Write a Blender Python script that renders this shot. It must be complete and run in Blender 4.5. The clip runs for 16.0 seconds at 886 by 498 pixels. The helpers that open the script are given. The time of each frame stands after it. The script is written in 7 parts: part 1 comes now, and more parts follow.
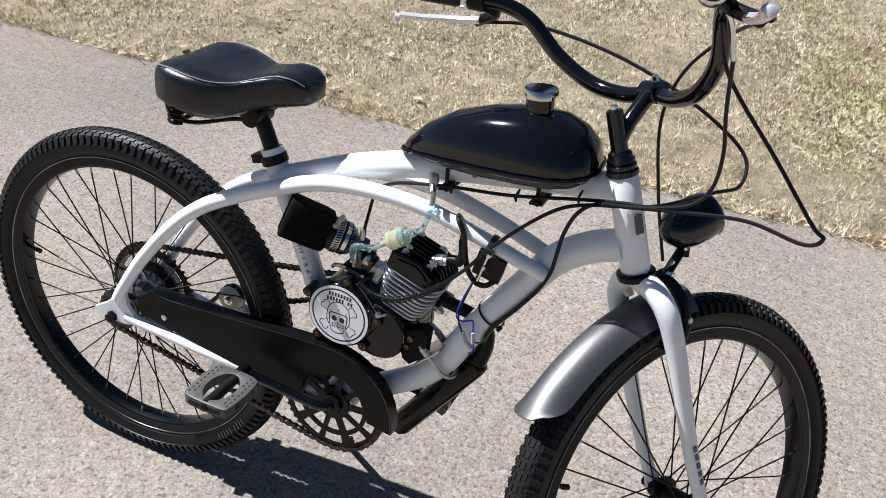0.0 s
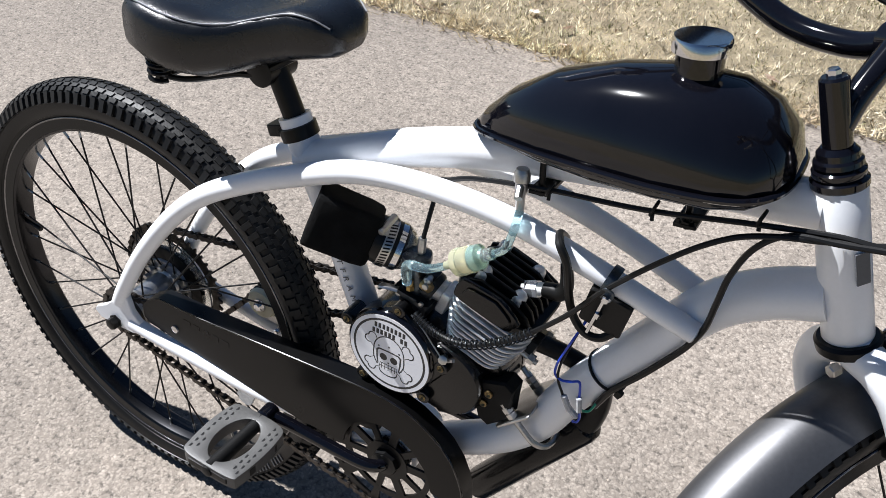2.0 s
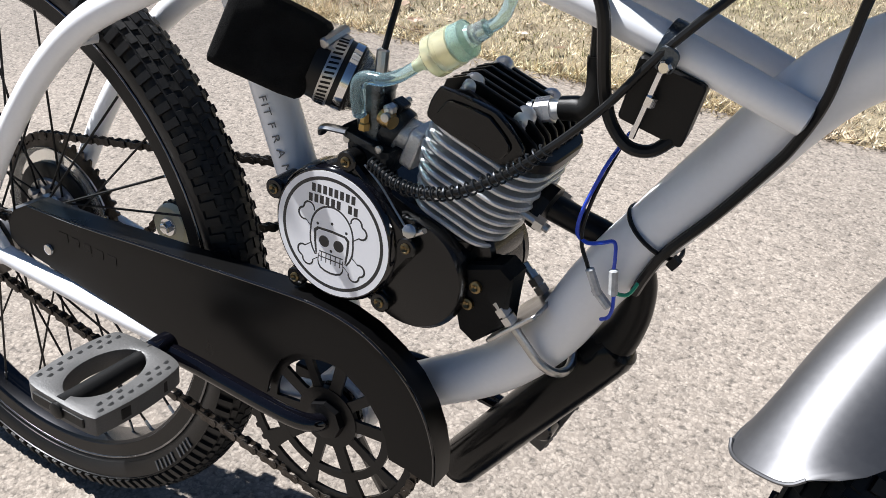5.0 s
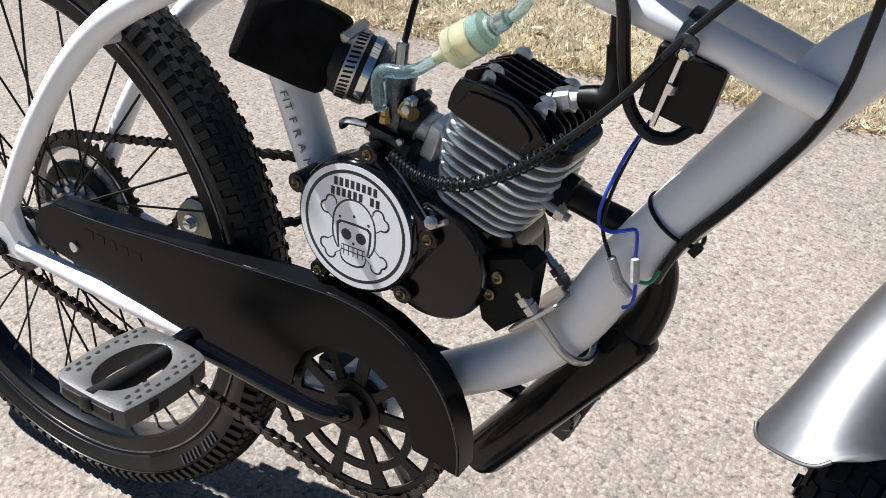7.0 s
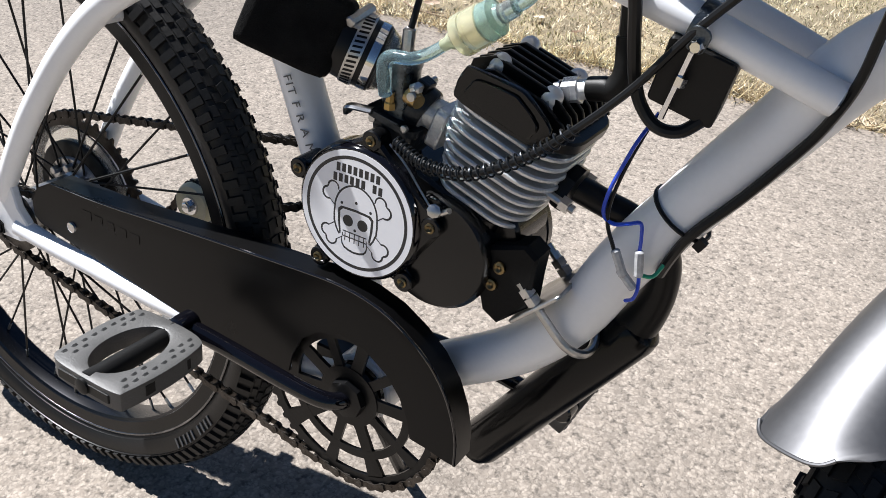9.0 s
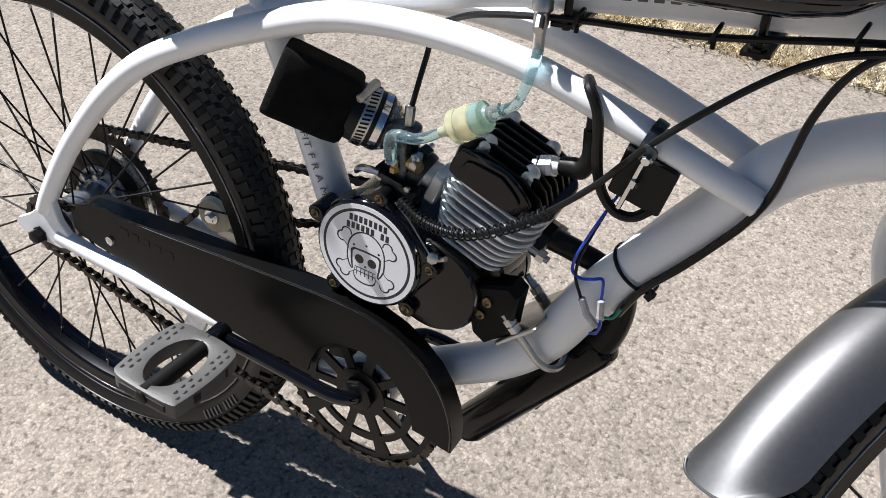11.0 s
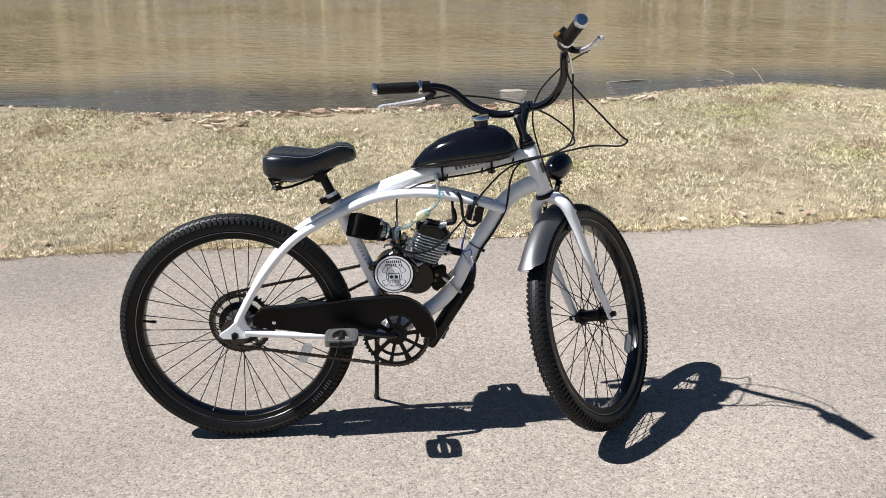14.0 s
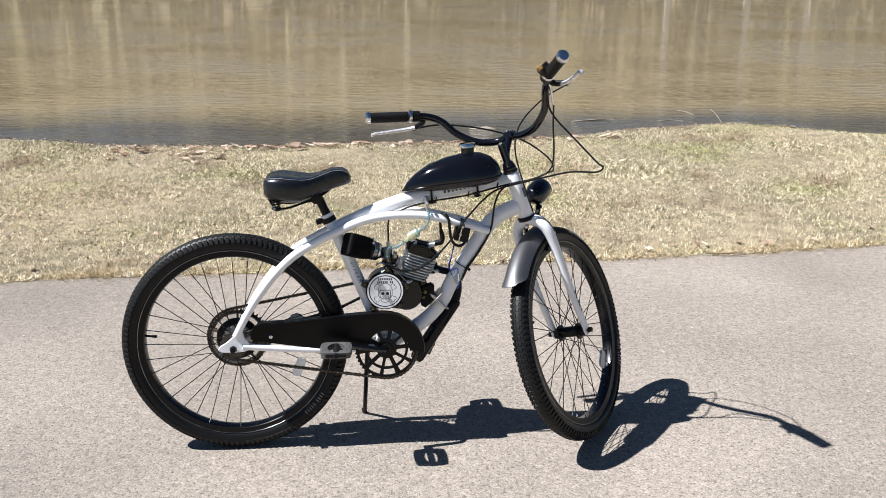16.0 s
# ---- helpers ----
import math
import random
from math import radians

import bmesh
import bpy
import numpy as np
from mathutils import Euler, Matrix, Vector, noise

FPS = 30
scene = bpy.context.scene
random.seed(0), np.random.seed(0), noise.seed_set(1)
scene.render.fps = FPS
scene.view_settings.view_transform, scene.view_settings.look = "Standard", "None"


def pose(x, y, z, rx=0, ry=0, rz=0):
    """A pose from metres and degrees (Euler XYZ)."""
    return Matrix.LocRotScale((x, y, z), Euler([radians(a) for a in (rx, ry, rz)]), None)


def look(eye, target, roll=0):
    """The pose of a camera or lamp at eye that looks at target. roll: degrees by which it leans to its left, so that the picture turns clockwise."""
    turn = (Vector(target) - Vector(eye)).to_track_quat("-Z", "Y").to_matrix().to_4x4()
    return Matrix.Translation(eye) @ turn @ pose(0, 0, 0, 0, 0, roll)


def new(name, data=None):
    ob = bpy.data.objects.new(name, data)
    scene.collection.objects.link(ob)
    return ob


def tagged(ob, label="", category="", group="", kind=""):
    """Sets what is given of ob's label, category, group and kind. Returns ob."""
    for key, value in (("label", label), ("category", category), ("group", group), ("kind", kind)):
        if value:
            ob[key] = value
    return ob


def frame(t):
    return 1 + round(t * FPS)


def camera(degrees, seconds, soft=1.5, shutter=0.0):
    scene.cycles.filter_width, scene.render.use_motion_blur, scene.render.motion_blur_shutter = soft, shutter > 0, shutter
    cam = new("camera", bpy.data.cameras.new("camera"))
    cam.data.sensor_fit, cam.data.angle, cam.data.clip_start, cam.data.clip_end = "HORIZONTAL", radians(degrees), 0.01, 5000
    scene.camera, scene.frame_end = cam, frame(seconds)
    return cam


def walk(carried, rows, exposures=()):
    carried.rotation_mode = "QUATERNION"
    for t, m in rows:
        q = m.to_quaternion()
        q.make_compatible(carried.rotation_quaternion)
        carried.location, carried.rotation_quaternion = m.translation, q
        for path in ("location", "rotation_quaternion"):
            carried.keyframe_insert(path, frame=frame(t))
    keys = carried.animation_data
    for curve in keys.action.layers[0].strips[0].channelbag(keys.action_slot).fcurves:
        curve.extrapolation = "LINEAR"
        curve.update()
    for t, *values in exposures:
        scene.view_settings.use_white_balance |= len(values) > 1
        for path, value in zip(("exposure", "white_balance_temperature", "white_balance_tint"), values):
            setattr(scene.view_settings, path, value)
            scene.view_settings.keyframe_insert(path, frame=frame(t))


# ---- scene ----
cam = camera(52.7, 16.0, soft=0.45)
PATH = [
    (0, (0.982, -0.989, 1.382), (0.39, 0.563, 0.268), 5.8),
    (0.5, (1.119, -0.892, 1.389), (0.331, 0.533, 0.228), 5.1),
    (1, (1.071, -0.782, 1.351), (0.206, 0.549, 0.134), 3.6),
    (1.5, (0.901, -0.649, 1.335), (0.085, 0.67, 0.072), 1.8),
    (2, (0.841, -0.568, 1.234), (0.069, 0.741, -0.066), 1.0),
    (2.5, (0.828, -0.488, 0.995), (0.047, 0.906, -0.208), 1.6),
    (3, (0.811, -0.471, 0.866), (-0.002, 1.011, -0.202), 2.7),
    (3.5, (0.801, -0.461, 0.858), (-0.004, 1.044, -0.184), 3.7),
    (4, (0.802, -0.465, 0.86), (-0.001, 1.023, -0.207), 3.5),
    (6.5, (0.805, -0.489, 0.863), (-0.046, 0.96, -0.221), 1.8),
    (7, (0.804, -0.486, 0.861), (-0.045, 0.962, -0.227), 1.5),
    (7.5, (0.804, -0.488, 0.861), (-0.037, 0.966, -0.225), 1.5),
    (8, (0.806, -0.488, 0.86), (-0.039, 0.963, -0.227), 1.7),
    (8.5, (0.802, -0.485, 0.858), (-0.041, 0.958, -0.24), 2.2),
    (10.8, (0.79, -0.497, 0.939), (0.046, 0.903, -0.281), 5.0),
    (11, (0.794, -0.526, 1.036), (0.087, 0.822, -0.262), 3.8),
    (11.5, (0.805, -0.73, 1.265), (0.245, 0.673, -0.045), 2.1),
    (12, (0.785, -1.063, 1.334), (0.443, 0.545, 0.195), 2.4),
    (12.5, (0.712, -1.391, 1.355), (0.51, 0.333, 0.362), 0.9),
    (13, (0.596, -1.714, 1.395), (0.526, 0.07, 0.495), 0.1),
    (13.5, (0.57, -2.05, 1.405), (0.59, -0.221, 0.597), -0.2),
    (14, (0.471, -2.294, 1.431), (0.56, -0.426, 0.722), -0.7),
    (14.5, (0.392, -2.46, 1.439), (0.533, -0.568, 0.805), -0.3),
    (15, (0.386, -2.455, 1.432), (0.553, -0.555, 0.83), 0.4),
    (15.5, (0.385, -2.459, 1.436), (0.563, -0.563, 0.826), 0.5),
    (16, (0.383, -2.461, 1.431), (0.56, -0.57, 0.805), 0.4),
]
walk(cam, [(t, look(eye, target, roll)) for t, eye, target, roll in PATH],
     [(0, 0.95, 5860, 10), (2, 1.01, 5860, 10), (3, 1.19, 5930, 10), (8.5, 1.19, 5950, 10), (11, 1.04, 6000, 10), (11.5, 0.95, 6000, 10), (12, 0.80, 6020, 10), (12.5, 0.71, 6040, 10), (13, 0.98, 6020, 10), (14, 1.03, 5960, 10), (14.5, 1.09, 5900, 10), (16, 1.11, 5900, 10)])

# ---- world, sun ----
SUN_WAY = Vector((0.745, 0.024, -1.0)).normalized()
sky_world = bpy.data.worlds.new("sky")
scene.world = sky_world
sky_world.use_nodes = True
wn = sky_world.node_tree
sky_tex = wn.nodes.new("ShaderNodeTexSky")
sky_tex.sky_type = "NISHITA"
sky_tex.sun_disc = False
sky_tex.sun_elevation = radians(53.2)
sky_tex.sun_rotation = radians(-91.8)
sky_tex.altitude, sky_tex.dust_density, sky_tex.air_density, sky_tex.ozone_density = 100, 0.2, 1.0, 3.0
wn.nodes["Background"].inputs["Strength"].default_value = 0.025
wn.links.new(sky_tex.outputs["Color"], wn.nodes["Background"].inputs["Color"])
sun = new("sun", bpy.data.lights.new("sun", "SUN"))
sun.data.energy, sun.data.angle, sun.data.color = 5.0, radians(0.53), (1.0, 0.945, 0.88)
sun.rotation_mode = "QUATERNION"
sun.rotation_quaternion = SUN_WAY.to_track_quat("-Z", "Y")
sun.location = (-6, 0.2, 8)

# ---- materials ----


def surface(name, color, rough=0.5, metal=0.0, color2=None, scale=40.0, fine=400.0, mix=1.0, bump=0.0, bump_scale=None,
            rough_var=0.08, coat=0.0, piece_var=0.0, ior=None, alpha_light=0.0, gloss=0.5):
    """A paint, metal or plastic: two colours mixed by noise at two sizes, with roughness that varies and a fine relief."""
    m = bpy.data.materials.new(name)
    m.use_nodes = True
    n, l = m.node_tree.nodes, m.node_tree.links
    b = n["Principled BSDF"]
    b.inputs["Metallic"].default_value = metal
    b.inputs["Coat Weight"].default_value = coat
    b.inputs["Coat Roughness"].default_value = 0.06
    b.inputs["Specular IOR Level"].default_value = gloss
    if ior:
        b.inputs["IOR"].default_value = ior
    if alpha_light:
        b.inputs["Transmission Weight"].default_value = alpha_light
    co = n.new("ShaderNodeTexCoord")
    big = n.new("ShaderNodeTexNoise")
    big.inputs["Scale"].default_value, big.inputs["Detail"].default_value = scale, 6
    small = n.new("ShaderNodeTexNoise")
    small.inputs["Scale"].default_value, small.inputs["Detail"].default_value = fine, 3
    for t in (big, small):
        l.new(co.outputs["Object"], t.inputs["Vector"])
    both = n.new("ShaderNodeMath")
    both.operation = "MULTIPLY_ADD"
    l.new(small.outputs["Fac"], both.inputs[0])
    both.inputs[1].default_value = 0.5
    l.new(big.outputs["Fac"], both.inputs[2])
    ramp = n.new("ShaderNodeMapRange")
    ramp.inputs["From Min"].default_value, ramp.inputs["From Max"].default_value = 0.5, 1.0
    l.new(both.outputs[0], ramp.inputs["Value"])
    cm = n.new("ShaderNodeMix")
    cm.data_type = "RGBA"
    c2 = color2 or tuple(x * 0.8 for x in color)
    cm.inputs["A"].default_value, cm.inputs["B"].default_value = (*color, 1), (*[x * mix + y * (1 - mix) for x, y in zip(c2, color)], 1)
    l.new(ramp.outputs["Result"], cm.inputs["Factor"])
    out = cm.outputs["Result"]
    if piece_var:
        info = n.new("ShaderNodeObjectInfo")
        hsv = n.new("ShaderNodeHueSaturation")
        mr = n.new("ShaderNodeMapRange")
        mr.inputs["To Min"].default_value, mr.inputs["To Max"].default_value = 1 - piece_var, 1 + piece_var
        l.new(info.outputs["Random"], mr.inputs["Value"])
        l.new(mr.outputs["Result"], hsv.inputs["Value"])
        l.new(out, hsv.inputs["Color"])
        out = hsv.outputs["Color"]
    l.new(out, b.inputs["Base Color"])
    rr = n.new("ShaderNodeMapRange")
    rr.inputs["To Min"].default_value, rr.inputs["To Max"].default_value = max(0.02, rough - rough_var), min(1, rough + rough_var)
    l.new(big.outputs["Fac"], rr.inputs["Value"])
    l.new(rr.outputs["Result"], b.inputs["Roughness"])
    if bump:
        bt = small
        if bump_scale:
            bt = n.new("ShaderNodeTexNoise")
            bt.inputs["Scale"].default_value, bt.inputs["Detail"].default_value = bump_scale, 4
            l.new(co.outputs["Object"], bt.inputs["Vector"])
        bn = n.new("ShaderNodeBump")
        bn.inputs["Strength"].default_value, bn.inputs["Distance"].default_value = 1.0, bump
        l.new(bt.outputs["Fac"], bn.inputs["Height"])
        l.new(bn.outputs["Normal"], b.inputs["Normal"])
    return m


WHITE = surface("white_paint", (0.88, 0.89, 0.91), 0.30, color2=(0.83, 0.84, 0.855), scale=9, fine=300, rough_var=0.06, coat=0.15)
BLACK_GLOSS = surface("black_gloss_paint", (0.002, 0.002, 0.0034), 0.07, color2=(0.004, 0.004, 0.006), scale=12, rough_var=0.03, gloss=0.55)
BLACK_SATIN = surface("black_satin_metal", (0.004, 0.004, 0.0045), 0.32, color2=(0.006, 0.006, 0.006), scale=25, bump=0.0001, gloss=0.2)
BLACK_MATTE = surface("black_plastic", (0.006, 0.006, 0.006), 0.45, color2=(0.010, 0.0098, 0.0095), scale=18, fine=900, bump=0.00008, gloss=0.2)
GUARD_BLACK = surface("chain_guard_plastic", (0.002, 0.002, 0.0023), 0.30, color2=(0.0035, 0.0034, 0.0034), scale=14, fine=700, bump=0.00004, gloss=0.15)
RUBBER = surface("tyre_rubber", (0.006, 0.006, 0.0062), 0.48, color2=(0.012, 0.0118, 0.0114), scale=14, fine=350, bump=0.0002, gloss=0.25)
SIDEWALL = surface("tyre_sidewall", (0.005, 0.005, 0.0055), 0.38, color2=(0.008, 0.008, 0.008), scale=10, fine=260, bump=0.0001, gloss=0.22)
RUBBER_CABLE = surface("cable_sleeve", (0.006, 0.006, 0.0062), 0.40, gloss=0.28)
CAST_BLACK = surface("cast_black", (0.004, 0.004, 0.004), 0.6, color2=(0.007, 0.007, 0.0068), scale=30, bump=0.0002, gloss=0.14)
ENGINE_BLACK = surface("engine_black_paint", (0.003, 0.003, 0.0034), 0.20, color2=(0.005, 0.005, 0.005), scale=22, fine=500, bump=0.00006, gloss=0.36)
FOAM = surface("filter_foam", (0.005, 0.005, 0.005), 0.95, color2=(0.012, 0.012, 0.012), scale=60, fine=1800, bump=0.0012, bump_scale=1500, gloss=0.1)
SPOKE_BLACK = surface("spoke_black", (0.006, 0.006, 0.006), 0.5, gloss=0.25)
MUFFLER_BLACK = surface("muffler_enamel", (0.003, 0.003, 0.0032), 0.2, color2=(0.005, 0.005, 0.005), scale=20, gloss=0.22)
RIM_BLACK = surface("dark_anodised_rim", (0.046, 0.046, 0.049), 0.26, 1.0, color2=(0.030, 0.030, 0.032), scale=20, rough_var=0.06)
# paler than the rim, so the lip's sunlit line is partly in its colour
RIM_LIP = surface("pale_rim_lip", (0.26, 0.26, 0.27), 0.24, 1.0, color2=(0.09, 0.09, 0.095), scale=30, fine=200)
STEEL = surface("zinc_steel", (0.55, 0.55, 0.55), 0.32, 1.0, color2=(0.38, 0.37, 0.35), scale=60, fine=500, bump=0.0001)
LEVER = surface("silver_lever", (0.74, 0.74, 0.76), 0.28, 0.5, color2=(0.62, 0.62, 0.64), scale=40)
CHROME = surface("chrome", (0.75, 0.75, 0.76), 0.10, 1.0, color2=(0.62, 0.62, 0.62), scale=30)
SILVER = surface("silver_fender", (0.160, 0.160, 0.165), 0.46, 0.9, color2=(0.125, 0.125, 0.13), scale=10, fine=250, rough_var=0.07)
ALU = surface("cast_aluminium", (0.72, 0.73, 0.74), 0.38, 0.6, color2=(0.50, 0.51, 0.51), scale=45, fine=600, bump=0.0004)
CARB = surface("carburettor_zinc", (0.12, 0.14, 0.158), 0.28, 0.9, color2=(0.05, 0.058, 0.066), scale=50, fine=500, bump=0.0004)
BRASS = surface("brass", (0.33, 0.23, 0.11), 0.35, 1.0, color2=(0.40, 0.28, 0.10), scale=60)
DARK_ZINC = surface("dark_zinc", (0.035, 0.040, 0.046), 0.34, 0.7, color2=(0.016, 0.018, 0.020), scale=40, fine=400, bump=0.0004)
OLD_BRASS = surface("old_brass_screw", (0.26, 0.19, 0.09), 0.34, 1.0, color2=(0.13, 0.10, 0.055), scale=90)
CHAIN_METAL = surface("chain_metal", (0.085, 0.076, 0.068), 0.42, 0.85, color2=(0.035, 0.028, 0.022), scale=90, bump=0.0003)
LEATHER = surface("saddle_vinyl", (0.004, 0.005, 0.0075), 0.27, color2=(0.007, 0.008, 0.010), scale=30, fine=900, bump=0.0003, bump_scale=700, gloss=0.5)
STITCH = surface("piping", (0.22, 0.225, 0.245), 0.5)
PEDAL_RUBBER = surface("pedal_plastic", (0.055, 0.0545, 0.053), 0.5, color2=(0.085, 0.083, 0.080), scale=40, fine=600, bump=0.0003)
KILL_YELLOW = surface("dull_yellow_button", (0.30, 0.17, 0.04), 0.5)
ORANGE = surface("orange_reflector", (0.45, 0.11, 0.02), 0.2, color2=(0.30, 0.06, 0.01), scale=200)
CLEAR = surface("clear_reflector", (0.66, 0.67, 0.68), 0.15, color2=(0.44, 0.45, 0.46), scale=300, alpha_light=0.2)
STICKER_WHITE = surface("sticker_white", (0.90, 0.90, 0.92), 0.35, color2=(0.87, 0.87, 0.89), scale=20)
STICKER_BLACK = surface("sticker_black", (0.02, 0.02, 0.022), 0.4)
DECAL = surface("decal_grey", (0.10, 0.105, 0.115), 0.4)
BLUE_WIRE = surface("blue_wire", (0.02, 0.07, 0.62), 0.3)
GREEN_WIRE = surface("green_wire", (0.03, 0.35, 0.2), 0.35)
CREAM = surface("nylon_roller", (0.80, 0.77, 0.56), 0.45, color2=(0.70, 0.66, 0.46), scale=60)
MARKING = surface("tyre_marking", (0.22, 0.22, 0.215), 0.6)
WHITE_CERAMIC = surface("white_ceramic", (0.82, 0.82, 0.80), 0.2)


def tinted_glass(name, color, rough=0.05, weight=0.85):
    m = bpy.data.materials.new(name)
    m.use_nodes = True
    b = m.node_tree.nodes["Principled BSDF"]
    b.inputs["Base Color"].default_value = (*color, 1)
    b.inputs["Roughness"].default_value = rough
    b.inputs["Transmission Weight"].default_value = weight
    b.inputs["IOR"].default_value = 1.4
    return m


HOSE = tinted_glass("fuel_hose", (0.60, 0.84, 0.90), 0.10, 0.92)
FILTER_BODY = tinted_glass("fuel_filter_yellow", (0.95, 0.94, 0.66), 0.20, 0.70)
FILTER_BLUE = tinted_glass("fuel_filter_blue", (0.60, 0.86, 0.82), 0.12, 0.75)
CLEAR_DISC = tinted_glass("clear_disc", (0.95, 0.95, 0.90), 0.10, 0.9)
LENS = tinted_glass("lamp_lens", (0.75, 0.88, 0.95), 0.08, 0.9)

# ---- mesh tools ----


def mesh_of(bm, name, material, smooth=35.0):
    me = bpy.data.meshes.new(name)
    bmesh.ops.recalc_face_normals(bm, faces=bm.faces)
    for f in bm.faces:
        f.smooth = True
    bm.to_mesh(me)
    bm.free()
    if smooth is not None:
        me.set_sharp_from_angle(angle=radians(smooth))
    for m in material if isinstance(material, (list, tuple)) else [material]:
        me.materials.append(m)
    return me


def part(name, bm, material, parent, label="", xf=None, smooth=35.0):
    """One mesh object under a thing or a part. Everything on the bicycle is written in the bicycle's own metres."""
    if xf is not None:
        bm.transform(xf)
    ob = new(name, mesh_of(bm, name, material, smooth))
    ob.parent = parent
    if label:
        ob["label"] = label
    return ob


def shared(name, me, parent, m=None, label=""):
    ob = new(name, me)
    ob.parent = parent
    if m is not None:
        ob.matrix_local = m
    if label:
        ob["label"] = label
    return ob


def thing(name, me, label, category, m=None, group="", kind=""):
    ob = new(name, me)
    if m is not None:
        ob.matrix_world = m
    return tagged(ob, label, category, group, kind)


def spline(points, steps=8, closed=False):
    """Catmull-Rom through the points."""
    p = [Vector(q) for q in points]
    if closed:
        idx = lambda i: p[i % len(p)]
        spans = len(p)
    else:
        idx = lambda i: p[max(0, min(len(p) - 1, i))] if 0 <= i < len(p) else (p[0] * 2 - p[1] if i < 0 else p[-1] * 2 - p[-2])
        spans = len(p) - 1
    out = []
    for i in range(spans):
        a, b, c, d = idx(i - 1), idx(i), idx(i + 1), idx(i + 2)
        for k in range(steps):
            t = k / steps
            out.append(0.5 * ((2 * b) + (c - a) * t + (2 * a - 5 * b + 4 * c - d) * t * t + (3 * b - a - 3 * c + d) * t ** 3))
    if not closed:
        out.append(p[-1].copy())
    return out


def tube(bm, path, radius, seg=12, closed=False, caps=True, flat=1.0):
    """A tube along a path; radius may be a number or one for each end (or each point); flat squashes it sideways."""
    n = len(path)
    if isinstance(radius, (int, float)):
        radii = [radius] * n
    elif len(radius) == n:
        radii = list(radius)
    else:
        k = len(radius) - 1
        radii = []
        for i in range(n):
            t = i / max(1, n - 1) * k
            j = min(k - 1, int(t))
            radii.append(radius[j] + (radius[j + 1] - radius[j]) * (t - j))
    path = [Vector(q) for q in path]
    tang = []
    for i in range(n):
        a = path[(i - 1) % n] if closed or i else path[0]
        b = path[(i + 1) % n] if closed or i < n - 1 else path[-1]
        d = b - a
        tang.append(d.normalized() if d.length > 1e-9 else Vector((0, 0, 1)))
    ref = Vector((0, 1, 0)) if abs(tang[0].y) < 0.9 else Vector((1, 0, 0))
    side = (ref - tang[0] * ref.dot(tang[0])).normalized()
    rings = []
    for i in range(n):
        side = (side - tang[i] * side.dot(tang[i])).normalized()
        up = tang[i].cross(side)
        rings.append([bm.verts.new(path[i] + (side * math.cos(2 * math.pi * k / seg) * flat + up * math.sin(2 * math.pi * k / seg)) * radii[i]) for k in range(seg)])
    for i in range(n if closed else n - 1):
        a, b = rings[i], rings[(i + 1) % n]
        for k in range(seg):
            bm.faces.new((a[k], a[(k + 1) % seg], b[(k + 1) % seg], b[k]))
    if caps and not closed:
        bm.faces.new(rings[0])
        bm.faces.new(list(reversed(rings[-1])))
    return bm


def lathe(bm, profile, seg=32, at=(0, 0, 0), axis=(0, 1, 0), closed=False):
    """Turns a profile of (along, radius) about an axis through a point."""
    axis = Vector(axis).normalized()
    ref = Vector((0, 0, 1)) if abs(axis.z) < 0.9 else Vector((1, 0, 0))
    e1 = (ref - axis * ref.dot(axis)).normalized()
    e2 = axis.cross(e1)
    at = Vector(at)
    rings = []
    for s, r in profile:
        if r < 1e-6:
            rings.append([bm.verts.new(at + axis * s)])
        else:
            rings.append([bm.verts.new(at + axis * s + (e1 * math.cos(2 * math.pi * k / seg) + e2 * math.sin(2 * math.pi * k / seg)) * r) for k in range(seg)])
    pairs = list(zip(rings, rings[1:]))
    if closed:
        pairs.append((rings[-1], rings[0]))
    for a, b in pairs:
        if len(a) == 1 and len(b) == 1:
            continue
        for k in range(seg):
            q = (k + 1) % seg
            if len(a) == 1:
                bm.faces.new((a[0], b[q], b[k]))
            elif len(b) == 1:
                bm.faces.new((a[k], a[q], b[0]))
            else:
                bm.faces.new((a[k], a[q], b[q], b[k]))
    if not closed:
        for ring, flip in ((rings[0], False), (rings[-1], True)):
            if len(ring) > 2:
                bm.faces.new(ring[::-1] if flip else ring)
    return bm


def rod(bm, a, b, radius, seg=10, bevel=0.0):
    a, b = Vector(a), Vector(b)
    d = (b - a).length
    r = radius
    prof = [(0, r), (d, r)] if not bevel else [(0, r - bevel), (bevel, r), (d - bevel, r), (d, r - bevel)]
    return lathe(bm, prof, seg, a, b - a)


def loft(bm, rings, caps=True):
    rows = [[bm.verts.new(p) for p in ring] for ring in rings]
    n = len(rows[0])
    for a, b in zip(rows, rows[1:]):
        for k in range(n):
            bm.faces.new((a[k], a[(k + 1) % n], b[(k + 1) % n], b[k]))
    if caps:
        bm.faces.new(rows[0][::-1])
        bm.faces.new(rows[-1])
    return bm


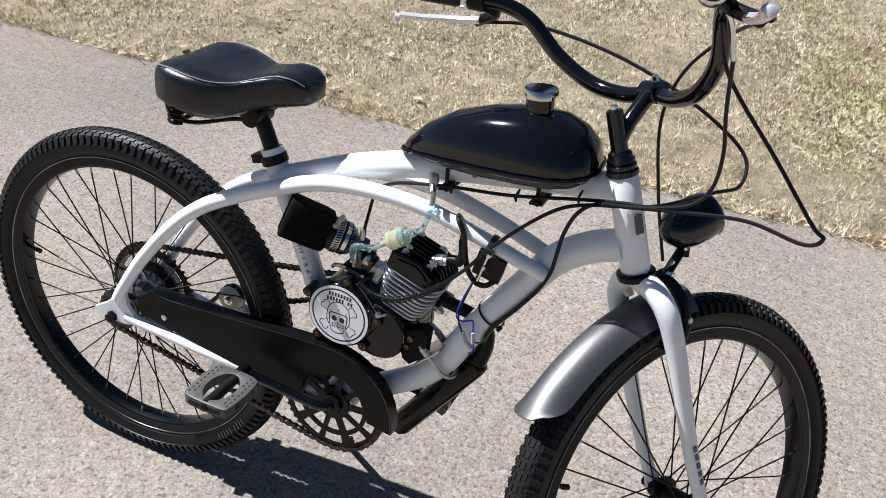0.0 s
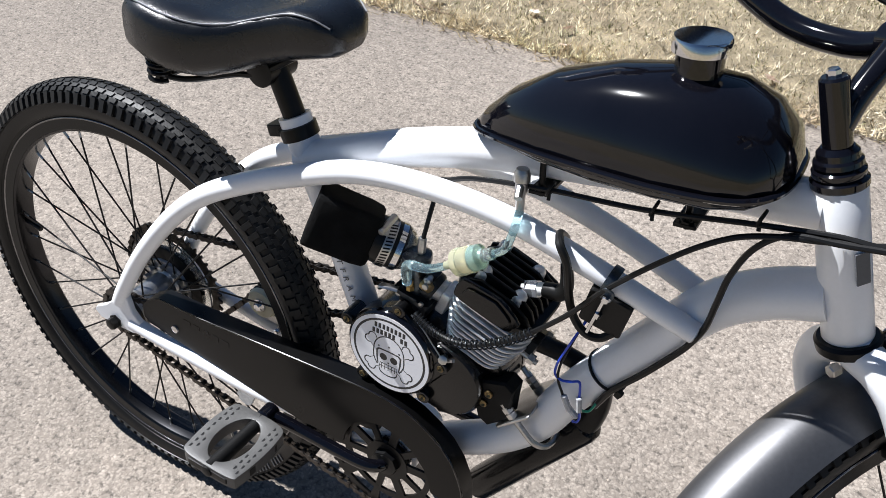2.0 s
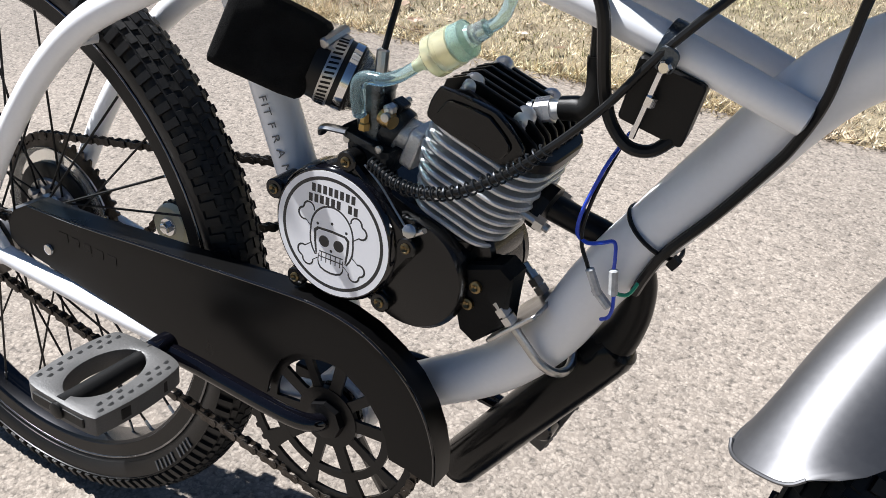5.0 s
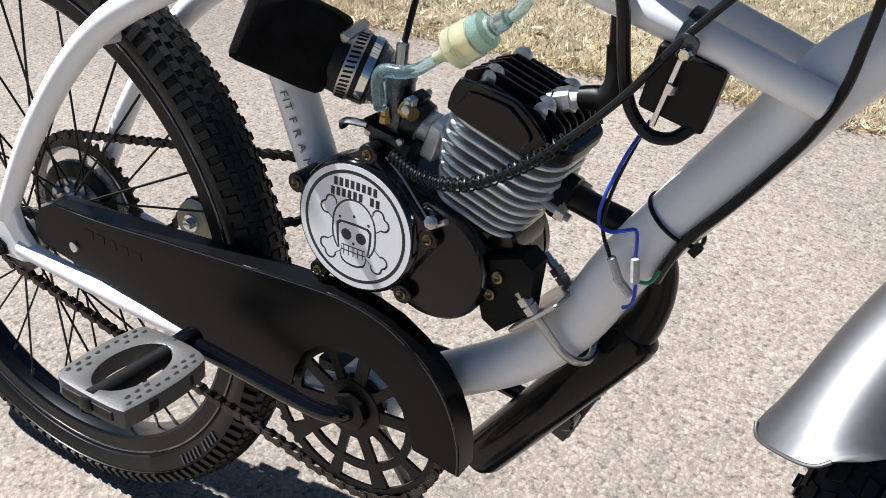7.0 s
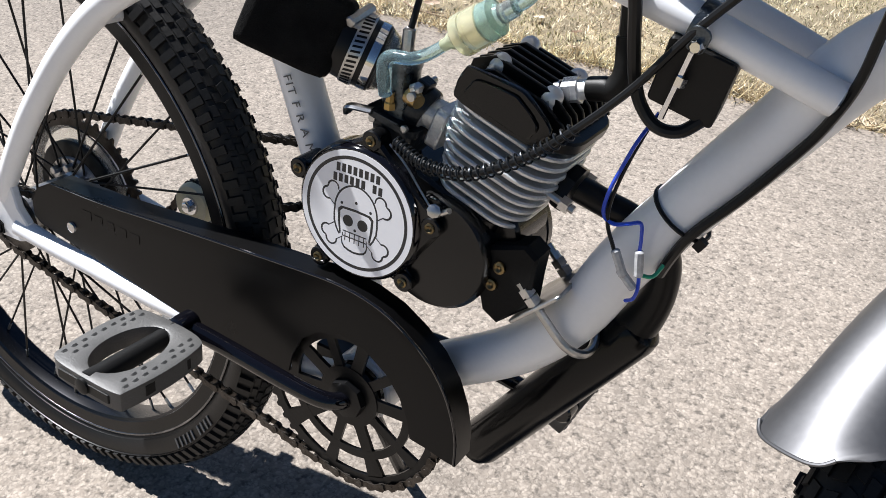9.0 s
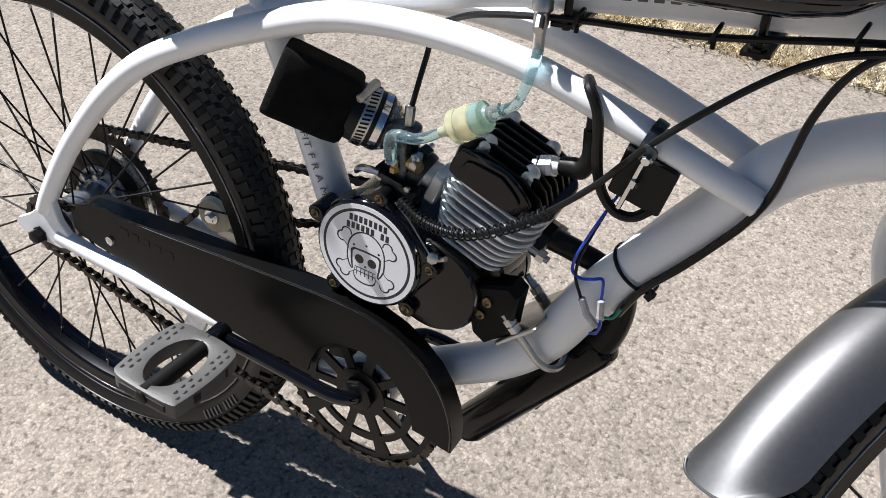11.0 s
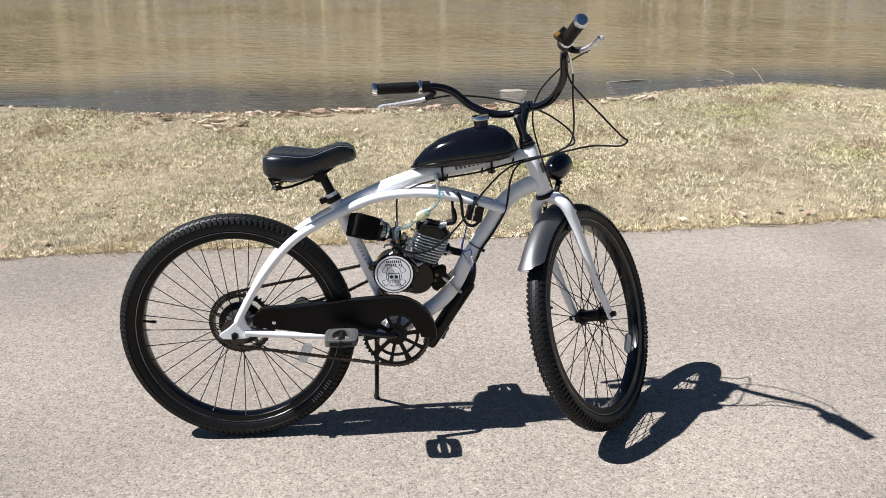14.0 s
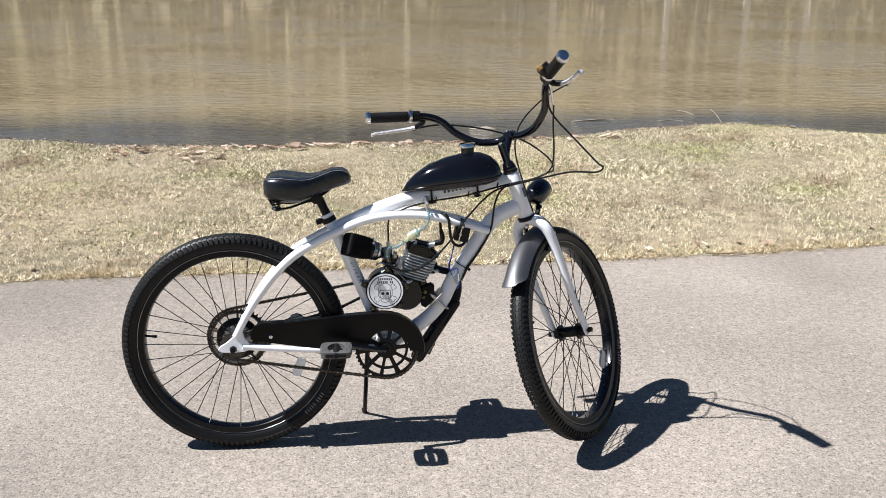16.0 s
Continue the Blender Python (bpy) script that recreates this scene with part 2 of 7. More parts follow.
def plate(bm, outline, origin, ex, ey, thick, bevel=0.0):
    """A flat outline (x, y) in the plane of ex, ey, given thickness along ex x ey (both ways by half), edges eased."""
    origin, ex, ey = Vector(origin), Vector(ex).normalized(), Vector(ey).normalized()
    nz = ex.cross(ey).normalized()
    n = len(outline)
    cx, cy = sum(p[0] for p in outline) / n, sum(p[1] for p in outline) / n

    def ring(h, inset):
        out = []
        for i, (x, y) in enumerate(outline):
            if inset:
                d = Vector((cx - x, cy - y))
                d = d.normalized() * inset if d.length > 0 else d
                x, y = x + d.x, y + d.y
            out.append(origin + ex * x + ey * y + nz * h)
        return out
    h = thick / 2
    if bevel:
        loft(bm, [ring(-h, bevel), ring(-h + bevel, 0), ring(h - bevel, 0), ring(h, bevel)])
    else:
        loft(bm, [ring(-h, 0), ring(h, 0)])
    return bm


def rounded_rect(a, b, r, n=4):
    out = []
    for cx, cy, s in ((a - r, b - r, 0), (r - a, b - r, 90), (r - a, r - b, 180), (a - r, r - b, 270)):
        for k in range(n + 1):
            t = radians(s + 90 * k / n)
            out.append((cx + r * math.cos(t), cy + r * math.sin(t)))
    return out


def soft_outline(points, steps=3):
    """A flat outline with its corners rounded off."""
    return [(p.x, p.y) for p in spline([(x, y, 0) for x, y in points], steps, closed=True)]


def box(bm, center, half, ex=(1, 0, 0), ey=(0, 1, 0), bevel=0.0, round_corner=0.0):
    o = rounded_rect(half[0], half[1], round_corner or min(half[0], half[1]) * 0.12, 3)
    return plate(bm, o, center, ex, ey, half[2] * 2, bevel)

# ---- the place: path, lawn, pond, far woods ----
WATER_Z = -0.085


def shore(x):
    """The line where the lawn ends at the water."""
    bay = 0.26 * math.log(1 + math.exp(4 * (-x - 1.1))) / 4 if x > -6 else 1.27
    point = 0.70 * math.exp(-((x - 3.7) / (1.7 if x < 3.7 else 0.95)) ** 2)
    return 4.80 + bay + point + 0.035 * math.sin(1.9 * x + 0.6) + 0.03 * math.sin(5.3 * x) - 0.03 * max(0, x - 6)


def verge(x):
    """The line where the path meets the grass."""
    u = max(-3, min(5, x))
    return 1.582 + 0.042 * u + 0.055 * max(0, u - 2) ** 2 + 0.028 * noise.noise(Vector((x * 1.7, 3.1, 0))) + 0.016 * noise.noise(Vector((x * 7.0, 9.1, 0)))


def far_shore(x):
    return 47 + 2.5 * math.sin(0.07 * x + 1) + 1.2 * math.sin(0.21 * x)


def height(x, y):
    e, s, f = verge(x), shore(x), far_shore(x)
    if y < e:
        return -0.014 if y > -3.3 else 0.006
    if y < s - 0.55:
        k = min(1, (y - e) / 0.06)
        return -0.014 + 0.022 * k + 0.012 * noise.noise(Vector((x * 1.3, y * 1.3, 0))) * min(1, (y - e) / 0.3)
    if y < (s + f) / 2:
        d = y - (s - 0.55)
        drop = -0.055 * min(1, d / 0.5) ** 1.5 - 0.10 * max(0, min(1, (d - 0.42) / 0.35)) - 0.28 * max(0, d - 0.6) ** 0.7
        return 0.008 + max(-1.2, drop) + 0.012 * noise.noise(Vector((x * 1.3, y * 1.3, 0))) + 0.02 * noise.noise(Vector((x * 4.1, y * 4.1, 2))) * min(1, d)
    d = y - f
    return -1.2 + 1.1 * max(0, min(1, (d + 4) / 4)) + (min(4.5, 0.14 * d) if d > 0 else 0)


def axis_lines(spans):
    out = [spans[0][0]]
    for a, b, step in spans:
        k = max(1, round((b - a) / step))
        out += [a + (b - a) * (i + 1) / k for i in range(k)]
    return out


def grid_mesh(name, xs, ys, fn, material):
    verts = [(x, y, fn(x, y)) for y in ys for x in xs]
    nx = len(xs)
    faces = [(j * nx + i, j * nx + i + 1, (j + 1) * nx + i + 1, (j + 1) * nx + i) for j in range(len(ys) - 1) for i in range(nx - 1)]
    me = bpy.data.meshes.new(name)
    me.from_pydata(verts, [], faces)
    me.shade_smooth()
    me.materials.append(material)
    return me


def ground_material():
    """Soil, straw and moss under the grass; wet mud near the water line."""
    m = bpy.data.materials.new("lawn_soil")
    m.use_nodes = True
    n, l = m.node_tree.nodes, m.node_tree.links
    b = n["Principled BSDF"]
    b.inputs["Roughness"].default_value = 0.95
    co = n.new("ShaderNodeTexCoord")
    big, mid, fine = (n.new("ShaderNodeTexNoise") for _ in range(3))
    for t, s, d in ((big, 0.9, 5), (mid, 9, 6), (fine, 120, 4)):
        t.inputs["Scale"].default_value, t.inputs["Detail"].default_value = s, d
        l.new(co.outputs["Object"], t.inputs["Vector"])
    r1 = n.new("ShaderNodeValToRGB")
    r1.color_ramp.elements[0].position, r1.color_ramp.elements[1].position = 0.36, 0.66
    r1.color_ramp.elements[0].color, r1.color_ramp.elements[1].color = (0.13, 0.11, 0.06, 1), (0.32, 0.255, 0.155, 1)
    l.new(big.outputs["Fac"], r1.inputs["Fac"])
    r2 = n.new("ShaderNodeValToRGB")
    r2.color_ramp.elements[0].position, r2.color_ramp.elements[1].position = 0.3, 0.7
    r2.color_ramp.elements[0].color, r2.color_ramp.elements[1].color = (0.08, 0.06, 0.04, 1), (0.44, 0.365, 0.24, 1)
    l.new(mid.outputs["Fac"], r2.inputs["Fac"])
    mx = n.new("ShaderNodeMix")
    mx.data_type = "RGBA"
    mx.inputs["Factor"].default_value = 0.5
    l.new(r1.outputs["Color"], mx.inputs["A"])
    l.new(r2.outputs["Color"], mx.inputs["B"])
    fm = n.new("ShaderNodeMix")
    fm.data_type, fm.blend_type = "RGBA", "MULTIPLY"
    fr = n.new("ShaderNodeMapRange")
    fr.inputs["From Min"].default_value, fr.inputs["From Max"].default_value = 0.3, 0.65
    fr.inputs["To Min"].default_value, fr.inputs["To Max"].default_value = 0.55, 1.15
    l.new(fine.outputs["Fac"], fr.inputs["Value"])
    cc = n.new("ShaderNodeCombineColor")
    for k in ("Red", "Green", "Blue"):
        l.new(fr.outputs["Result"], cc.inputs[k])
    fm.inputs["Factor"].default_value = 1
    l.new(mx.outputs["Result"], fm.inputs["A"])
    l.new(cc.outputs["Color"], fm.inputs["B"])
    sep = n.new("ShaderNodeSeparateXYZ")
    l.new(co.outputs["Object"], sep.inputs["Vector"])
    wet = n.new("ShaderNodeMapRange")
    wet.inputs["From Min"].default_value, wet.inputs["From Max"].default_value = -0.045, -0.085
    l.new(sep.outputs["Z"], wet.inputs["Value"])
    wm = n.new("ShaderNodeMix")
    wm.data_type = "RGBA"
    wm.inputs["B"].default_value = (0.11, 0.085, 0.055, 1)
    l.new(wet.outputs["Result"], wm.inputs["Factor"])
    l.new(fm.outputs["Result"], wm.inputs["A"])
    l.new(wm.outputs["Result"], b.inputs["Base Color"])
    wr = n.new("ShaderNodeMapRange")
    wr.inputs["To Min"].default_value, wr.inputs["To Max"].default_value = 0.95, 0.35
    l.new(wet.outputs["Result"], wr.inputs["Value"])
    l.new(wr.outputs["Result"], b.inputs["Roughness"])
    bp = n.new("ShaderNodeBump")
    bp.inputs["Distance"].default_value = 0.012
    l.new(mid.outputs["Fac"], bp.inputs["Height"])
    l.new(bp.outputs["Normal"], b.inputs["Normal"])
    return m


def asphalt_material():
    """Sun-bleached asphalt: pale stones of several sizes set in a darker binder, with worn and stained patches."""
    m = bpy.data.materials.new("bleached_asphalt")
    m.use_nodes = True
    n, l = m.node_tree.nodes, m.node_tree.links
    b = n["Principled BSDF"]
    co = n.new("ShaderNodeTexCoord")
    stone, chip = n.new("ShaderNodeTexVoronoi"), n.new("ShaderNodeTexVoronoi")
    stone.inputs["Scale"].default_value, chip.inputs["Scale"].default_value = 180, 400
    warp = n.new("ShaderNodeTexNoise")
    warp.inputs["Scale"].default_value = 90
    wmix = n.new("ShaderNodeMix")
    wmix.data_type, wmix.blend_type = "RGBA", "ADD"
    wmix.inputs["Factor"].default_value = 0.012
    l.new(co.outputs["Object"], warp.inputs["Vector"])
    l.new(co.outputs["Object"], wmix.inputs["A"])
    l.new(warp.outputs["Color"], wmix.inputs["B"])
    for t in (stone, chip):
        l.new(wmix.outputs["Result"], t.inputs["Vector"])
    big, mid = n.new("ShaderNodeTexNoise"), n.new("ShaderNodeTexNoise")
    big.inputs["Scale"].default_value, mid.inputs["Scale"].default_value = 1.1, 34
    big.inputs["Detail"].default_value = mid.inputs["Detail"].default_value = 7
    for t in (big, mid):
        l.new(co.outputs["Object"], t.inputs["Vector"])
    tone = n.new("ShaderNodeSeparateColor")
    l.new(stone.outputs["Color"], tone.inputs["Color"])
    r = n.new("ShaderNodeValToRGB")
    e = r.color_ramp.elements
    e[0].position, e[0].color = 0.0, (0.276, 0.234, 0.190, 1)
    e[1].position, e[1].color = 1.0, (0.420, 0.365, 0.304, 1)
    for p, c in ((0.25, (0.336, 0.290, 0.241, 1)), (0.80, (0.375, 0.325, 0.272, 1))):
        x = e.new(p)
        x.color = c
    l.new(tone.outputs["Red"], r.inputs["Fac"])
    gap = n.new("ShaderNodeMapRange")
    gap.inputs["From Min"].default_value, gap.inputs["From Max"].default_value = 0.38, 0.64
    l.new(stone.outputs["Distance"], gap.inputs["Value"])
    dk = n.new("ShaderNodeMix")
    dk.data_type = "RGBA"
    dk.inputs["B"].default_value = (0.262, 0.223, 0.184, 1)
    l.new(gap.outputs["Result"], dk.inputs["Factor"])
    l.new(r.outputs["Color"], dk.inputs["A"])
    st = n.new("ShaderNodeMapRange")
    st.inputs["From Min"].default_value, st.inputs["From Max"].default_value = 0.35, 0.68
    st.inputs["To Min"].default_value, st.inputs["To Max"].default_value = 0.84, 1.10
    l.new(big.outputs["Fac"], st.inputs["Value"])
    s2 = n.new("ShaderNodeMapRange")
    s2.inputs["From Min"].default_value, s2.inputs["From Max"].default_value = 0.3, 0.7
    s2.inputs["To Min"].default_value, s2.inputs["To Max"].default_value = 0.84, 1.16
    l.new(mid.outputs["Fac"], s2.inputs["Value"])
    mu = n.new("ShaderNodeMath")
    mu.operation = "MULTIPLY"
    l.new(st.outputs["Result"], mu.inputs[0])
    l.new(s2.outputs["Result"], mu.inputs[1])
    pit = n.new("ShaderNodeTexNoise")
    pit.inputs["Scale"].default_value, pit.inputs["Detail"].default_value = 95, 4
    l.new(co.outputs["Object"], pit.inputs["Vector"])
    p2 = n.new("ShaderNodeMapRange")
    p2.inputs["From Min"].default_value, p2.inputs["From Max"].default_value = 0.33, 0.46
    p2.inputs["To Min"].default_value, p2.inputs["To Max"].default_value = 0.45, 0.95
    l.new(pit.outputs["Fac"], p2.inputs["Value"])
    m3 = n.new("ShaderNodeMath")
    m3.operation = "MULTIPLY"
    l.new(mu.outputs[0], m3.inputs[0])
    l.new(p2.outputs["Result"], m3.inputs[1])
    vein = n.new("ShaderNodeTexNoise")
    vein.inputs["Scale"].default_value, vein.inputs["Detail"].default_value = 38, 7
    l.new(co.outputs["Object"], vein.inputs["Vector"])
    v1 = n.new("ShaderNodeMath")
    v1.operation = "SUBTRACT"
    v1.inputs[1].default_value = 0.47
    l.new(vein.outputs["Fac"], v1.inputs[0])
    v2 = n.new("ShaderNodeMath")
    v2.operation = "ABSOLUTE"
    l.new(v1.outputs[0], v2.inputs[0])
    v3 = n.new("ShaderNodeMapRange")
    v3.inputs["From Min"].default_value, v3.inputs["From Max"].default_value = 0.002, 0.016
    v3.inputs["To Min"].default_value, v3.inputs["To Max"].default_value = 0.70, 1.03
    l.new(v2.outputs[0], v3.inputs["Value"])
    m4 = n.new("ShaderNodeMath")
    m4.operation = "MULTIPLY"
    l.new(m3.outputs[0], m4.inputs[0])
    l.new(v3.outputs["Result"], m4.inputs[1])
    # darker towards the path's low-x end, with a wavering border
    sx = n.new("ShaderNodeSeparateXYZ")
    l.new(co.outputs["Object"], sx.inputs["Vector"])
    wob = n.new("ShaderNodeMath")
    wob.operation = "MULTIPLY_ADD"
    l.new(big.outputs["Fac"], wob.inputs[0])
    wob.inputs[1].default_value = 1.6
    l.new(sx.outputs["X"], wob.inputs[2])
    x_tone = n.new("ShaderNodeMapRange")
    x_tone.inputs["From Min"].default_value, x_tone.inputs["From Max"].default_value = -0.6, 1.5
    x_tone.inputs["To Min"].default_value, x_tone.inputs["To Max"].default_value = 0.74, 0.91
    l.new(wob.outputs[0], x_tone.inputs["Value"])
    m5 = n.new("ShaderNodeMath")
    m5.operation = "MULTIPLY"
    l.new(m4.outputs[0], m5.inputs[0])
    l.new(x_tone.outputs["Result"], m5.inputs[1])
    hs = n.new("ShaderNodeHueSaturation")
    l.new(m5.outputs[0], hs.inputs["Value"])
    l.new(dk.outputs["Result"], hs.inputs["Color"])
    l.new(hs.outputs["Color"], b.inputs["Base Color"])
    b.inputs["Roughness"].default_value = 0.88
    inv = n.new("ShaderNodeMath")
    inv.operation = "MULTIPLY_ADD"
    inv.inputs[1].default_value = -1.0
    l.new(stone.outputs["Distance"], inv.inputs[0])
    c2 = n.new("ShaderNodeMath")
    c2.operation = "MULTIPLY_ADD"
    c2.inputs[1].default_value = -0.5
    l.new(chip.outputs["Distance"], c2.inputs[0])
    l.new(inv.outputs[0], c2.inputs[2])
    l.new(mid.outputs["Fac"], inv.inputs[2])
    bp = n.new("ShaderNodeBump")
    bp.inputs["Strength"].default_value, bp.inputs["Distance"].default_value = 0.5, 0.0011
    l.new(c2.outputs[0], bp.inputs["Height"])
    lump = n.new("ShaderNodeBump")
    lump.inputs["Strength"].default_value, lump.inputs["Distance"].default_value = 0.8, 0.0037
    l.new(pit.outputs["Fac"], lump.inputs["Height"])
    l.new(bp.outputs["Normal"], lump.inputs["Normal"])
    l.new(lump.outputs["Normal"], b.inputs["Normal"])
    return m


def water_material():
    m = bpy.data.materials.new("pond_water")
    m.use_nodes = True
    n, l = m.node_tree.nodes, m.node_tree.links
    b = n["Principled BSDF"]
    b.inputs["Roughness"].default_value = 0.025
    b.inputs["IOR"].default_value = 1.33
    co = n.new("ShaderNodeTexCoord")
    mp = n.new("ShaderNodeMapping")
    mp.inputs["Scale"].default_value = (0.8, 3.0, 1.0)
    mp.inputs["Rotation"].default_value = (0, 0, radians(6))
    l.new(co.outputs["Object"], mp.inputs["Vector"])
    a, c, f = (n.new("ShaderNodeTexNoise") for _ in range(3))
    a.inputs["Scale"].default_value, a.inputs["Detail"].default_value = 3.2, 3
    c.inputs["Scale"].default_value, c.inputs["Detail"].default_value = 0.30, 3
    f.inputs["Scale"].default_value, f.inputs["Detail"].default_value = 5.5, 3
    l.new(mp.outputs["Vector"], a.inputs["Vector"])
    l.new(mp.outputs["Vector"], f.inputs["Vector"])
    l.new(co.outputs["Object"], c.inputs["Vector"])
    calm = n.new("ShaderNodeMapRange")
    calm.inputs["From Min"].default_value, calm.inputs["From Max"].default_value = 0.42, 0.60
    calm.inputs["To Min"].default_value, calm.inputs["To Max"].default_value = 0.10, 1.0
    l.new(c.outputs["Fac"], calm.inputs["Value"])
    slow = n.new("ShaderNodeBump")
    slow.inputs["Strength"].default_value, slow.inputs["Distance"].default_value = 0.5, 0.035
    l.new(a.outputs["Fac"], slow.inputs["Height"])
    bp = n.new("ShaderNodeBump")
    bp.inputs["Distance"].default_value = 0.15
    l.new(calm.outputs["Result"], bp.inputs["Strength"])
    l.new(f.outputs["Fac"], bp.inputs["Height"])
    l.new(slow.outputs["Normal"], bp.inputs["Normal"])
    # brown open water, with a darker grey-brown base colour towards the bank
    sep = n.new("ShaderNodeSeparateXYZ")
    l.new(co.outputs["Object"], sep.inputs["Vector"])
    edge = n.new("ShaderNodeMath")
    edge.operation = "MULTIPLY_ADD"
    l.new(c.outputs["Fac"], edge.inputs[0])
    edge.inputs[1].default_value = 2.2
    l.new(sep.outputs["Y"], edge.inputs[2])
    off_bank = n.new("ShaderNodeMapRange")
    off_bank.inputs["From Min"].default_value, off_bank.inputs["From Max"].default_value = 6.8, 8.0
    l.new(edge.outputs[0], off_bank.inputs["Value"])
    water_tone = n.new("ShaderNodeMix")
    water_tone.data_type = "RGBA"
    water_tone.inputs["A"].default_value, water_tone.inputs["B"].default_value = (0.075, 0.068, 0.055, 1), (0.215, 0.170, 0.098, 1)
    l.new(off_bank.outputs["Result"], water_tone.inputs["Factor"])
    l.new(water_tone.outputs["Result"], b.inputs["Base Color"])
    l.new(bp.outputs["Normal"], b.inputs["Normal"])
    return m


gx = axis_lines([(-400, -60, 34), (-60, -12, 4), (-12, -4, 0.4), (-4, 6, 0.1), (6, 14, 0.4), (14, 60, 4), (60, 400, 34)])
gy = axis_lines([(-400, -60, 34), (-60, -4, 4), (-4, 1.3, 0.25), (1.3, 2.1, 0.03), (2.1, 6.2, 0.1), (6.2, 12, 0.5), (12, 64, 2), (64, 400, 42)])
thing("ground", grid_mesh("ground", gx, gy, height, ground_material()), "dry straw-brown lawn soil sloping to a muddy pond edge", "ground", kind="structure")

px = axis_lines([(-60, -8, 2), (-8, -3, 0.25), (-3, 5, 0.04), (5, 10, 0.25), (10, 60, 2)])
rows = 24
pv, pf = [], []
for j in range(rows + 3):
    for x in px:
        e = verge(x)
        k = min(j, rows) / rows
        y = -3.2 + (e + 3.2) * k
        if j == rows + 1:
            y = e + 0.012
        if j == rows + 2:
            y = e + 0.016
        z = 0.0 if j < rows else (-0.002, -0.012, -0.03)[j - rows]
        pv.append((x, y, z))
for j in range(rows + 2):
    for i in range(len(px) - 1):
        q = j * len(px) + i
        pf.append((q, q + 1, q + 1 + len(px), q + len(px)))
me = bpy.data.meshes.new("path")
me.from_pydata(pv, [], pf)
me.shade_smooth()
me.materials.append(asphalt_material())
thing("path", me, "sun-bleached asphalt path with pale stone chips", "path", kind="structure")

wx = axis_lines([(-75, 75, 6)])
wy = axis_lines([(3.6, 52, 4)])
thing("water", grid_mesh("water", wx, wy, lambda x, y: WATER_Z, water_material()), "murky olive-brown pond water with fine ripples", "pond", kind="structure")

# ---- the bicycle: one thing, written in its own metres (x ahead, y to its left, z up, rear wheel on the ground at 0) ----
LEAN = 5.5
bike = new("motorized_bicycle")
bike.matrix_world = pose(0, -0.004, 0, -LEAN, 0, 0)
tagged(bike, "white cruiser bicycle with black engine leaning on its kickstand", "bicycle")

# the steering: turned to the left about a raked axis
HEAD = Vector((0.843, 0, 0.762))
RAKE, STEER = 20.0, 55.0
STEERED = Matrix.Translation(HEAD) @ pose(0, 0, 0, 0, -RAKE, 0) @ pose(0, 0, 0, 0, 0, STEER)
FRONT_HUB = Vector((0.022, 0, -0.470))
R_WHEEL = 0.3315


def side(points, y):
    return [(u, y if not isinstance(y, (list, tuple)) else y[i], w) for i, (u, w) in enumerate(points)]


# frame
bm = bmesh.new()
twin = [(0.008, 0.368), (0.026, 0.402), (0.067, 0.471), (0.124, 0.546), (0.180, 0.600), (0.243, 0.638), (0.300, 0.665), (0.385, 0.699),
        (0.467, 0.712), (0.560, 0.710), (0.650, 0.690), (0.742, 0.662), (0.750, 0.6595)]
tw_y = [0.062, 0.062, 0.060, 0.057, 0.053, 0.047, 0.042, 0.037, 0.035, 0.034, 0.033, 0.028, 0.027]
for s in (-1, 1):
    tube(bm, spline(side(twin, [s * y for y in tw_y]), 6), [0.0105, 0.0115, 0.0125, 0.0130, 0.0125, 0.0115, 0.0102], 14)
    tube(bm, spline([(0.028, s * 0.062, 0.338), (0.10, s * 0.060, 0.330), (0.24, s * 0.052, 0.317), (0.36, s * 0.040, 0.312), (0.42, s * 0.028, 0.312)], 5), [0.0105, 0.0095, 0.0095, 0.011], 12)
    drop = [(-0.044, 0.331), (-0.034, 0.322), (-0.004, 0.320), (0.030, 0.322), (0.046, 0.328), (0.046, 0.348), (0.034, 0.362), (0.026, 0.392), (0.010, 0.392), (0.0, 0.368), (-0.018, 0.352), (-0.040, 0.338)]
    plate(bm, drop, (0, s * 0.062, 0), (1, 0, 0), (0, 0, 1), 0.009, 0.0015)
tube(bm, spline([(0.290, 0, 0.664), (0.357, 0, 0.695), (0.434, 0, 0.728), (0.525, 0, 0.757), (0.62, 0, 0.776), (0.72, 0, 0.793), (0.815, 0, 0.806)], 6), [0.020, 0.0205, 0.0205, 0.0205], 18)
down = [(0.842, 0.728), (0.80, 0.710), (0.757, 0.677), (0.717, 0.618), (0.678, 0.558), (0.643, 0.500), (0.621, 0.453), (0.598, 0.419), (0.566, 0.387), (0.513, 0.350), (0.470, 0.322)]
tube(bm, spline(side(down, 0), 6), [0.0235, 0.0232, 0.0222, 0.0215, 0.0212, 0.0205], 20)
tube(bm, spline([(0.2775, 0, 0.7145), (0.2905, 0, 0.685), (0.3275, 0, 0.605), (0.3755, 0, 0.490), (0.442, 0, 0.330)], 4), 0.0182, 18)
lathe(bm, [(-0.036, 0.030), (-0.034, 0.0325), (0.034, 0.0325), (0.036, 0.030)], 36, (0.445, 0, 0.313), (0, 1, 0))
axis_up = Vector((-math.sin(radians(RAKE)), 0, math.cos(radians(RAKE))))
lathe(bm, [(-0.070, 0.0200), (-0.068, 0.0212), (0.069, 0.0212), (0.071, 0.0200)], 32, HEAD, axis_up)
rod(bm, (0.16, -0.05, 0.583), (0.16, 0.05, 0.583), 0.008, 10)
bike_frame = part("frame", bm, WHITE, bike, "glossy white welded tubular frame")


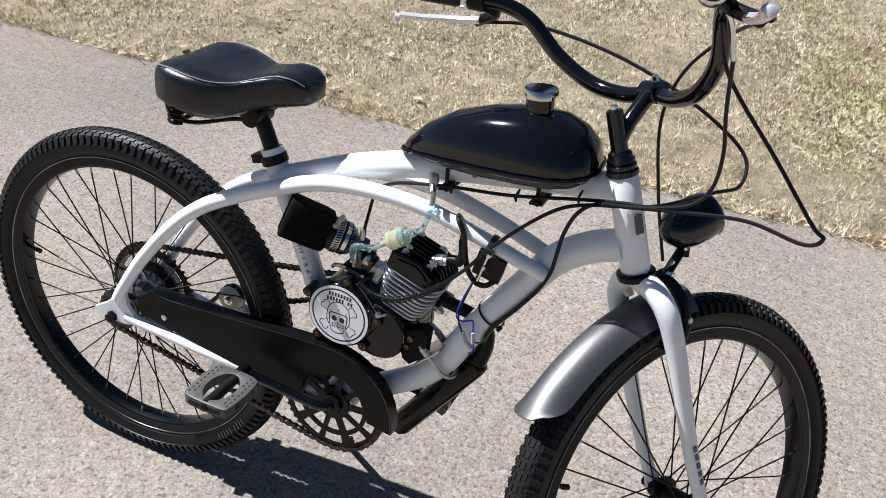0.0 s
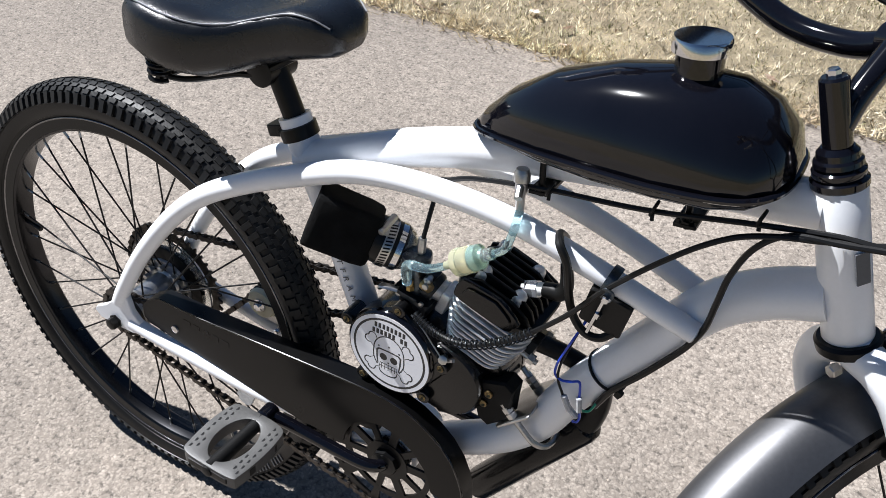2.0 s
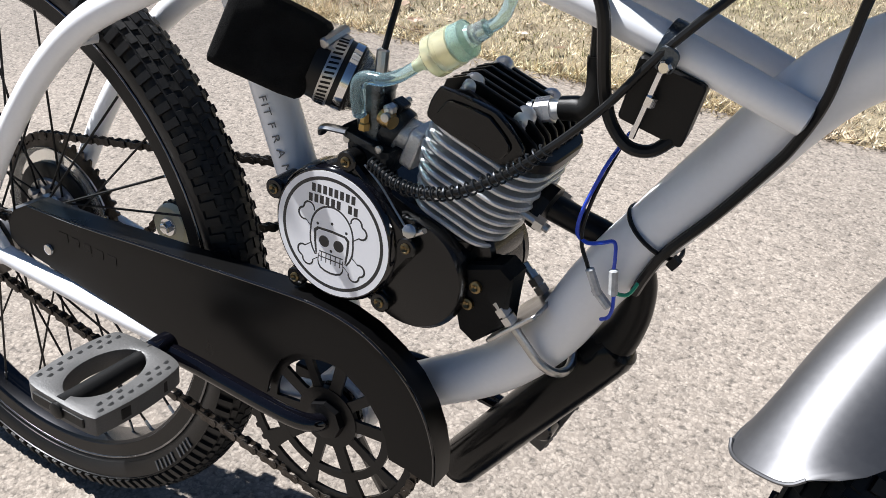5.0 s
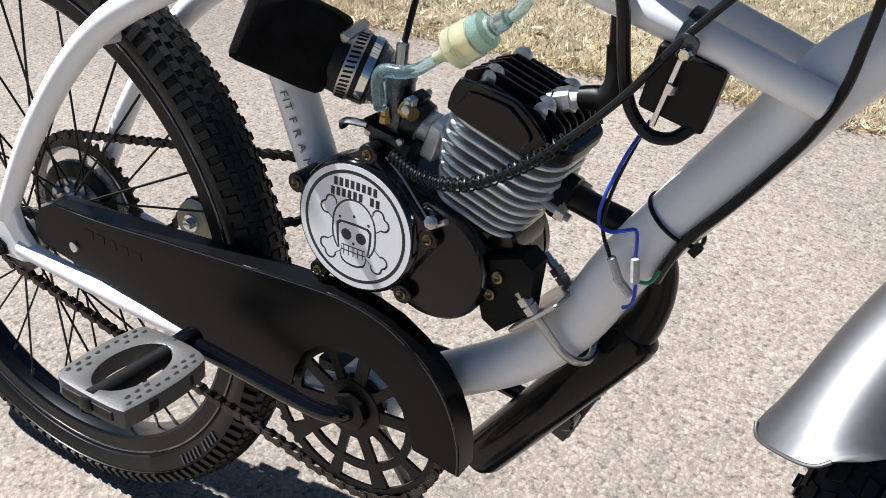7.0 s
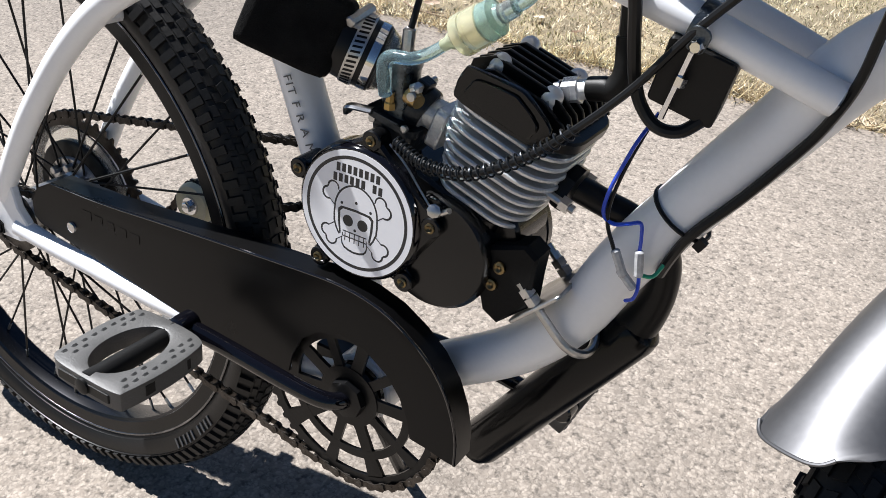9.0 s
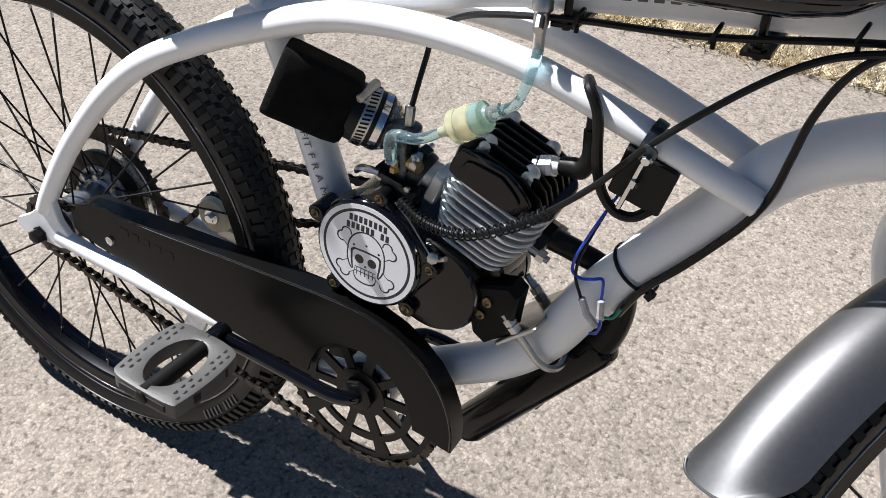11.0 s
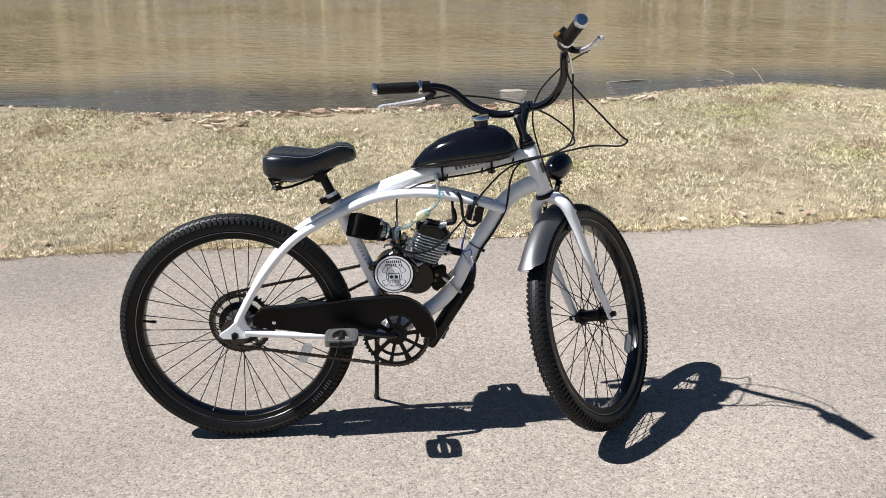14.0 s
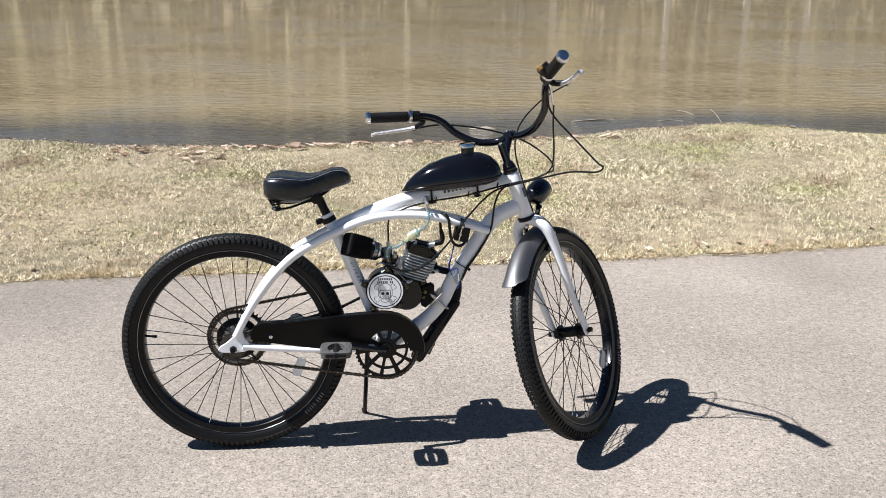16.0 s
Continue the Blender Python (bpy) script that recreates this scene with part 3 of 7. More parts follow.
# wheels -------------------------------------------------------------
def tyre_mesh(name):
    """A 26-inch balloon tyre: rounded carcass with side ribs, and rows of tread blocks as one joined relief."""
    bm = bmesh.new()
    prof = []
    for k in range(17):
        t = radians(-128 + 256 * k / 16)
        prof.append((0.0252 * math.sin(t), 0.3040 + 0.0260 * math.cos(t)))
    prof += [(0.0165, 0.283), (0.013, 0.279), (-0.013, 0.279), (-0.0165, 0.283)]
    lathe(bm, prof, 96, (0, 0, 0), (0, 1, 0), closed=True)

    def block(t0, t1, a0, a1, lift, skew=0.0, taper=0.0):
        v = []
        for r, top in ((0.0245, 0), (0.0258 + lift, 1)):
            c = taper * top * (a1 - a0)
            for a, t in ((a0 + c, t0), (a1 - c, t0), (a1 + skew - c, t1), (a0 + skew + c, t1)):
                q = 0.3042 + r * math.cos(t)
                v.append(bm.verts.new((q * math.cos(a), r * math.sin(t), q * math.sin(a))))
        for f in ((4, 5, 6, 7), (0, 1, 5, 4), (1, 2, 6, 5), (2, 3, 7, 6), (3, 0, 4, 7)):
            bm.faces.new([v[i] for i in f])
    n = 128
    step = 2 * math.pi / n
    for i in range(n):
        a = i * step
        for s in (-1, 1):
            block(s * radians(53), s * radians(82), a + step * 0.05, a + step * 0.64, 0.0036, 0.0, 0.10)
            block(s * radians(37), s * radians(49), a + step * 0.10, a + step * 0.82, 0.0016, step * 0.06, 0.08)
            block(s * radians(22), s * radians(34), a - step * 0.30, a + step * 0.38, 0.0014, step * 0.12, 0.08)
            block(s * radians(3), s * radians(18), a + step * 0.15, a + step * 0.86, 0.0012, -step * 0.12, 0.08)
    return mesh_of(bm, name, RUBBER, 30)


def rim_mesh(name):
    bm = bmesh.new()
    lathe(bm, [(-0.0165, 0.284), (-0.0174, 0.281), (-0.0172, 0.2665), (-0.0150, 0.2632), (-0.006, 0.2612), (0.006, 0.2612), (0.0150, 0.2632), (0.0172, 0.2665), (0.0174, 0.281), (0.0165, 0.284), (0, 0.2775)], 96, (0, 0, 0), (0, 1, 0), closed=True)
    return mesh_of(bm, name, RIM_BLACK, 25)


def track_mesh(name):
    bm = bmesh.new()
    for s in (-1, 1):
        lathe(bm, [(s * 0.0170, 0.2660), (s * 0.0179, 0.2668), (s * 0.0186, 0.2822), (s * 0.0170, 0.2836)], 96, (0, 0, 0), (0, 1, 0), closed=True)
    return mesh_of(bm, name, BLACK_SATIN, 25)


def sidewall_mesh(name):
    bm = bmesh.new()
    for s in (-1, 1):
        rows = []
        for k in range(9):
            t = radians(84 + 42 * k / 8)
            rows.append((s * (0.0256 * math.sin(t)), 0.3040 + 0.0264 * math.cos(t)))
        lathe(bm, rows + [(s * 0.015, 0.287), (s * 0.020, 0.302)], 96, (0, 0, 0), (0, 1, 0), closed=True)
        lathe(bm, [(s * 0.0245, 0.3055), (s * 0.0268, 0.3064), (s * 0.0268, 0.3072), (s * 0.0245, 0.3080)], 96, (0, 0, 0), (0, 1, 0), closed=True)
    return mesh_of(bm, name, SIDEWALL, 40)


def lip_mesh(name):
    """The two rolled edges that hold the tyre's beads."""
    bm = bmesh.new()
    for s in (-1, 1):
        lathe(bm, [(s * 0.0180 + 0.0017 * math.cos(k * math.pi / 4), 0.2832 + 0.0017 * math.sin(k * math.pi / 4)) for k in range(8)], 96, (0, 0, 0), (0, 1, 0), closed=True)
    return mesh_of(bm, name, RIM_LIP, 50)


TYRE, RIM, FLANK, SIDE_BAND = tyre_mesh("tyre"), rim_mesh("rim"), track_mesh("rim_flank"), sidewall_mesh("sidewall")
LIP = lip_mesh("rim_lip")
bm = bmesh.new()
tube(bm, [(0, 0, 0), (0, 0, 1)], 0.0013, 6)
SPOKE = mesh_of(bm, "spoke", SPOKE_BLACK, 40)
bm = bmesh.new()
rod(bm, (0, 0, -0.012), (0, 0, 0), 0.0019, 6)
NIPPLE = mesh_of(bm, "nipple", STEEL, 40)


def put_wheel(name, m, hub_r, flange_y, label, valve_angle):
    wheel = shared(name, RIM, bike, m, label)
    tyre = shared("tyre", TYRE, wheel, None, "black rubber tyre with blocky tread")
    shared("rim_flank", FLANK, wheel, None, "black rim flank")
    shared("rim_lip", LIP, wheel, None, "rolled edges of the rim, made paler for their sunlit line")
    shared("sidewall", SIDE_BAND, tyre, None, "smooth dark grey sidewall with a raised rib")
    for k in range(9):
        a = radians(-48 + 1.7 * k + (1.2 if k > 4 else 0))
        e, t = Vector((math.cos(a), 0, math.sin(a))), Vector((-math.sin(a), 0, math.cos(a)))
        bm = bmesh.new()
        box(bm, e * 0.2985 + Vector((0, -0.0258, 0)), (0.0058, 0.0015, 0.0004), e + Vector((0, -0.22, 0)), t)
        part("moulded_bar", bm, MARKING, tyre, "faint grey bar of moulded writing")
    for i in range(36):
        a = 2 * math.pi * i / 36
        s = -1 if i % 2 else 1
        lead = radians(52) * (1 if (i // 2) % 2 else -1)
        h = Vector((hub_r * math.cos(a + lead), s * flange_y, hub_r * math.sin(a + lead)))
        q = Vector((0.2618 * math.cos(a), s * 0.003, 0.2618 * math.sin(a)))
        d = q - h
        mm = Matrix.Translation(h) @ d.to_track_quat("Z", "Y").to_matrix().to_4x4()
        shared("spoke", SPOKE, wheel, mm @ Matrix.Diagonal((1, 1, d.length, 1)))
        shared("nipple", NIPPLE, wheel, Matrix.Translation(q) @ d.to_track_quat("Z", "Y").to_matrix().to_4x4())
    a = radians(valve_angle)
    bm = bmesh.new()
    e = Vector((math.cos(a), 0, math.sin(a)))
    rod(bm, e * 0.266, e * 0.243, 0.0034, 10)
    rod(bm, e * 0.245, e * 0.231, 0.0044, 10, 0.001)
    part("valve", bm, RUBBER_CABLE, wheel)
    return wheel


REAR_M = Matrix.Translation((0, 0, R_WHEEL))
rear_wheel = put_wheel("rear_wheel", REAR_M, 0.021, 0.030, "black rear wheel with thin black spokes", 174)
FRONT_M = STEERED @ Matrix.Translation(FRONT_HUB)
front_wheel = put_wheel("front_wheel", FRONT_M, 0.019, 0.030, "black front wheel with thin black spokes", 146)
bm = bmesh.new()
lathe(bm, [(-0.052, 0.006), (-0.05, 0.016), (-0.036, 0.017), (-0.034, 0.025), (-0.028, 0.025), (-0.026, 0.016), (0.026, 0.016), (0.028, 0.025), (0.034, 0.025), (0.036, 0.017), (0.05, 0.016), (0.052, 0.006)], 28)
part("hub", bm, BLACK_SATIN, front_wheel)
bm = bmesh.new()
rod(bm, (0, -0.075, 0), (0, 0.075, 0), 0.005, 10)
for s in (-1, 1):
    lathe(bm, [(s * 0.062, 0.010), (s * 0.064, 0.010), (s * 0.064, 0.0085), (s * 0.073, 0.0085), (s * 0.074, 0.006)], 6)
part("axle", bm, BLACK_SATIN, front_wheel)
bm = bmesh.new()
lathe(bm, [(-0.050, 0.006), (-0.048, 0.024), (-0.034, 0.025), (-0.033, 0.030), (-0.027, 0.030), (-0.024, 0.026), (0.024, 0.026), (0.027, 0.030), (0.033, 0.030), (0.034, 0.018), (0.052, 0.016), (0.054, 0.006)], 32)
part("hub", bm, STEEL, rear_wheel, "bare steel coaster-brake hub")
bm = bmesh.new()
rod(bm, (0, -0.080, 0), (0, 0.080, 0), 0.005, 10)
for s in (-1, 1):
    lathe(bm, [(s * 0.068, 0.011), (s * 0.070, 0.011), (s * 0.070, 0.009), (s * 0.079, 0.009), (s * 0.080, 0.007)], 6)
part("axle", bm, BLACK_SATIN, rear_wheel)

# tank ----------------------------------------------------------------
bm = bmesh.new()
along = [(0.502, 0.780, 0.004, 0.004), (0.514, 0.783, 0.018, 0.018), (0.540, 0.790, 0.037, 0.033), (0.582, 0.798, 0.057, 0.049), (0.635, 0.805, 0.070, 0.059), (0.690, 0.812, 0.076, 0.066),
         (0.735, 0.818, 0.070, 0.066), (0.762, 0.822, 0.056, 0.060), (0.780, 0.826, 0.036, 0.046), (0.788, 0.828, 0.012, 0.020)]
rings = []
for u, w0, hgt, half in along:
    ring = []
    for k in range(28):
        t = 2 * math.pi * k / 28
        c, s = math.cos(t), math.sin(t)
        x = half * abs(c) ** 0.88 * (1 if c > 0 else -1)
        z = hgt * abs(s) ** 0.95 if s > 0 else -min(0.024, 0.35 * hgt) * abs(s) ** 0.6
        ring.append((u - 0.10 * (z - 0), x, w0 + z))
    rings.append(ring)
loft(bm, rings)
tank = part("fuel_tank", bm, BLACK_GLOSS, bike, "glossy black teardrop fuel tank", smooth=60)

# saddle ---------------------------------------------------------------
SADDLE = [(0.104, 0.812, 0.786, 0.046), (0.108, 0.830, 0.772, 0.070), (0.122, 0.839, 0.762, 0.085), (0.147, 0.842, 0.757, 0.092), (0.180, 0.839, 0.754, 0.094), (0.212, 0.834, 0.756, 0.085),
          (0.240, 0.833, 0.765, 0.067), (0.268, 0.841, 0.778, 0.052), (0.300, 0.851, 0.789, 0.044), (0.326, 0.850, 0.797, 0.040), (0.343, 0.840, 0.802, 0.032), (0.351, 0.823, 0.808, 0.015)]



def saddle_point(u, top, bot, half, t, off=0.0):
    mid, hh = (top + bot) / 2, (top - bot) / 2
    c, s = math.cos(t), math.sin(t)
    y = (half + off) * abs(c) ** 0.56 * (1 if c > 0 else -1)
    z = mid + (hh + off) * abs(s) ** (0.50 if s > 0 else 0.66) * (1 if s > 0 else -1)
    if s > 0:
        z -= 0.010 * (1 - abs(c)) * min(1, half / 0.09)
    return (u, 0.010 + 1.06 * y, z)


bm = bmesh.new()
rings = [[saddle_point(*row, 2 * math.pi * j / 32) for j in range(32)] for row in SADDLE]
loft(bm, rings)
saddle = part("saddle", bm, LEATHER, bike, "black vinyl saddle with pale piping", smooth=60)


def sv(f, l, a):
    """A point of the steered front end: ahead, left and up along the steering axis, from the head tube's middle."""
    return STEERED @ Vector((f, l, a))


# fork, headset, fender ------------------------------------------------
bm = bmesh.new()
for s in (-1, 1):
    leg = [(0, 0.0, -0.074), (0.0, s * 0.012, -0.083), (0.001, s * 0.034, -0.096), (0.003, s * 0.050, -0.125), (0.006, s * 0.0545, -0.18), (0.008, s * 0.055, -0.28), (0.012, s * 0.055, -0.37), (0.018, s * 0.055, -0.43), (0.022, s * 0.055, -0.462)]
    tube(bm, spline(leg, 6), [0.017, 0.0175, 0.0165, 0.016, 0.0145, 0.0125, 0.011, 0.0105, 0.0105], 14)
    plate(bm, [(0.010, -0.448), (0.034, -0.448), (0.037, -0.47), (0.030, -0.484), (0.014, -0.484), (0.008, -0.47)], (0, s * 0.055, 0), (1, 0, 0), (0, 0, 1), 0.008, 0.001)
fork = part("fork", bm, WHITE, bike, "white curved-crown steel fork", STEERED)
for k in range(5):
    bm = bmesh.new()
    q = -0.338 - 0.0150 * k
    box(bm, (0.0125 - 0.11 * (q + 0.37), -0.0662 - 0.018 * (q + 0.37), q), (0.0050, 0.0034, 0.0004), (-0.12, 0, 1), (1, 0, 0.12))
    part("decal_bar", bm, DECAL, fork, "dark grey bar of a faded decal", STEERED)
bm = bmesh.new()
lathe(bm, [(-0.082, 0.021), (-0.080, 0.0265), (-0.072, 0.0275), (-0.069, 0.025)], 28, (0, 0, 0), (0, 0, 1))
part("lower_headset_cup", bm, BLACK_SATIN, fork, "", STEERED)
bm = bmesh.new()
lathe(bm, [(0.069, 0.0205), (0.071, 0.0222), (0.076, 0.0222), (0.078, 0.0192), (0.080, 0.0205), (0.084, 0.0205), (0.086, 0.0178), (0.088, 0.0190), (0.092, 0.0186), (0.094, 0.0165), (0.099, 0.0160), (0.103, 0.0125)], 32, (0, 0, 0), (0, 0, 1))
part("upper_headset_cup", bm, BLACK_GLOSS, bike_frame, "", STEERED)
bm = bmesh.new()
rod(bm, (-0.022, 0, -0.098), (-0.012, 0, -0.098), 0.006, 6, 0.001)
part("crown_bolt", bm, STEEL, fork, "", STEERED)

bm = bmesh.new()
rings = []
c = FRONT_HUB
for k in range(29):
    q = k / 28
    a = radians(80 + 52.0 * q)
    end = max(0.0, (q - 0.86) / 0.14)
    half = 0.0395 * (1 - 0.36 * end ** 2.6)
    outer, inner = [], []
    for j in range(17):
        t = -1 + 2 * j / 16
        drop_in = (0.030 - 0.026 * end ** 1.5) * abs(t) ** 2.4
        bow = end ** 1.5 * (0.003 * t * t + 0.008 * t ** 6)
        for r_add, lst in ((0.0, outer), (-0.0014, inner)):
            r = 0.350 + 0.010 * q * q - drop_in + r_add
            aa = a - bow * 2.2
            lst.append((c.x + r * math.cos(aa), 0.008 + t * half * (0.97 if r_add else 1), c.z + r * math.sin(aa)))
    rings.append(outer + inner[::-1])
loft(bm, rings)
lip = rings[-1][:17]
fender = part("front_fender", bm, SILVER, bike, "polished dark silver front fender", STEERED, smooth=50)

bm = bmesh.new()
tube(bm, spline(lip, 2), 0.0011, 8)
part("rolled_lip", bm, SILVER, fender, "rolled lip of the fender's end", STEERED)

# caliper brake
bm = bmesh.new()
for s in (-1, 1):
    tube(bm, spline([(0.028, 0, -0.092), (0.040, s * 0.022, -0.098), (0.043, s * 0.041, -0.128), (0.040, s * 0.042, -0.168), (0.032, s * 0.030, -0.186)], 5), [0.007, 0.0075, 0.007, 0.006, 0.006], 8, flat=0.8)
rod(bm, (0.012, 0, -0.092), (0.050, 0, -0.092), 0.006, 10)
caliper = part("front_brake_caliper", bm, BLACK_SATIN, bike, "black side-pull brake caliper", STEERED)
bm = bmesh.new()
for s in (-1, 1):
    bm = bmesh.new()
    box(bm, (0.032, s * 0.024, -0.188), (0.022, 0.005, 0.004), (1, 0, 0), (0, 0, 1), 0.001)
    part("brake_pad", bm, RUBBER_CABLE, caliper, "black rubber brake pad", STEERED)
    bm = bmesh.new()
    rod(bm, (0.041, s * 0.043, -0.15), (0.041, s * 0.053, -0.15), 0.005, 6, 0.001)
    part("caliper_bolt", bm, STEEL, caliper, "", STEERED)

# stem and handlebar
bm = bmesh.new()
rod(bm, (0.0, 0, 0.095), (0.0, 0, 0.158), 0.0113, 24, 0.002)
tube(bm, spline([(0.002, 0, 0.118), (0.022, 0, 0.136), (0.062, 0, 0.162)], 5), [0.0115, 0.011, 0.0112], 16)
rod(bm, (0.066, -0.015, 0.163), (0.066, 0.015, 0.163), 0.0150, 24, 0.002)
box(bm, (0.081, 0, 0.166), (0.007, 0.013, 0.005), (0.6, 0, 0.8), (0, 1, 0), 0.001)
stem = part("stem", bm, BLACK_GLOSS, bike, "glossy black quill stem", STEERED)
bm = bmesh.new()
rod(bm, (0, 0, 0.157), (0, 0, 0.164), 0.0055, 6, 0.001)
part("stem_bolt", bm, CHROME, stem, "", STEERED)
bm = bmesh.new()
rod(bm, (0.082, 0.008, 0.170), (0.082, 0.008, 0.182), 0.005, 6, 0.001)
part("stem_bolt", bm, CHROME, stem, "", STEERED)
bm = bmesh.new()
half = [(0.068, 0.0, 0.161), (0.060, 0.045, 0.158), (0.048, 0.100, 0.174), (0.035, 0.150, 0.216), (0.019, 0.178, 0.268), (-0.005, 0.205, 0.297), (-0.049, 0.236, 0.317), (-0.086, 0.278, 0.335), (-0.123, 0.317, 0.356)]
whole = [(x, -y, z) for x, y, z in half[::-1]] + half[1:]
tube(bm, spline(whole, 6), 0.0111, 16)
bar = part("handlebar", bm, BLACK_GLOSS, bike, "black swept-back cruiser handlebar", STEERED)
for s in (-1, 1):
    e0, e1 = Vector((-0.051, s * 0.237, 0.319)), Vector((-0.123, s * 0.318, 0.356))
    d = (e1 - e0).normalized()
    ln = (e1 - e0).length
    bm = bmesh.new()
    prof = [(0, 0.0135)]
    for k in range(18):
        q = ln * 0.05 + ln * 0.9 * k / 18
        prof += [(q, 0.0158), (q + ln * 0.03, 0.0158), (q + ln * 0.032, 0.0148), (q + ln * 0.048, 0.0148)]
    prof.append((ln, 0.015))
    lathe(bm, prof, 20, e0, d)
    grip = part("grip", bm, BLACK_MATTE, bar, "ribbed black grip with chrome end cap", STEERED)
    bm = bmesh.new()
    lathe(bm, [(ln - 0.001, 0.0165), (ln + 0.003, 0.0175), (ln + 0.008, 0.0172), (ln + 0.013, 0.013), (ln + 0.0155, 0.0)], 20, e0, d)
    part("grip_end_cap", bm, CHROME, bar, "polished chrome end cap", STEERED)
    bm = bmesh.new()
    lathe(bm, [(-0.012, 0.0165), (-0.010, 0.019), (-0.004, 0.019), (-0.002, 0.0165)], 20, e0, d)
    part("grip_collar", bm, CHROME, bar, "", STEERED)
    b0 = e0 - d * 0.024
    bm = bmesh.new()
    lathe(bm, [(-0.011, 0.0145), (-0.010, 0.0165), (0.010, 0.0165), (0.011, 0.0145)], 18, b0, d)
    tube(bm, spline([b0 + Vector((0.010, 0, -0.010)), b0 + Vector((0.026, s * 0.002, -0.026)), Vector((-0.030, s * 0.262, 0.276)) + Vector((0.012, 0, 0.0))], 4), [0.009, 0.0085, 0.008], 10)
    part("lever_clamp", bm, BLACK_SATIN, bar, "", STEERED)
    bm = bmesh.new()
    lev = [(-0.018, s * 0.250, 0.278), (-0.030, s * 0.270, 0.281), (-0.050, s * 0.295, 0.288), (-0.078, s * 0.322, 0.297), (-0.098, s * 0.342, 0.305)]
    tube(bm, spline(lev, 5), [0.0065, 0.006, 0.0055, 0.005, 0.0052], 10, flat=1.5)
    lathe(bm, [(0, 0.0), (0.003, 0.006), (0.009, 0.006), (0.012, 0.0)], 12, Vector(lev[-1]) - Vector((0, 0, 0.004)), Vector(lev[-1]) - Vector(lev[-2]))
    part("brake_lever", bm, LEVER, bar, "silver brake lever", STEERED)
e0, e1 = Vector((-0.051, -0.237, 0.319)), Vector((-0.123, -0.318, 0.356))
d = (e1 - e0).normalized()
bm = bmesh.new()
box(bm, e0 - d * 0.008 + Vector((-0.012, 0, 0.016)), (0.016, 0.013, 0.014), d, (0.7, -0.5, 0.3), 0.002)
part("throttle_housing", bm, BLACK_MATTE, bar, "black throttle housing", STEERED)
bm = bmesh.new()
box(bm, e0 - d * 0.004 + Vector((-0.030, 0.006, 0.024)), (0.007, 0.006, 0.006), d, (0.7, -0.5, 0.3), 0.001)
part("kill_button", bm, KILL_YELLOW, bar, "dull yellow kill button", STEERED)
bm = bmesh.new()
tube(bm, spline([(-0.030, -0.222, 0.298), (-0.008, -0.208, 0.292), (0.010, -0.198, 0.262), (0.016, -0.190, 0.225)], 6), 0.0034, 10)
part("throttle_cable_elbow", bm, CHROME, bar, "bent bright metal cable elbow", STEERED)

# headlamp
bm = bmesh.new()
lc, ld = Vector((0.092, -0.010, -0.032)), Vector((1, 0.0, 0.04)).normalized()
lathe(bm, [(-0.043, 0.0), (-0.042, 0.0085), (-0.035, 0.0185), (-0.022, 0.0285), (-0.004, 0.0335), (0.020, 0.0345), (0.034, 0.0336), (0.040, 0.0318), (0.040, 0.029)], 32, lc, ld)
lamp = part("headlamp", bm, BLACK_GLOSS, bike, "glossy black bullet headlamp", STEERED, smooth=60)
bm = bmesh.new()
lathe(bm, [(0.036, 0.031), (0.040, 0.0335), (0.046, 0.028), (0.049, 0.015), (0.050, 0.0)], 28, lc, ld)
part("lens", bm, LENS, lamp, "clear lamp lens", STEERED)
bm = bmesh.new()
rod(bm, lc + Vector((-0.010, 0, -0.046)), lc + Vector((-0.004, 0, -0.030)), 0.006, 10)
tube(bm, [(0.026, -0.006, -0.100), (0.046, -0.008, -0.092), (0.084, -0.010, -0.062)], 0.0055, 8, flat=1.6)
part("lamp_bracket", bm, BLACK_SATIN, lamp, "", STEERED)
bm = bmesh.new()
rod(bm, (0.046, -0.022, -0.092), (0.046, 0.006, -0.092), 0.0055, 6, 0.001)
rod(bm, (0.080, -0.018, -0.064), (0.080, -0.002, -0.064), 0.004, 6, 0.001)
part("bracket_bolt", bm, CHROME, lamp, "", STEERED)

# tank fittings
bm = bmesh.new()
seam = []
for u, w0, hgt, hf in along:
    seam.append((u, hf + 0.0025, w0 - 0.001))
loop = [(u, y, w) for u, y, w in seam] + [(u, -y, w) for u, y, w in seam[::-1]]
tube(bm, spline(loop, 4, closed=True), 0.0030, 8, closed=True)
part("tank_seam", bm, BLACK_GLOSS, tank, "rolled black seam")
cap_at, cap_up = Vector((0.692, 0, 0.880)), Vector((-0.10, 0, 1)).normalized()
bm = bmesh.new()
lathe(bm, [(-0.004, 0.0205), (0.0, 0.0195), (0.022, 0.0195), (0.024, 0.018)], 28, cap_at, cap_up)
part("filler_neck", bm, BLACK_GLOSS, tank)
bm = bmesh.new()
lathe(bm, [(0.022, 0.0200), (0.0235, 0.0238), (0.033, 0.0238), (0.0352, 0.0225), (0.0355, 0.0)], 36, cap_at, cap_up)
part("filler_cap", bm, CHROME, tank, "polished chrome filler cap")
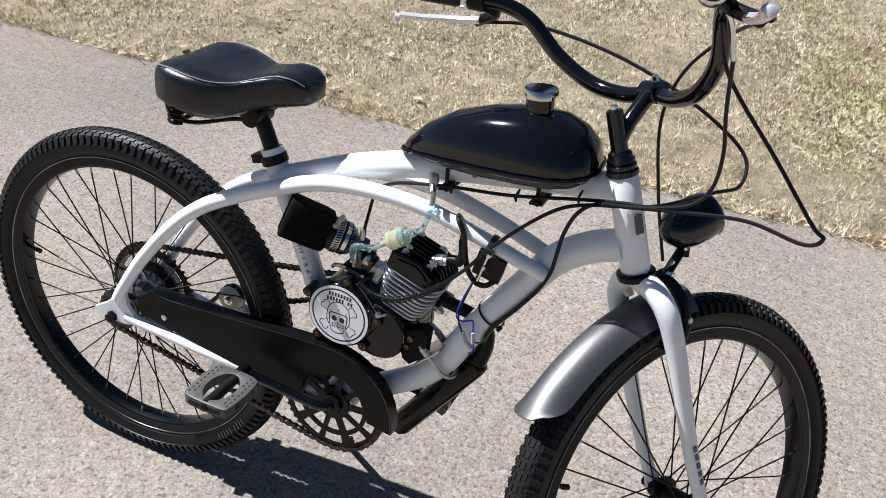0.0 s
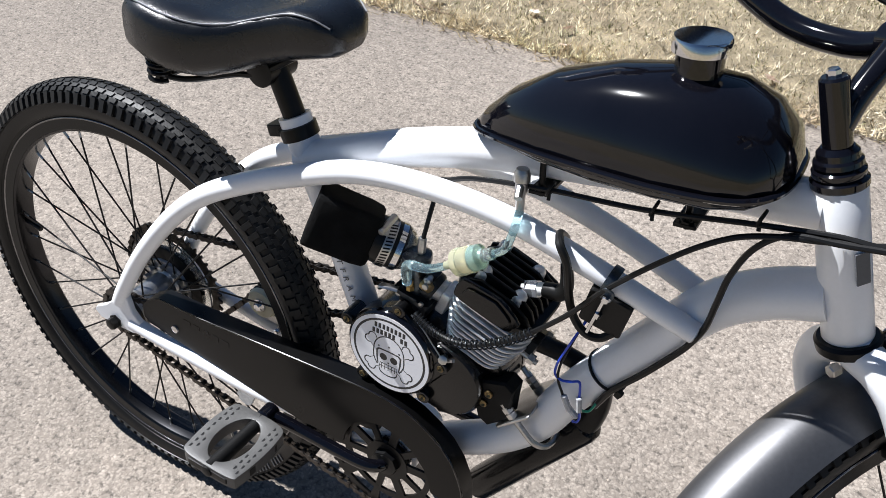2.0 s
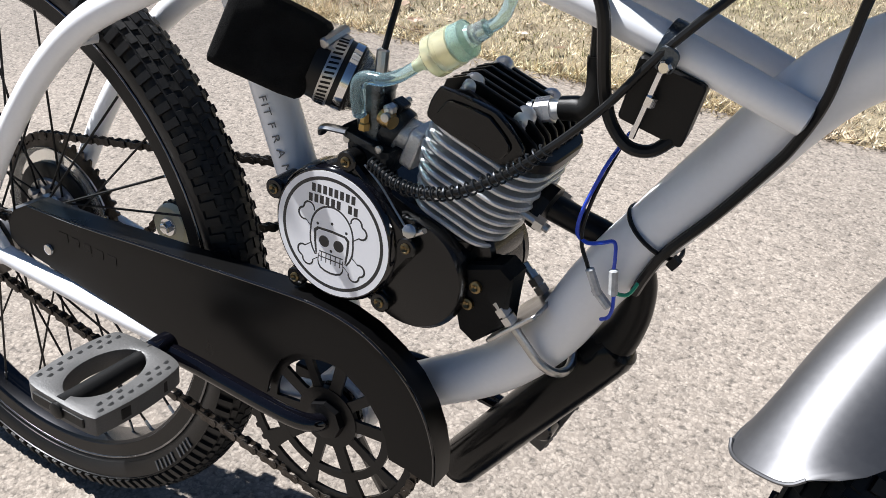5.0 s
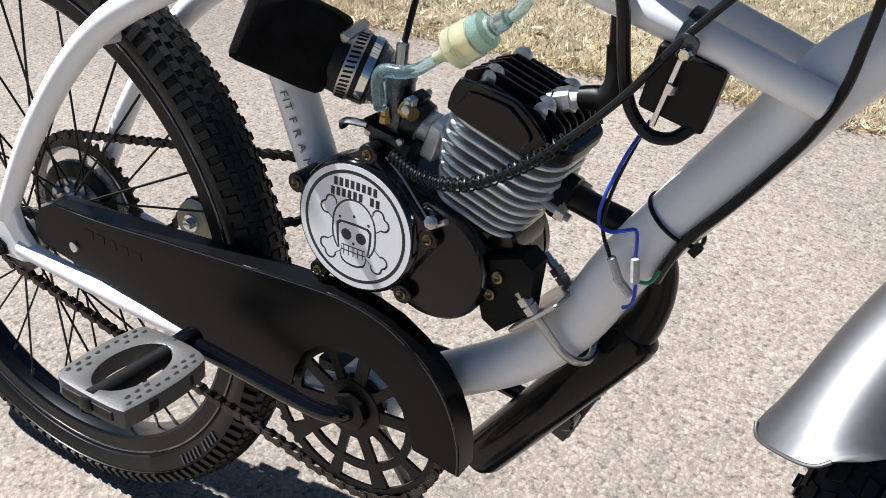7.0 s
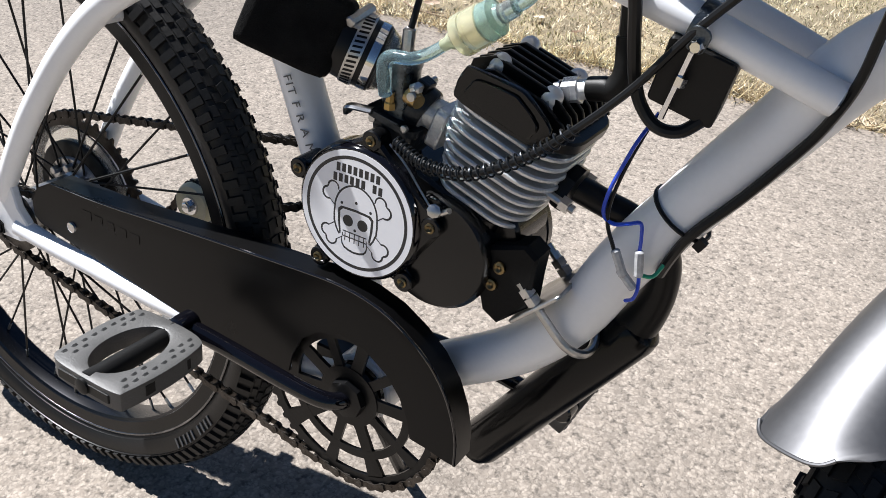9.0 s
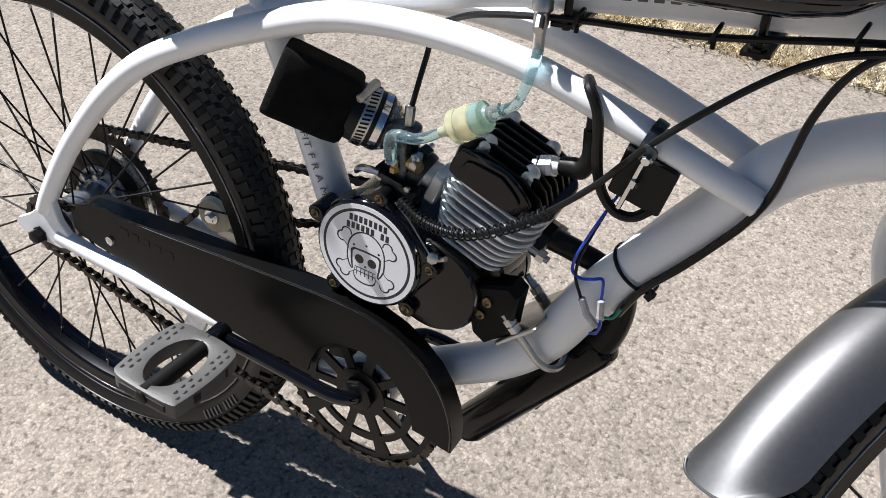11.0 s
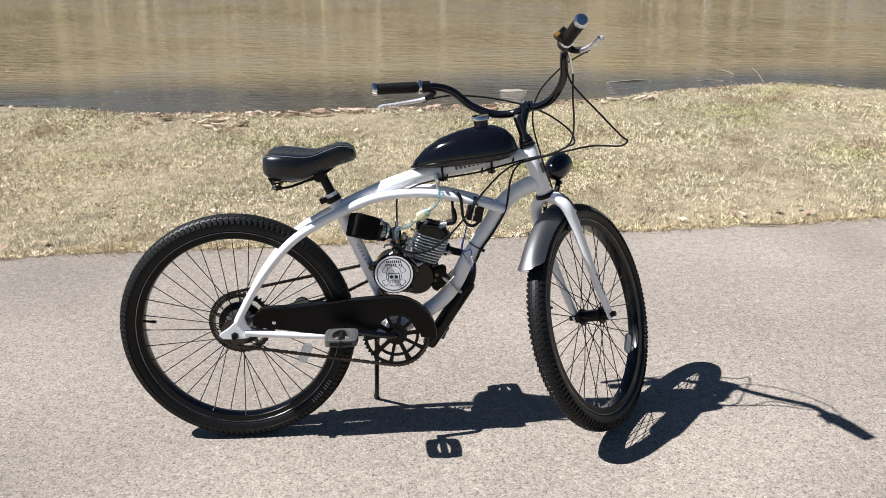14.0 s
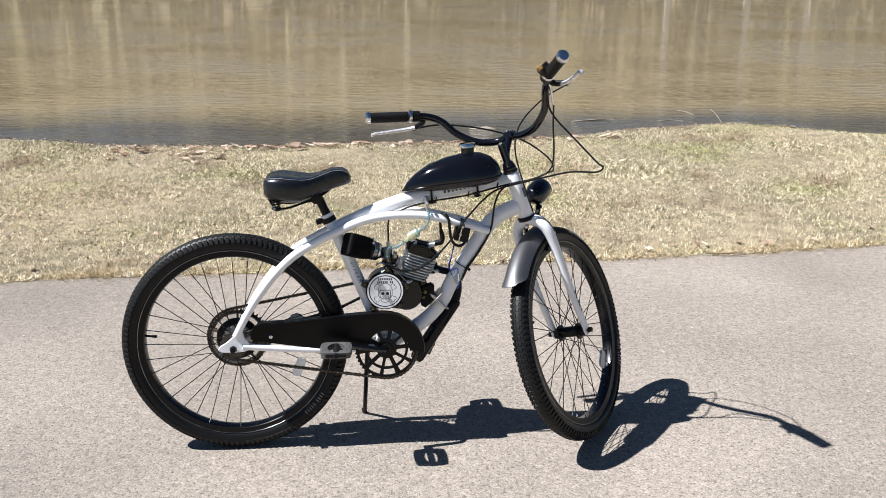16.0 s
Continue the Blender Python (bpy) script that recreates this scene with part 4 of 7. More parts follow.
for u, w in ((0.582, 0.772), (0.716, 0.790)):
    for s in (-1, 1):
        bm = bmesh.new()
        rod(bm, (u, s * 0.026, w + 0.014), (u + 0.003, s * 0.026, w - 0.030), 0.0032, 8)
        lathe(bm, [(0, 0.0062), (0.005, 0.0062)], 6, (u + 0.002, s * 0.026, w - 0.027), (0, 0, 1))
        part("tank_stud", bm, BLACK_SATIN, tank)
    bm = bmesh.new()
    box(bm, (u + 0.002, 0, w - 0.026), (0.010, 0.032, 0.0015), (1, 0, 0.13), (0, 1, 0))
    part("tank_strap", bm, BLACK_SATIN, tank)
bm = bmesh.new()
lathe(bm, [(0, 0.006), (0.006, 0.008), (0.012, 0.008), (0.014, 0.006), (0.022, 0.006), (0.026, 0.0045), (0.044, 0.0042)], 14, (0.566, -0.032, 0.766), (0.10, -0.1, -1))
rod(bm, (0.567, -0.034, 0.752), (0.572, -0.048, 0.744), 0.004, 10)
petcock = part("petcock", bm, STEEL, tank, "small metal fuel tap")

# saddle fittings
bm = bmesh.new()
for s in (-1, 1):
    seam = [saddle_point(*row, math.pi / 2 - s * radians(54), 0.0006) for row in SADDLE[1:11]]
    tube(bm, spline(seam, 5), 0.0010, 6)
part("piping", bm, STITCH, saddle, "thin pale grey piping")
for s in (-1, 1):
    bm = bmesh.new()
    tube(bm, spline([(0.120, s * 0.055, 0.770), (0.135, s * 0.058, 0.748), (0.165, s * 0.045, 0.740), (0.215, s * 0.022, 0.752), (0.250, s * 0.020, 0.762), (0.300, s * 0.014, 0.795)], 6), 0.0035, 8)
    part("saddle_rail", bm, BLACK_SATIN, saddle)
    bm = bmesh.new()
    helix = []
    for k in range(40):
        t = k / 39
        a = 2 * math.pi * 4 * t
        helix.append((0.140 + 0.011 * math.cos(a), s * 0.056 + 0.011 * math.sin(a), 0.770 - 0.032 * t))
    tube(bm, helix, 0.0026, 6)
    part("saddle_spring", bm, BLACK_SATIN, saddle, "black coil spring")
bm = bmesh.new()
rod(bm, (0.140, -0.060, 0.738), (0.140, 0.060, 0.738), 0.004, 8)
part("spring_bar", bm, BLACK_SATIN, saddle)
bm = bmesh.new()
lathe(bm, [(-0.024, 0.008), (-0.022, 0.017), (0.022, 0.017), (0.024, 0.008)], 20, (0.250, 0, 0.764), (0, 1, 0))
part("saddle_clamp", bm, BLACK_SATIN, saddle)
pd = Vector((0.258 - 0.292, 0, 0.765 - 0.690)).normalized()
bm = bmesh.new()
rod(bm, Vector((0.288, 0, 0.692)), Vector((0.250, 0, 0.776)), 0.0128, 18)
part("seatpost", bm, BLACK_SATIN, bike, "black seatpost")
bm = bmesh.new()
at0 = Vector((0.2835, 0, 0.6985))
lathe(bm, [(-0.009, 0.0185), (-0.008, 0.0215), (0.006, 0.0215), (0.007, 0.0185)], 24, at0, pd)
box(bm, at0 + Vector((-0.024, 0, -0.005)), (0.012, 0.011, 0.007), (0.95, 0, 0.3), (0, 1, 0), 0.001)
part("seat_clamp", bm, BLACK_SATIN, bike, "black seat-tube clamp")

# crankset -------------------------------------------------------------
BB = Vector((0.445, 0, 0.313))
bm = bmesh.new()
arm = [(0.300, -0.100, 0.350), (0.307, -0.096, 0.348), (0.35, -0.088, 0.337), (0.40, -0.080, 0.3245), (0.430, -0.073, 0.317), (0.443, -0.062, 0.3135), (0.445, -0.045, 0.313), (0.445, 0.045, 0.313), (0.447, 0.062, 0.3125), (0.460, 0.073, 0.309), (0.49, 0.080, 0.3015), (0.54, 0.088, 0.289), (0.583, 0.096, 0.278), (0.590, 0.100, 0.276)]
tube(bm, spline(arm, 4), 0.0080, 14)
rod(bm, (0.300, -0.088, 0.350), (0.300, -0.110, 0.350), 0.0115, 16, 0.002)
rod(bm, (0.590, 0.088, 0.276), (0.590, 0.110, 0.276), 0.0115, 16, 0.002)
crank = part("crank", bm, BLACK_GLOSS, bike, "black one-piece steel crank")
for y in (-1, 1):
    bm = bmesh.new()
    lathe(bm, [(y * 0.035, 0.020), (y * 0.0375, 0.0285), (y * 0.040, 0.0270), (y * 0.0425, 0.016), (y * 0.044, 0.012)], 32, BB)
    part("bottom_bracket_cup", bm, CHROME, bike, "bright steel bottom-bracket cup")


def ring_plate(bm, r0, r1, y, thick, seg=72):
    lathe(bm, [(y - thick / 2, r0), (y - thick / 2, r1), (y + thick / 2, r1), (y + thick / 2, r0)], seg, BB, (0, 1, 0), closed=True)


bm = bmesh.new()
CY = -0.049
ring_plate(bm, 0.010, 0.030, CY, 0.005, 36)
ring_plate(bm, 0.0820, 0.0905, CY, 0.0034)
ring_plate(bm, 0.0560, 0.0640, CY, 0.0036)
for k in range(10):
    a = radians(36 * k + 6)
    e = Vector((math.cos(a), 0, math.sin(a)))
    t = Vector((-math.sin(a), 0, math.cos(a)))
    o = BB + Vector((0, CY, 0))
    w0, w1 = (0.0046, 0.0042) if k % 2 else (0.0056, 0.0060)
    plate(bm, [(0.024, -w0 * 1.3), (0.034, -w0), (0.060, -w1), (0.083, -w1 * 1.5), (0.083, w1 * 1.5), (0.060, w1), (0.034, w0), (0.024, w0 * 1.3)], o, e, t, 0.0034)
for k in range(46):
    a = 2 * math.pi * k / 46
    e = Vector((math.cos(a), 0, math.sin(a)))
    t = Vector((-math.sin(a), 0, math.cos(a)))
    plate(bm, [(0.0895, -0.0042), (0.0945, -0.0018), (0.0945, 0.0018), (0.0895, 0.0042)], BB + Vector((0, CY, 0)), e, t, 0.0026)
part("chainring", bm, BLACK_SATIN, crank, "black pierced chainring")
bm = bmesh.new()
lathe(bm, [(CY - 0.010, 0.010), (CY - 0.009, 0.018), (CY - 0.003, 0.019), (CY, 0.015)], 8, BB)
part("lock_nut", bm, BLACK_SATIN, crank)


def make_pedal(center, flip, tip=0.0):
    """A resin platform pedal: frame round an oval opening, spindle core, raised studs and edge reflectors."""
    n = 40
    outer = []
    corners = [(-0.043, 0.041), (-0.048, 0.010), (-0.046, -0.030), (-0.040, -0.046), (-0.010, -0.050), (0.036, -0.049), (0.043, -0.040), (0.047, 0.0), (0.044, 0.036), (0.036, 0.046), (0.014, 0.050), (-0.018, 0.050), (-0.036, 0.048)]
    for p in spline([(x, y, 0) for x, y in corners], 5, closed=True):
        outer.append((p.x, p.y))
    inner = []
    for x, y in outer:
        a = math.atan2(y / 1.25, x)
        inner.append((0.0262 * math.cos(a), 0.0385 * math.sin(a) - 0.001))
    bm = bmesh.new()
    rings = []
    for z, k in ((0.0115, 0), (0.0125, 0.10), (0.0125, 0.88), (0.0115, 1), (-0.0115, 1), (-0.0125, 0.88), (-0.0125, 0.10), (-0.0115, 0)):
        rings.append([center + Vector(((ox + (ix - ox) * k) * 0.94, flip * (oy + (iy - oy) * k) * 0.96, z * 0.74)) for (ox, oy), (ix, iy) in zip(outer, inner)])
    rings.append(rings[0])
    loft(bm, rings, caps=False)
    bmesh.ops.remove_doubles(bm, verts=bm.verts, dist=1e-6)
    for row, (x, count, shift) in enumerate(((0.0385, 8, 0.0), (0.0310, 8, 0.005), (-0.0385, 8, 0.002), (-0.0310, 8, 0.007))):
        for k in range(count):
            y = -0.0385 + 0.0103 * k + shift
            if abs(x) < 0.035 and abs(y) < 0.012 or abs(y) > 0.043:
                continue
            p = center + Vector((x * 0.94, flip * y * 0.96, 0))
            for up in (1, -1):
                e = [p + Vector((dx, dy, up * 0.0090)) for dx, dy in ((-0.0016, 0.0032), (-0.0022, 0), (-0.0016, -0.0032), (0.0010, -0.0024), (0.0018, 0), (0.0010, 0.0024))]
                ridge = [p + Vector((-0.0006, dy, up * 0.0108)) for dy in (0.0016, -0.0016)]
                v = [bm.verts.new(q) for q in e + ridge]
                for f in ((0, 1, 6), (1, 7, 6), (1, 2, 7), (2, 3, 7), (3, 4, 7), (4, 6, 7), (4, 5, 6), (5, 0, 6)):
                    bm.faces.new([v[i] for i in f])
    turn = Matrix.Translation(center) @ pose(0, 0, 0, 0, -tip, 0) @ Matrix.Translation(-center)
    ob = part("pedal", bm, PEDAL_RUBBER, bike, "grey-black resin platform pedal", turn)
    bm = bmesh.new()
    lathe(bm, [(-0.047, 0.004), (-0.045, 0.0105), (-0.030, 0.0095), (0.030, 0.0085), (0.047, 0.0095), (0.062, 0.007)], 16, center, (0, flip, 0))
    part("spindle", bm, BLACK_MATTE, ob)
    # solid black block in place of the shade inside the hollow end
    bm = bmesh.new()
    box(bm, center + Vector((0, -flip * 0.0455, 0)), (0.029, 0.0042, 0.0035), (1, 0, 0), (0, 0, 1), 0.0008)
    lathe(bm, [(0.046, 0.0075), (0.0505, 0.0072), (0.0515, 0.005), (0.0515, 0.0)], 16, center, (0, -flip, 0))
    part("end_cap", bm, BLACK_MATTE, ob, "black block for the shaded hollow end, with round cap", turn)
    # rear edge: orange reflector; front edge: black strip for its shaded hollow
    for s in (-1, 1):
        bm = bmesh.new()
        box(bm, center + Vector((s * 0.0412, 0, 0)), (0.024, 0.0050, 0.0022), (0, 1, 0), (0, 0, 1), 0.0006)
        part("edge_reflector" if s < 0 else "shaded_edge", bm, ORANGE if s < 0 else BLACK_MATTE, ob, "orange edge reflector" if s < 0 else "black strip for the shaded hollow edge", turn)
    return ob


make_pedal(Vector((0.300, -0.158, 0.350)), 1)
make_pedal(Vector((0.592, 0.158, 0.270)), -1, 68.0)

# chain guard
top = [(0.050, 0.374), (0.062, 0.391), (0.084, 0.4035), (0.160, 0.406), (0.230, 0.412), (0.305, 0.418), (0.370, 0.4230), (0.412, 0.4258), (0.436, 0.4262), (0.460, 0.4235), (0.484, 0.4165), (0.507, 0.4035), (0.526, 0.3880), (0.541, 0.3680), (0.551, 0.346), (0.5565, 0.324), (0.5575, 0.301)]
low = [(0.548, 0.3015), (0.532, 0.305), (0.514, 0.307), (0.510, 0.325), (0.502, 0.342), (0.487, 0.360), (0.463, 0.3755), (0.438, 0.3795), (0.415, 0.372), (0.398, 0.357), (0.388, 0.336), (0.384, 0.316), (0.313, 0.315), (0.226, 0.326), (0.120, 0.342), (0.060, 0.351), (0.050, 0.358)]
bm = bmesh.new()
plate(bm, top + low, (0, -0.0575, 0), (1, 0, 0), (0, 0, 1), 0.0028)
for y0, y1, dz in ((-0.0585, -0.035, 0.0016),):
    rows = []
    for i, (u, w) in enumerate(top):
        a, b = top[max(0, i - 1)], top[min(len(top) - 1, i + 1)]
        nrm = Vector((-(b[1] - a[1]), b[0] - a[0])).normalized() * dz
        rows.append([(u, y0, w), (u, y1, w), (u + nrm.x, y1, w + nrm.y), (u + nrm.x, y0 - 0.0006, w + nrm.y)])
    loft(bm, rows)
guard = part("chain_guard", bm, GUARD_BLACK, bike, "satin black chain guard")
bm = bmesh.new()
tube(bm, spline([(u, -0.0590, w + 0.0006) for u, w in top[2:]], 3), 0.0013, 8)
part("rolled_edge", bm, BLACK_GLOSS, guard, "glossy rolled edge of the guard")
bm = bmesh.new()
lathe(bm, [(0, 0.006), (-0.002, 0.0055), (-0.003, 0.003), (-0.003, 0)], 14, (0.108, -0.059, 0.364))
part("guard_screw", bm, CHROME, guard, "bright screw")
bm = bmesh.new()
for k, w in enumerate((0.013, 0.011, 0.010, 0.010, 0.012)):
    box(bm, (0.132 + 0.0165 * k, -0.0590, 0.386 - 0.0006 * k), (w / 2, 0.0045, 0.0003), (1, 0, 0.02), (0, 0, 1))
part("embossed_bars", bm, GUARD_BLACK, guard, "embossed bars of a maker's mark")


# chains
def chain_mesh(bm, path, pitch=0.0127, half=0.004):
    """Lays plates and rollers along a closed path in a side plane."""
    pts = [Vector(p) for p in path]
    seg = [(pts[i], pts[(i + 1) % len(pts)]) for i in range(len(pts))]
    total = sum((b - a).length for a, b in seg)
    n = round(total / pitch)
    spots, k, run = [], 0, 0.0
    for i in range(n):
        s = total * i / n
        while run + (seg[k][1] - seg[k][0]).length < s:
            run += (seg[k][1] - seg[k][0]).length
            k += 1
        a, b = seg[k]
        spots.append(a + (b - a).normalized() * (s - run))
    for i in range(n):
        a, b = spots[i], spots[(i + 1) % n]
        d = (b - a).normalized()
        up = Vector((-d.z, 0, d.x))
        y = half if i % 2 else half * 0.62
        ln = (b - a).length
        shape = [(-0.0035, -0.0022), (-0.0015, -0.0042), (0.0018, -0.0038), (ln / 2, -0.0027), (ln - 0.0018, -0.0038), (ln + 0.0015, -0.0042), (ln + 0.0035, -0.0022),
                 (ln + 0.0035, 0.0022), (ln + 0.0015, 0.0042), (ln - 0.0018, 0.0038), (ln / 2, 0.0027), (0.0018, 0.0038), (-0.0015, 0.0042), (-0.0035, 0.0022)]
        for s in (-1, 1):
            plate(bm, shape, a + Vector((0, s * y, 0)), d, up, 0.0011)
        lathe(bm, [(-half - 0.0008, 0.002), (-half * 0.6, 0.0036), (half * 0.6, 0.0036), (half + 0.0008, 0.002)], 7, a)


def arc(center, r, a0, a1, n, y):
    return [(center[0] + r * math.cos(radians(a0 + (a1 - a0) * k / n)), y, center[1] + r * math.sin(radians(a0 + (a1 - a0) * k / n))) for k in range(n + 1)]


bm = bmesh.new()
ca, cb = (0.445, 0.313), (0.0, 0.333)
chain_mesh(bm, arc(ca, 0.0925, 86, -98, 24, CY) + arc(cb, 0.038, 262, 86, 14, CY))
part("pedal_chain", bm, CHAIN_METAL, bike, "oily roller chain of the pedals")
bm = bmesh.new()
chain_mesh(bm, arc((0.395, 0.478), 0.020, 98, -80, 8, 0.047) + [(0.30, 0.047, 0.411)] + [(0.20, 0.047, 0.383)] + arc((0.176, 0.376), 0.021, 70, 150, 5, 0.047) + [(0.14, 0.047, 0.360)] + [(0.085, 0.047, 0.300)] + arc(cb, 0.090, -50, -262, 24, 0.047))
part("drive_chain", bm, CHAIN_METAL, bike, "oily roller chain of the engine")
bm = bmesh.new()
lathe(bm, [(0.0445, 0.0745), (0.0445, 0.086), (0.0475, 0.086), (0.0475, 0.0745)], 44, (0, 0, 0), (0, 1, 0), closed=True)
for k in range(44):
    a = 2 * math.pi * k / 44
    e, t = Vector((math.cos(a), 0, math.sin(a))), Vector((-math.sin(a), 0, math.cos(a)))
    plate(bm, [(0.085, -0.0042), (0.0925, -0.0016), (0.0925, 0.0016), (0.085, 0.0042)], (0, 0.046, 0), e, t, 0.0028)
for k in range(5):
    a = 2 * math.pi * k / 5 + 0.3
    e, t = Vector((math.cos(a), 0, math.sin(a))), Vector((-math.sin(a), 0, math.cos(a)))
    plate(bm, [(0.040, -0.005), (0.078, -0.003), (0.078, 0.003), (0.040, 0.005)], (0, 0.046, 0), e, t, 0.0028)
part("drive_sprocket", bm, CHAIN_METAL, rear_wheel, "large rusty-brown drive sprocket")
bm = bmesh.new()
lathe(bm, [(0.0385, 0.050), (0.0400, 0.0775), (0.0385, 0.0800), (0.0360, 0.0800), (0.0365, 0.0775), (0.0370, 0.050)], 48, (0, 0, 0), (0, 1, 0), closed=True)
part("spoke_guard", bm, CLEAR_DISC, rear_wheel, "clear plastic disc behind the spokes")
bm = bmesh.new()
lathe(bm, [(0.0335, 0.018), (0.0330, 0.060), (0.0350, 0.0635), (0.0430, 0.0635), (0.0435, 0.018)], 36, (0, 0, 0), (0, 1, 0), closed=True)
part("sprocket_mount", bm, BLACK_SATIN, rear_wheel, "black rubber disc of the sprocket")
bm = bmesh.new()
lathe(bm, [(0.0295, 0.0200), (0.0290, 0.0440), (0.0325, 0.0455), (0.0340, 0.0440), (0.0340, 0.0200)], 40, (0, 0, 0), (0, 1, 0), closed=True)
part("clamp_ring", bm, STEEL, rear_wheel, "bright zinc clamp plate")
for k in range(9):
    a = 2 * math.pi * k / 9 + 0.2
    bm = bmesh.new()
    rod(bm, (0.035 * math.cos(a), 0.020, 0.035 * math.sin(a)), (0.035 * math.cos(a), 0.050, 0.035 * math.sin(a)), 0.0048, 6, 0.0008)
    part("sprocket_bolt", bm, STEEL, rear_wheel)
bm = bmesh.new()
lathe(bm, [(-0.051, 0.016), (-0.051, 0.036), (-0.047, 0.036), (-0.047, 0.016)], 18, (0, 0, 0), (0, 1, 0), closed=True)
part("rear_cog", bm, CHAIN_METAL, rear_wheel)
# chain tensioner on the far chainstay
bm = bmesh.new()
box(bm, (0.176, 0.066, 0.348), (0.012, 0.040, 0.002), (0.5, 0, 0.86), (0.86, 0, -0.5), 0.0006)
box(bm, (0.185, 0.060, 0.330), (0.022, 0.016, 0.006), (1, 0, 0), (0, 0, 1), 0.001)
tens = part("chain_tensioner", bm, STEEL, bike, "zinc chain tensioner bracket")
bm = bmesh.new()
lathe(bm, [(0.034, 0.008), (0.034, 0.021), (0.039, 0.0235), (0.041, 0.0235), (0.043, 0.019), (0.051, 0.019), (0.053, 0.0235), (0.057, 0.0225), (0.057, 0.008)], 28, (0.176, 0, 0.376))
part("roller", bm, CREAM, tens, "cream nylon roller")
bm = bmesh.new()
lathe(bm, [(0.0315, 0.0), (0.0315, 0.0095), (0.0345, 0.0105), (0.036, 0.0105)], 20, (0.176, 0, 0.376))
rod(bm, (0.176, 0.026, 0.376), (0.176, 0.070, 0.376), 0.0062, 6, 0.001)
part("tensioner_bolt", bm, CHROME, tens)
bm = bmesh.new()
rod(bm, (0.195, 0.040, 0.330), (0.195, 0.072, 0.330), 0.004, 6, 0.001)
part("tensioner_bolt", bm, CHROME, tens)

# kickstand
bm = bmesh.new()
tube(bm, spline([(0.392, 0.030, 0.290), (0.388, 0.040, 0.272), (0.383, 0.085, 0.180), (0.376, 0.165, 0.034), (0.374, 0.176, 0.021), (0.371, 0.190, 0.0235)], 4), [0.008, 0.0075, 0.007, 0.007, 0.007], 10)
box(bm, (0.390, 0.020, 0.298), (0.020, 0.022, 0.012), (1, 0, 0), (0, 1, 0), 0.002)
part("kickstand", bm, BLACK_SATIN, bike, "black kickstand swung down")

# ---- engine ----------------------------------------------------------


def hull2(c0, r0, c1, r1, n=20):
    """The outline round two circles."""
    pts = []
    for c, r in ((c0, r0), (c1, r1)):
        pts += [(c[0] + r * math.cos(2 * math.pi * k / 40), c[1] + r * math.sin(2 * math.pi * k / 40)) for k in range(40)]
    pts.sort()
    lo, up = [], []
    for out, seq in ((lo, pts), (up, pts[::-1])):
        for p in seq:
            while len(out) > 1 and (out[-1][0] - out[-2][0]) * (p[1] - out[-2][1]) - (out[-1][1] - out[-2][1]) * (p[0] - out[-2][0]) <= 0:
                out.pop()
            out.append(p)
    return lo[:-1] + up[:-1]


COVER, CASE = (0.4435, 0.4908), (0.507, 0.475)
bm = bmesh.new()
plate(bm, hull2(COVER, 0.054, CASE, 0.0485), (0, -0.004, 0), (1, 0, 0), (0, 0, 1), 0.060, 0.003)
plate(bm, hull2(CASE, 0.046, (0.548, 0.500), 0.021), (0, 0.004, 0), (1, 0, 0), (0, 0, 1), 0.052, 0.003)
lathe(bm, [(-0.042, 0.030), (-0.041, 0.045), (-0.036, 0.0485), (0.0, 0.0485)], 36, (CASE[0], 0, CASE[1]))
lathe(bm, [(0.0, 0.050), (0.030, 0.050), (0.032, 0.048), (0.034, 0.050), (0.042, 0.0495), (0.047, 0.043), (0.049, 0.0)], 44, (0.520, 0, 0.479))
engine = part("engine", bm, ENGINE_BLACK, bike, "small black two-stroke engine clamped in the frame")
bm = bmesh.new()
lathe(bm, [(-0.030, 0.0575), (-0.044, 0.0575), (-0.050, 0.0560), (-0.0525, 0.0535), (-0.0525, 0.0)], 56, (COVER[0], 0, COVER[1]))
cover = part("clutch_cover", bm, BLACK_GLOSS, engine, "glossy black round clutch cover")
bm = bmesh.new()
lathe(bm, [(-0.0525, 0.0525), (-0.0527, 0.0525), (-0.0527, 0.0)], 56, (COVER[0], 0, COVER[1]))
sticker = part("sticker", bm, STICKER_WHITE, engine, "round white sticker with black ring and emblem")
LUGS = [(0.383, 0.5105), (0.451, 0.553), (0.508, 0.500), (0.488, 0.445), (0.4055, 0.438)]


def rounded_hull(circles, n=40):
    """The convex outline round several circles."""
    pts = sorted({(round(u + r * math.cos(2 * math.pi * k / n), 6), round(w + r * math.sin(2 * math.pi * k / n), 6)) for u, w, r in circles for k in range(n)})
    out = []
    for run in (pts, pts[::-1]):
        chain = []
        for p in run:
            while len(chain) > 1 and (chain[-1][0] - chain[-2][0]) * (p[1] - chain[-2][1]) - (chain[-1][1] - chain[-2][1]) * (p[0] - chain[-2][0]) <= 1e-12:
                chain.pop()
            chain.append(p)
        out += chain[:-1]
    return out


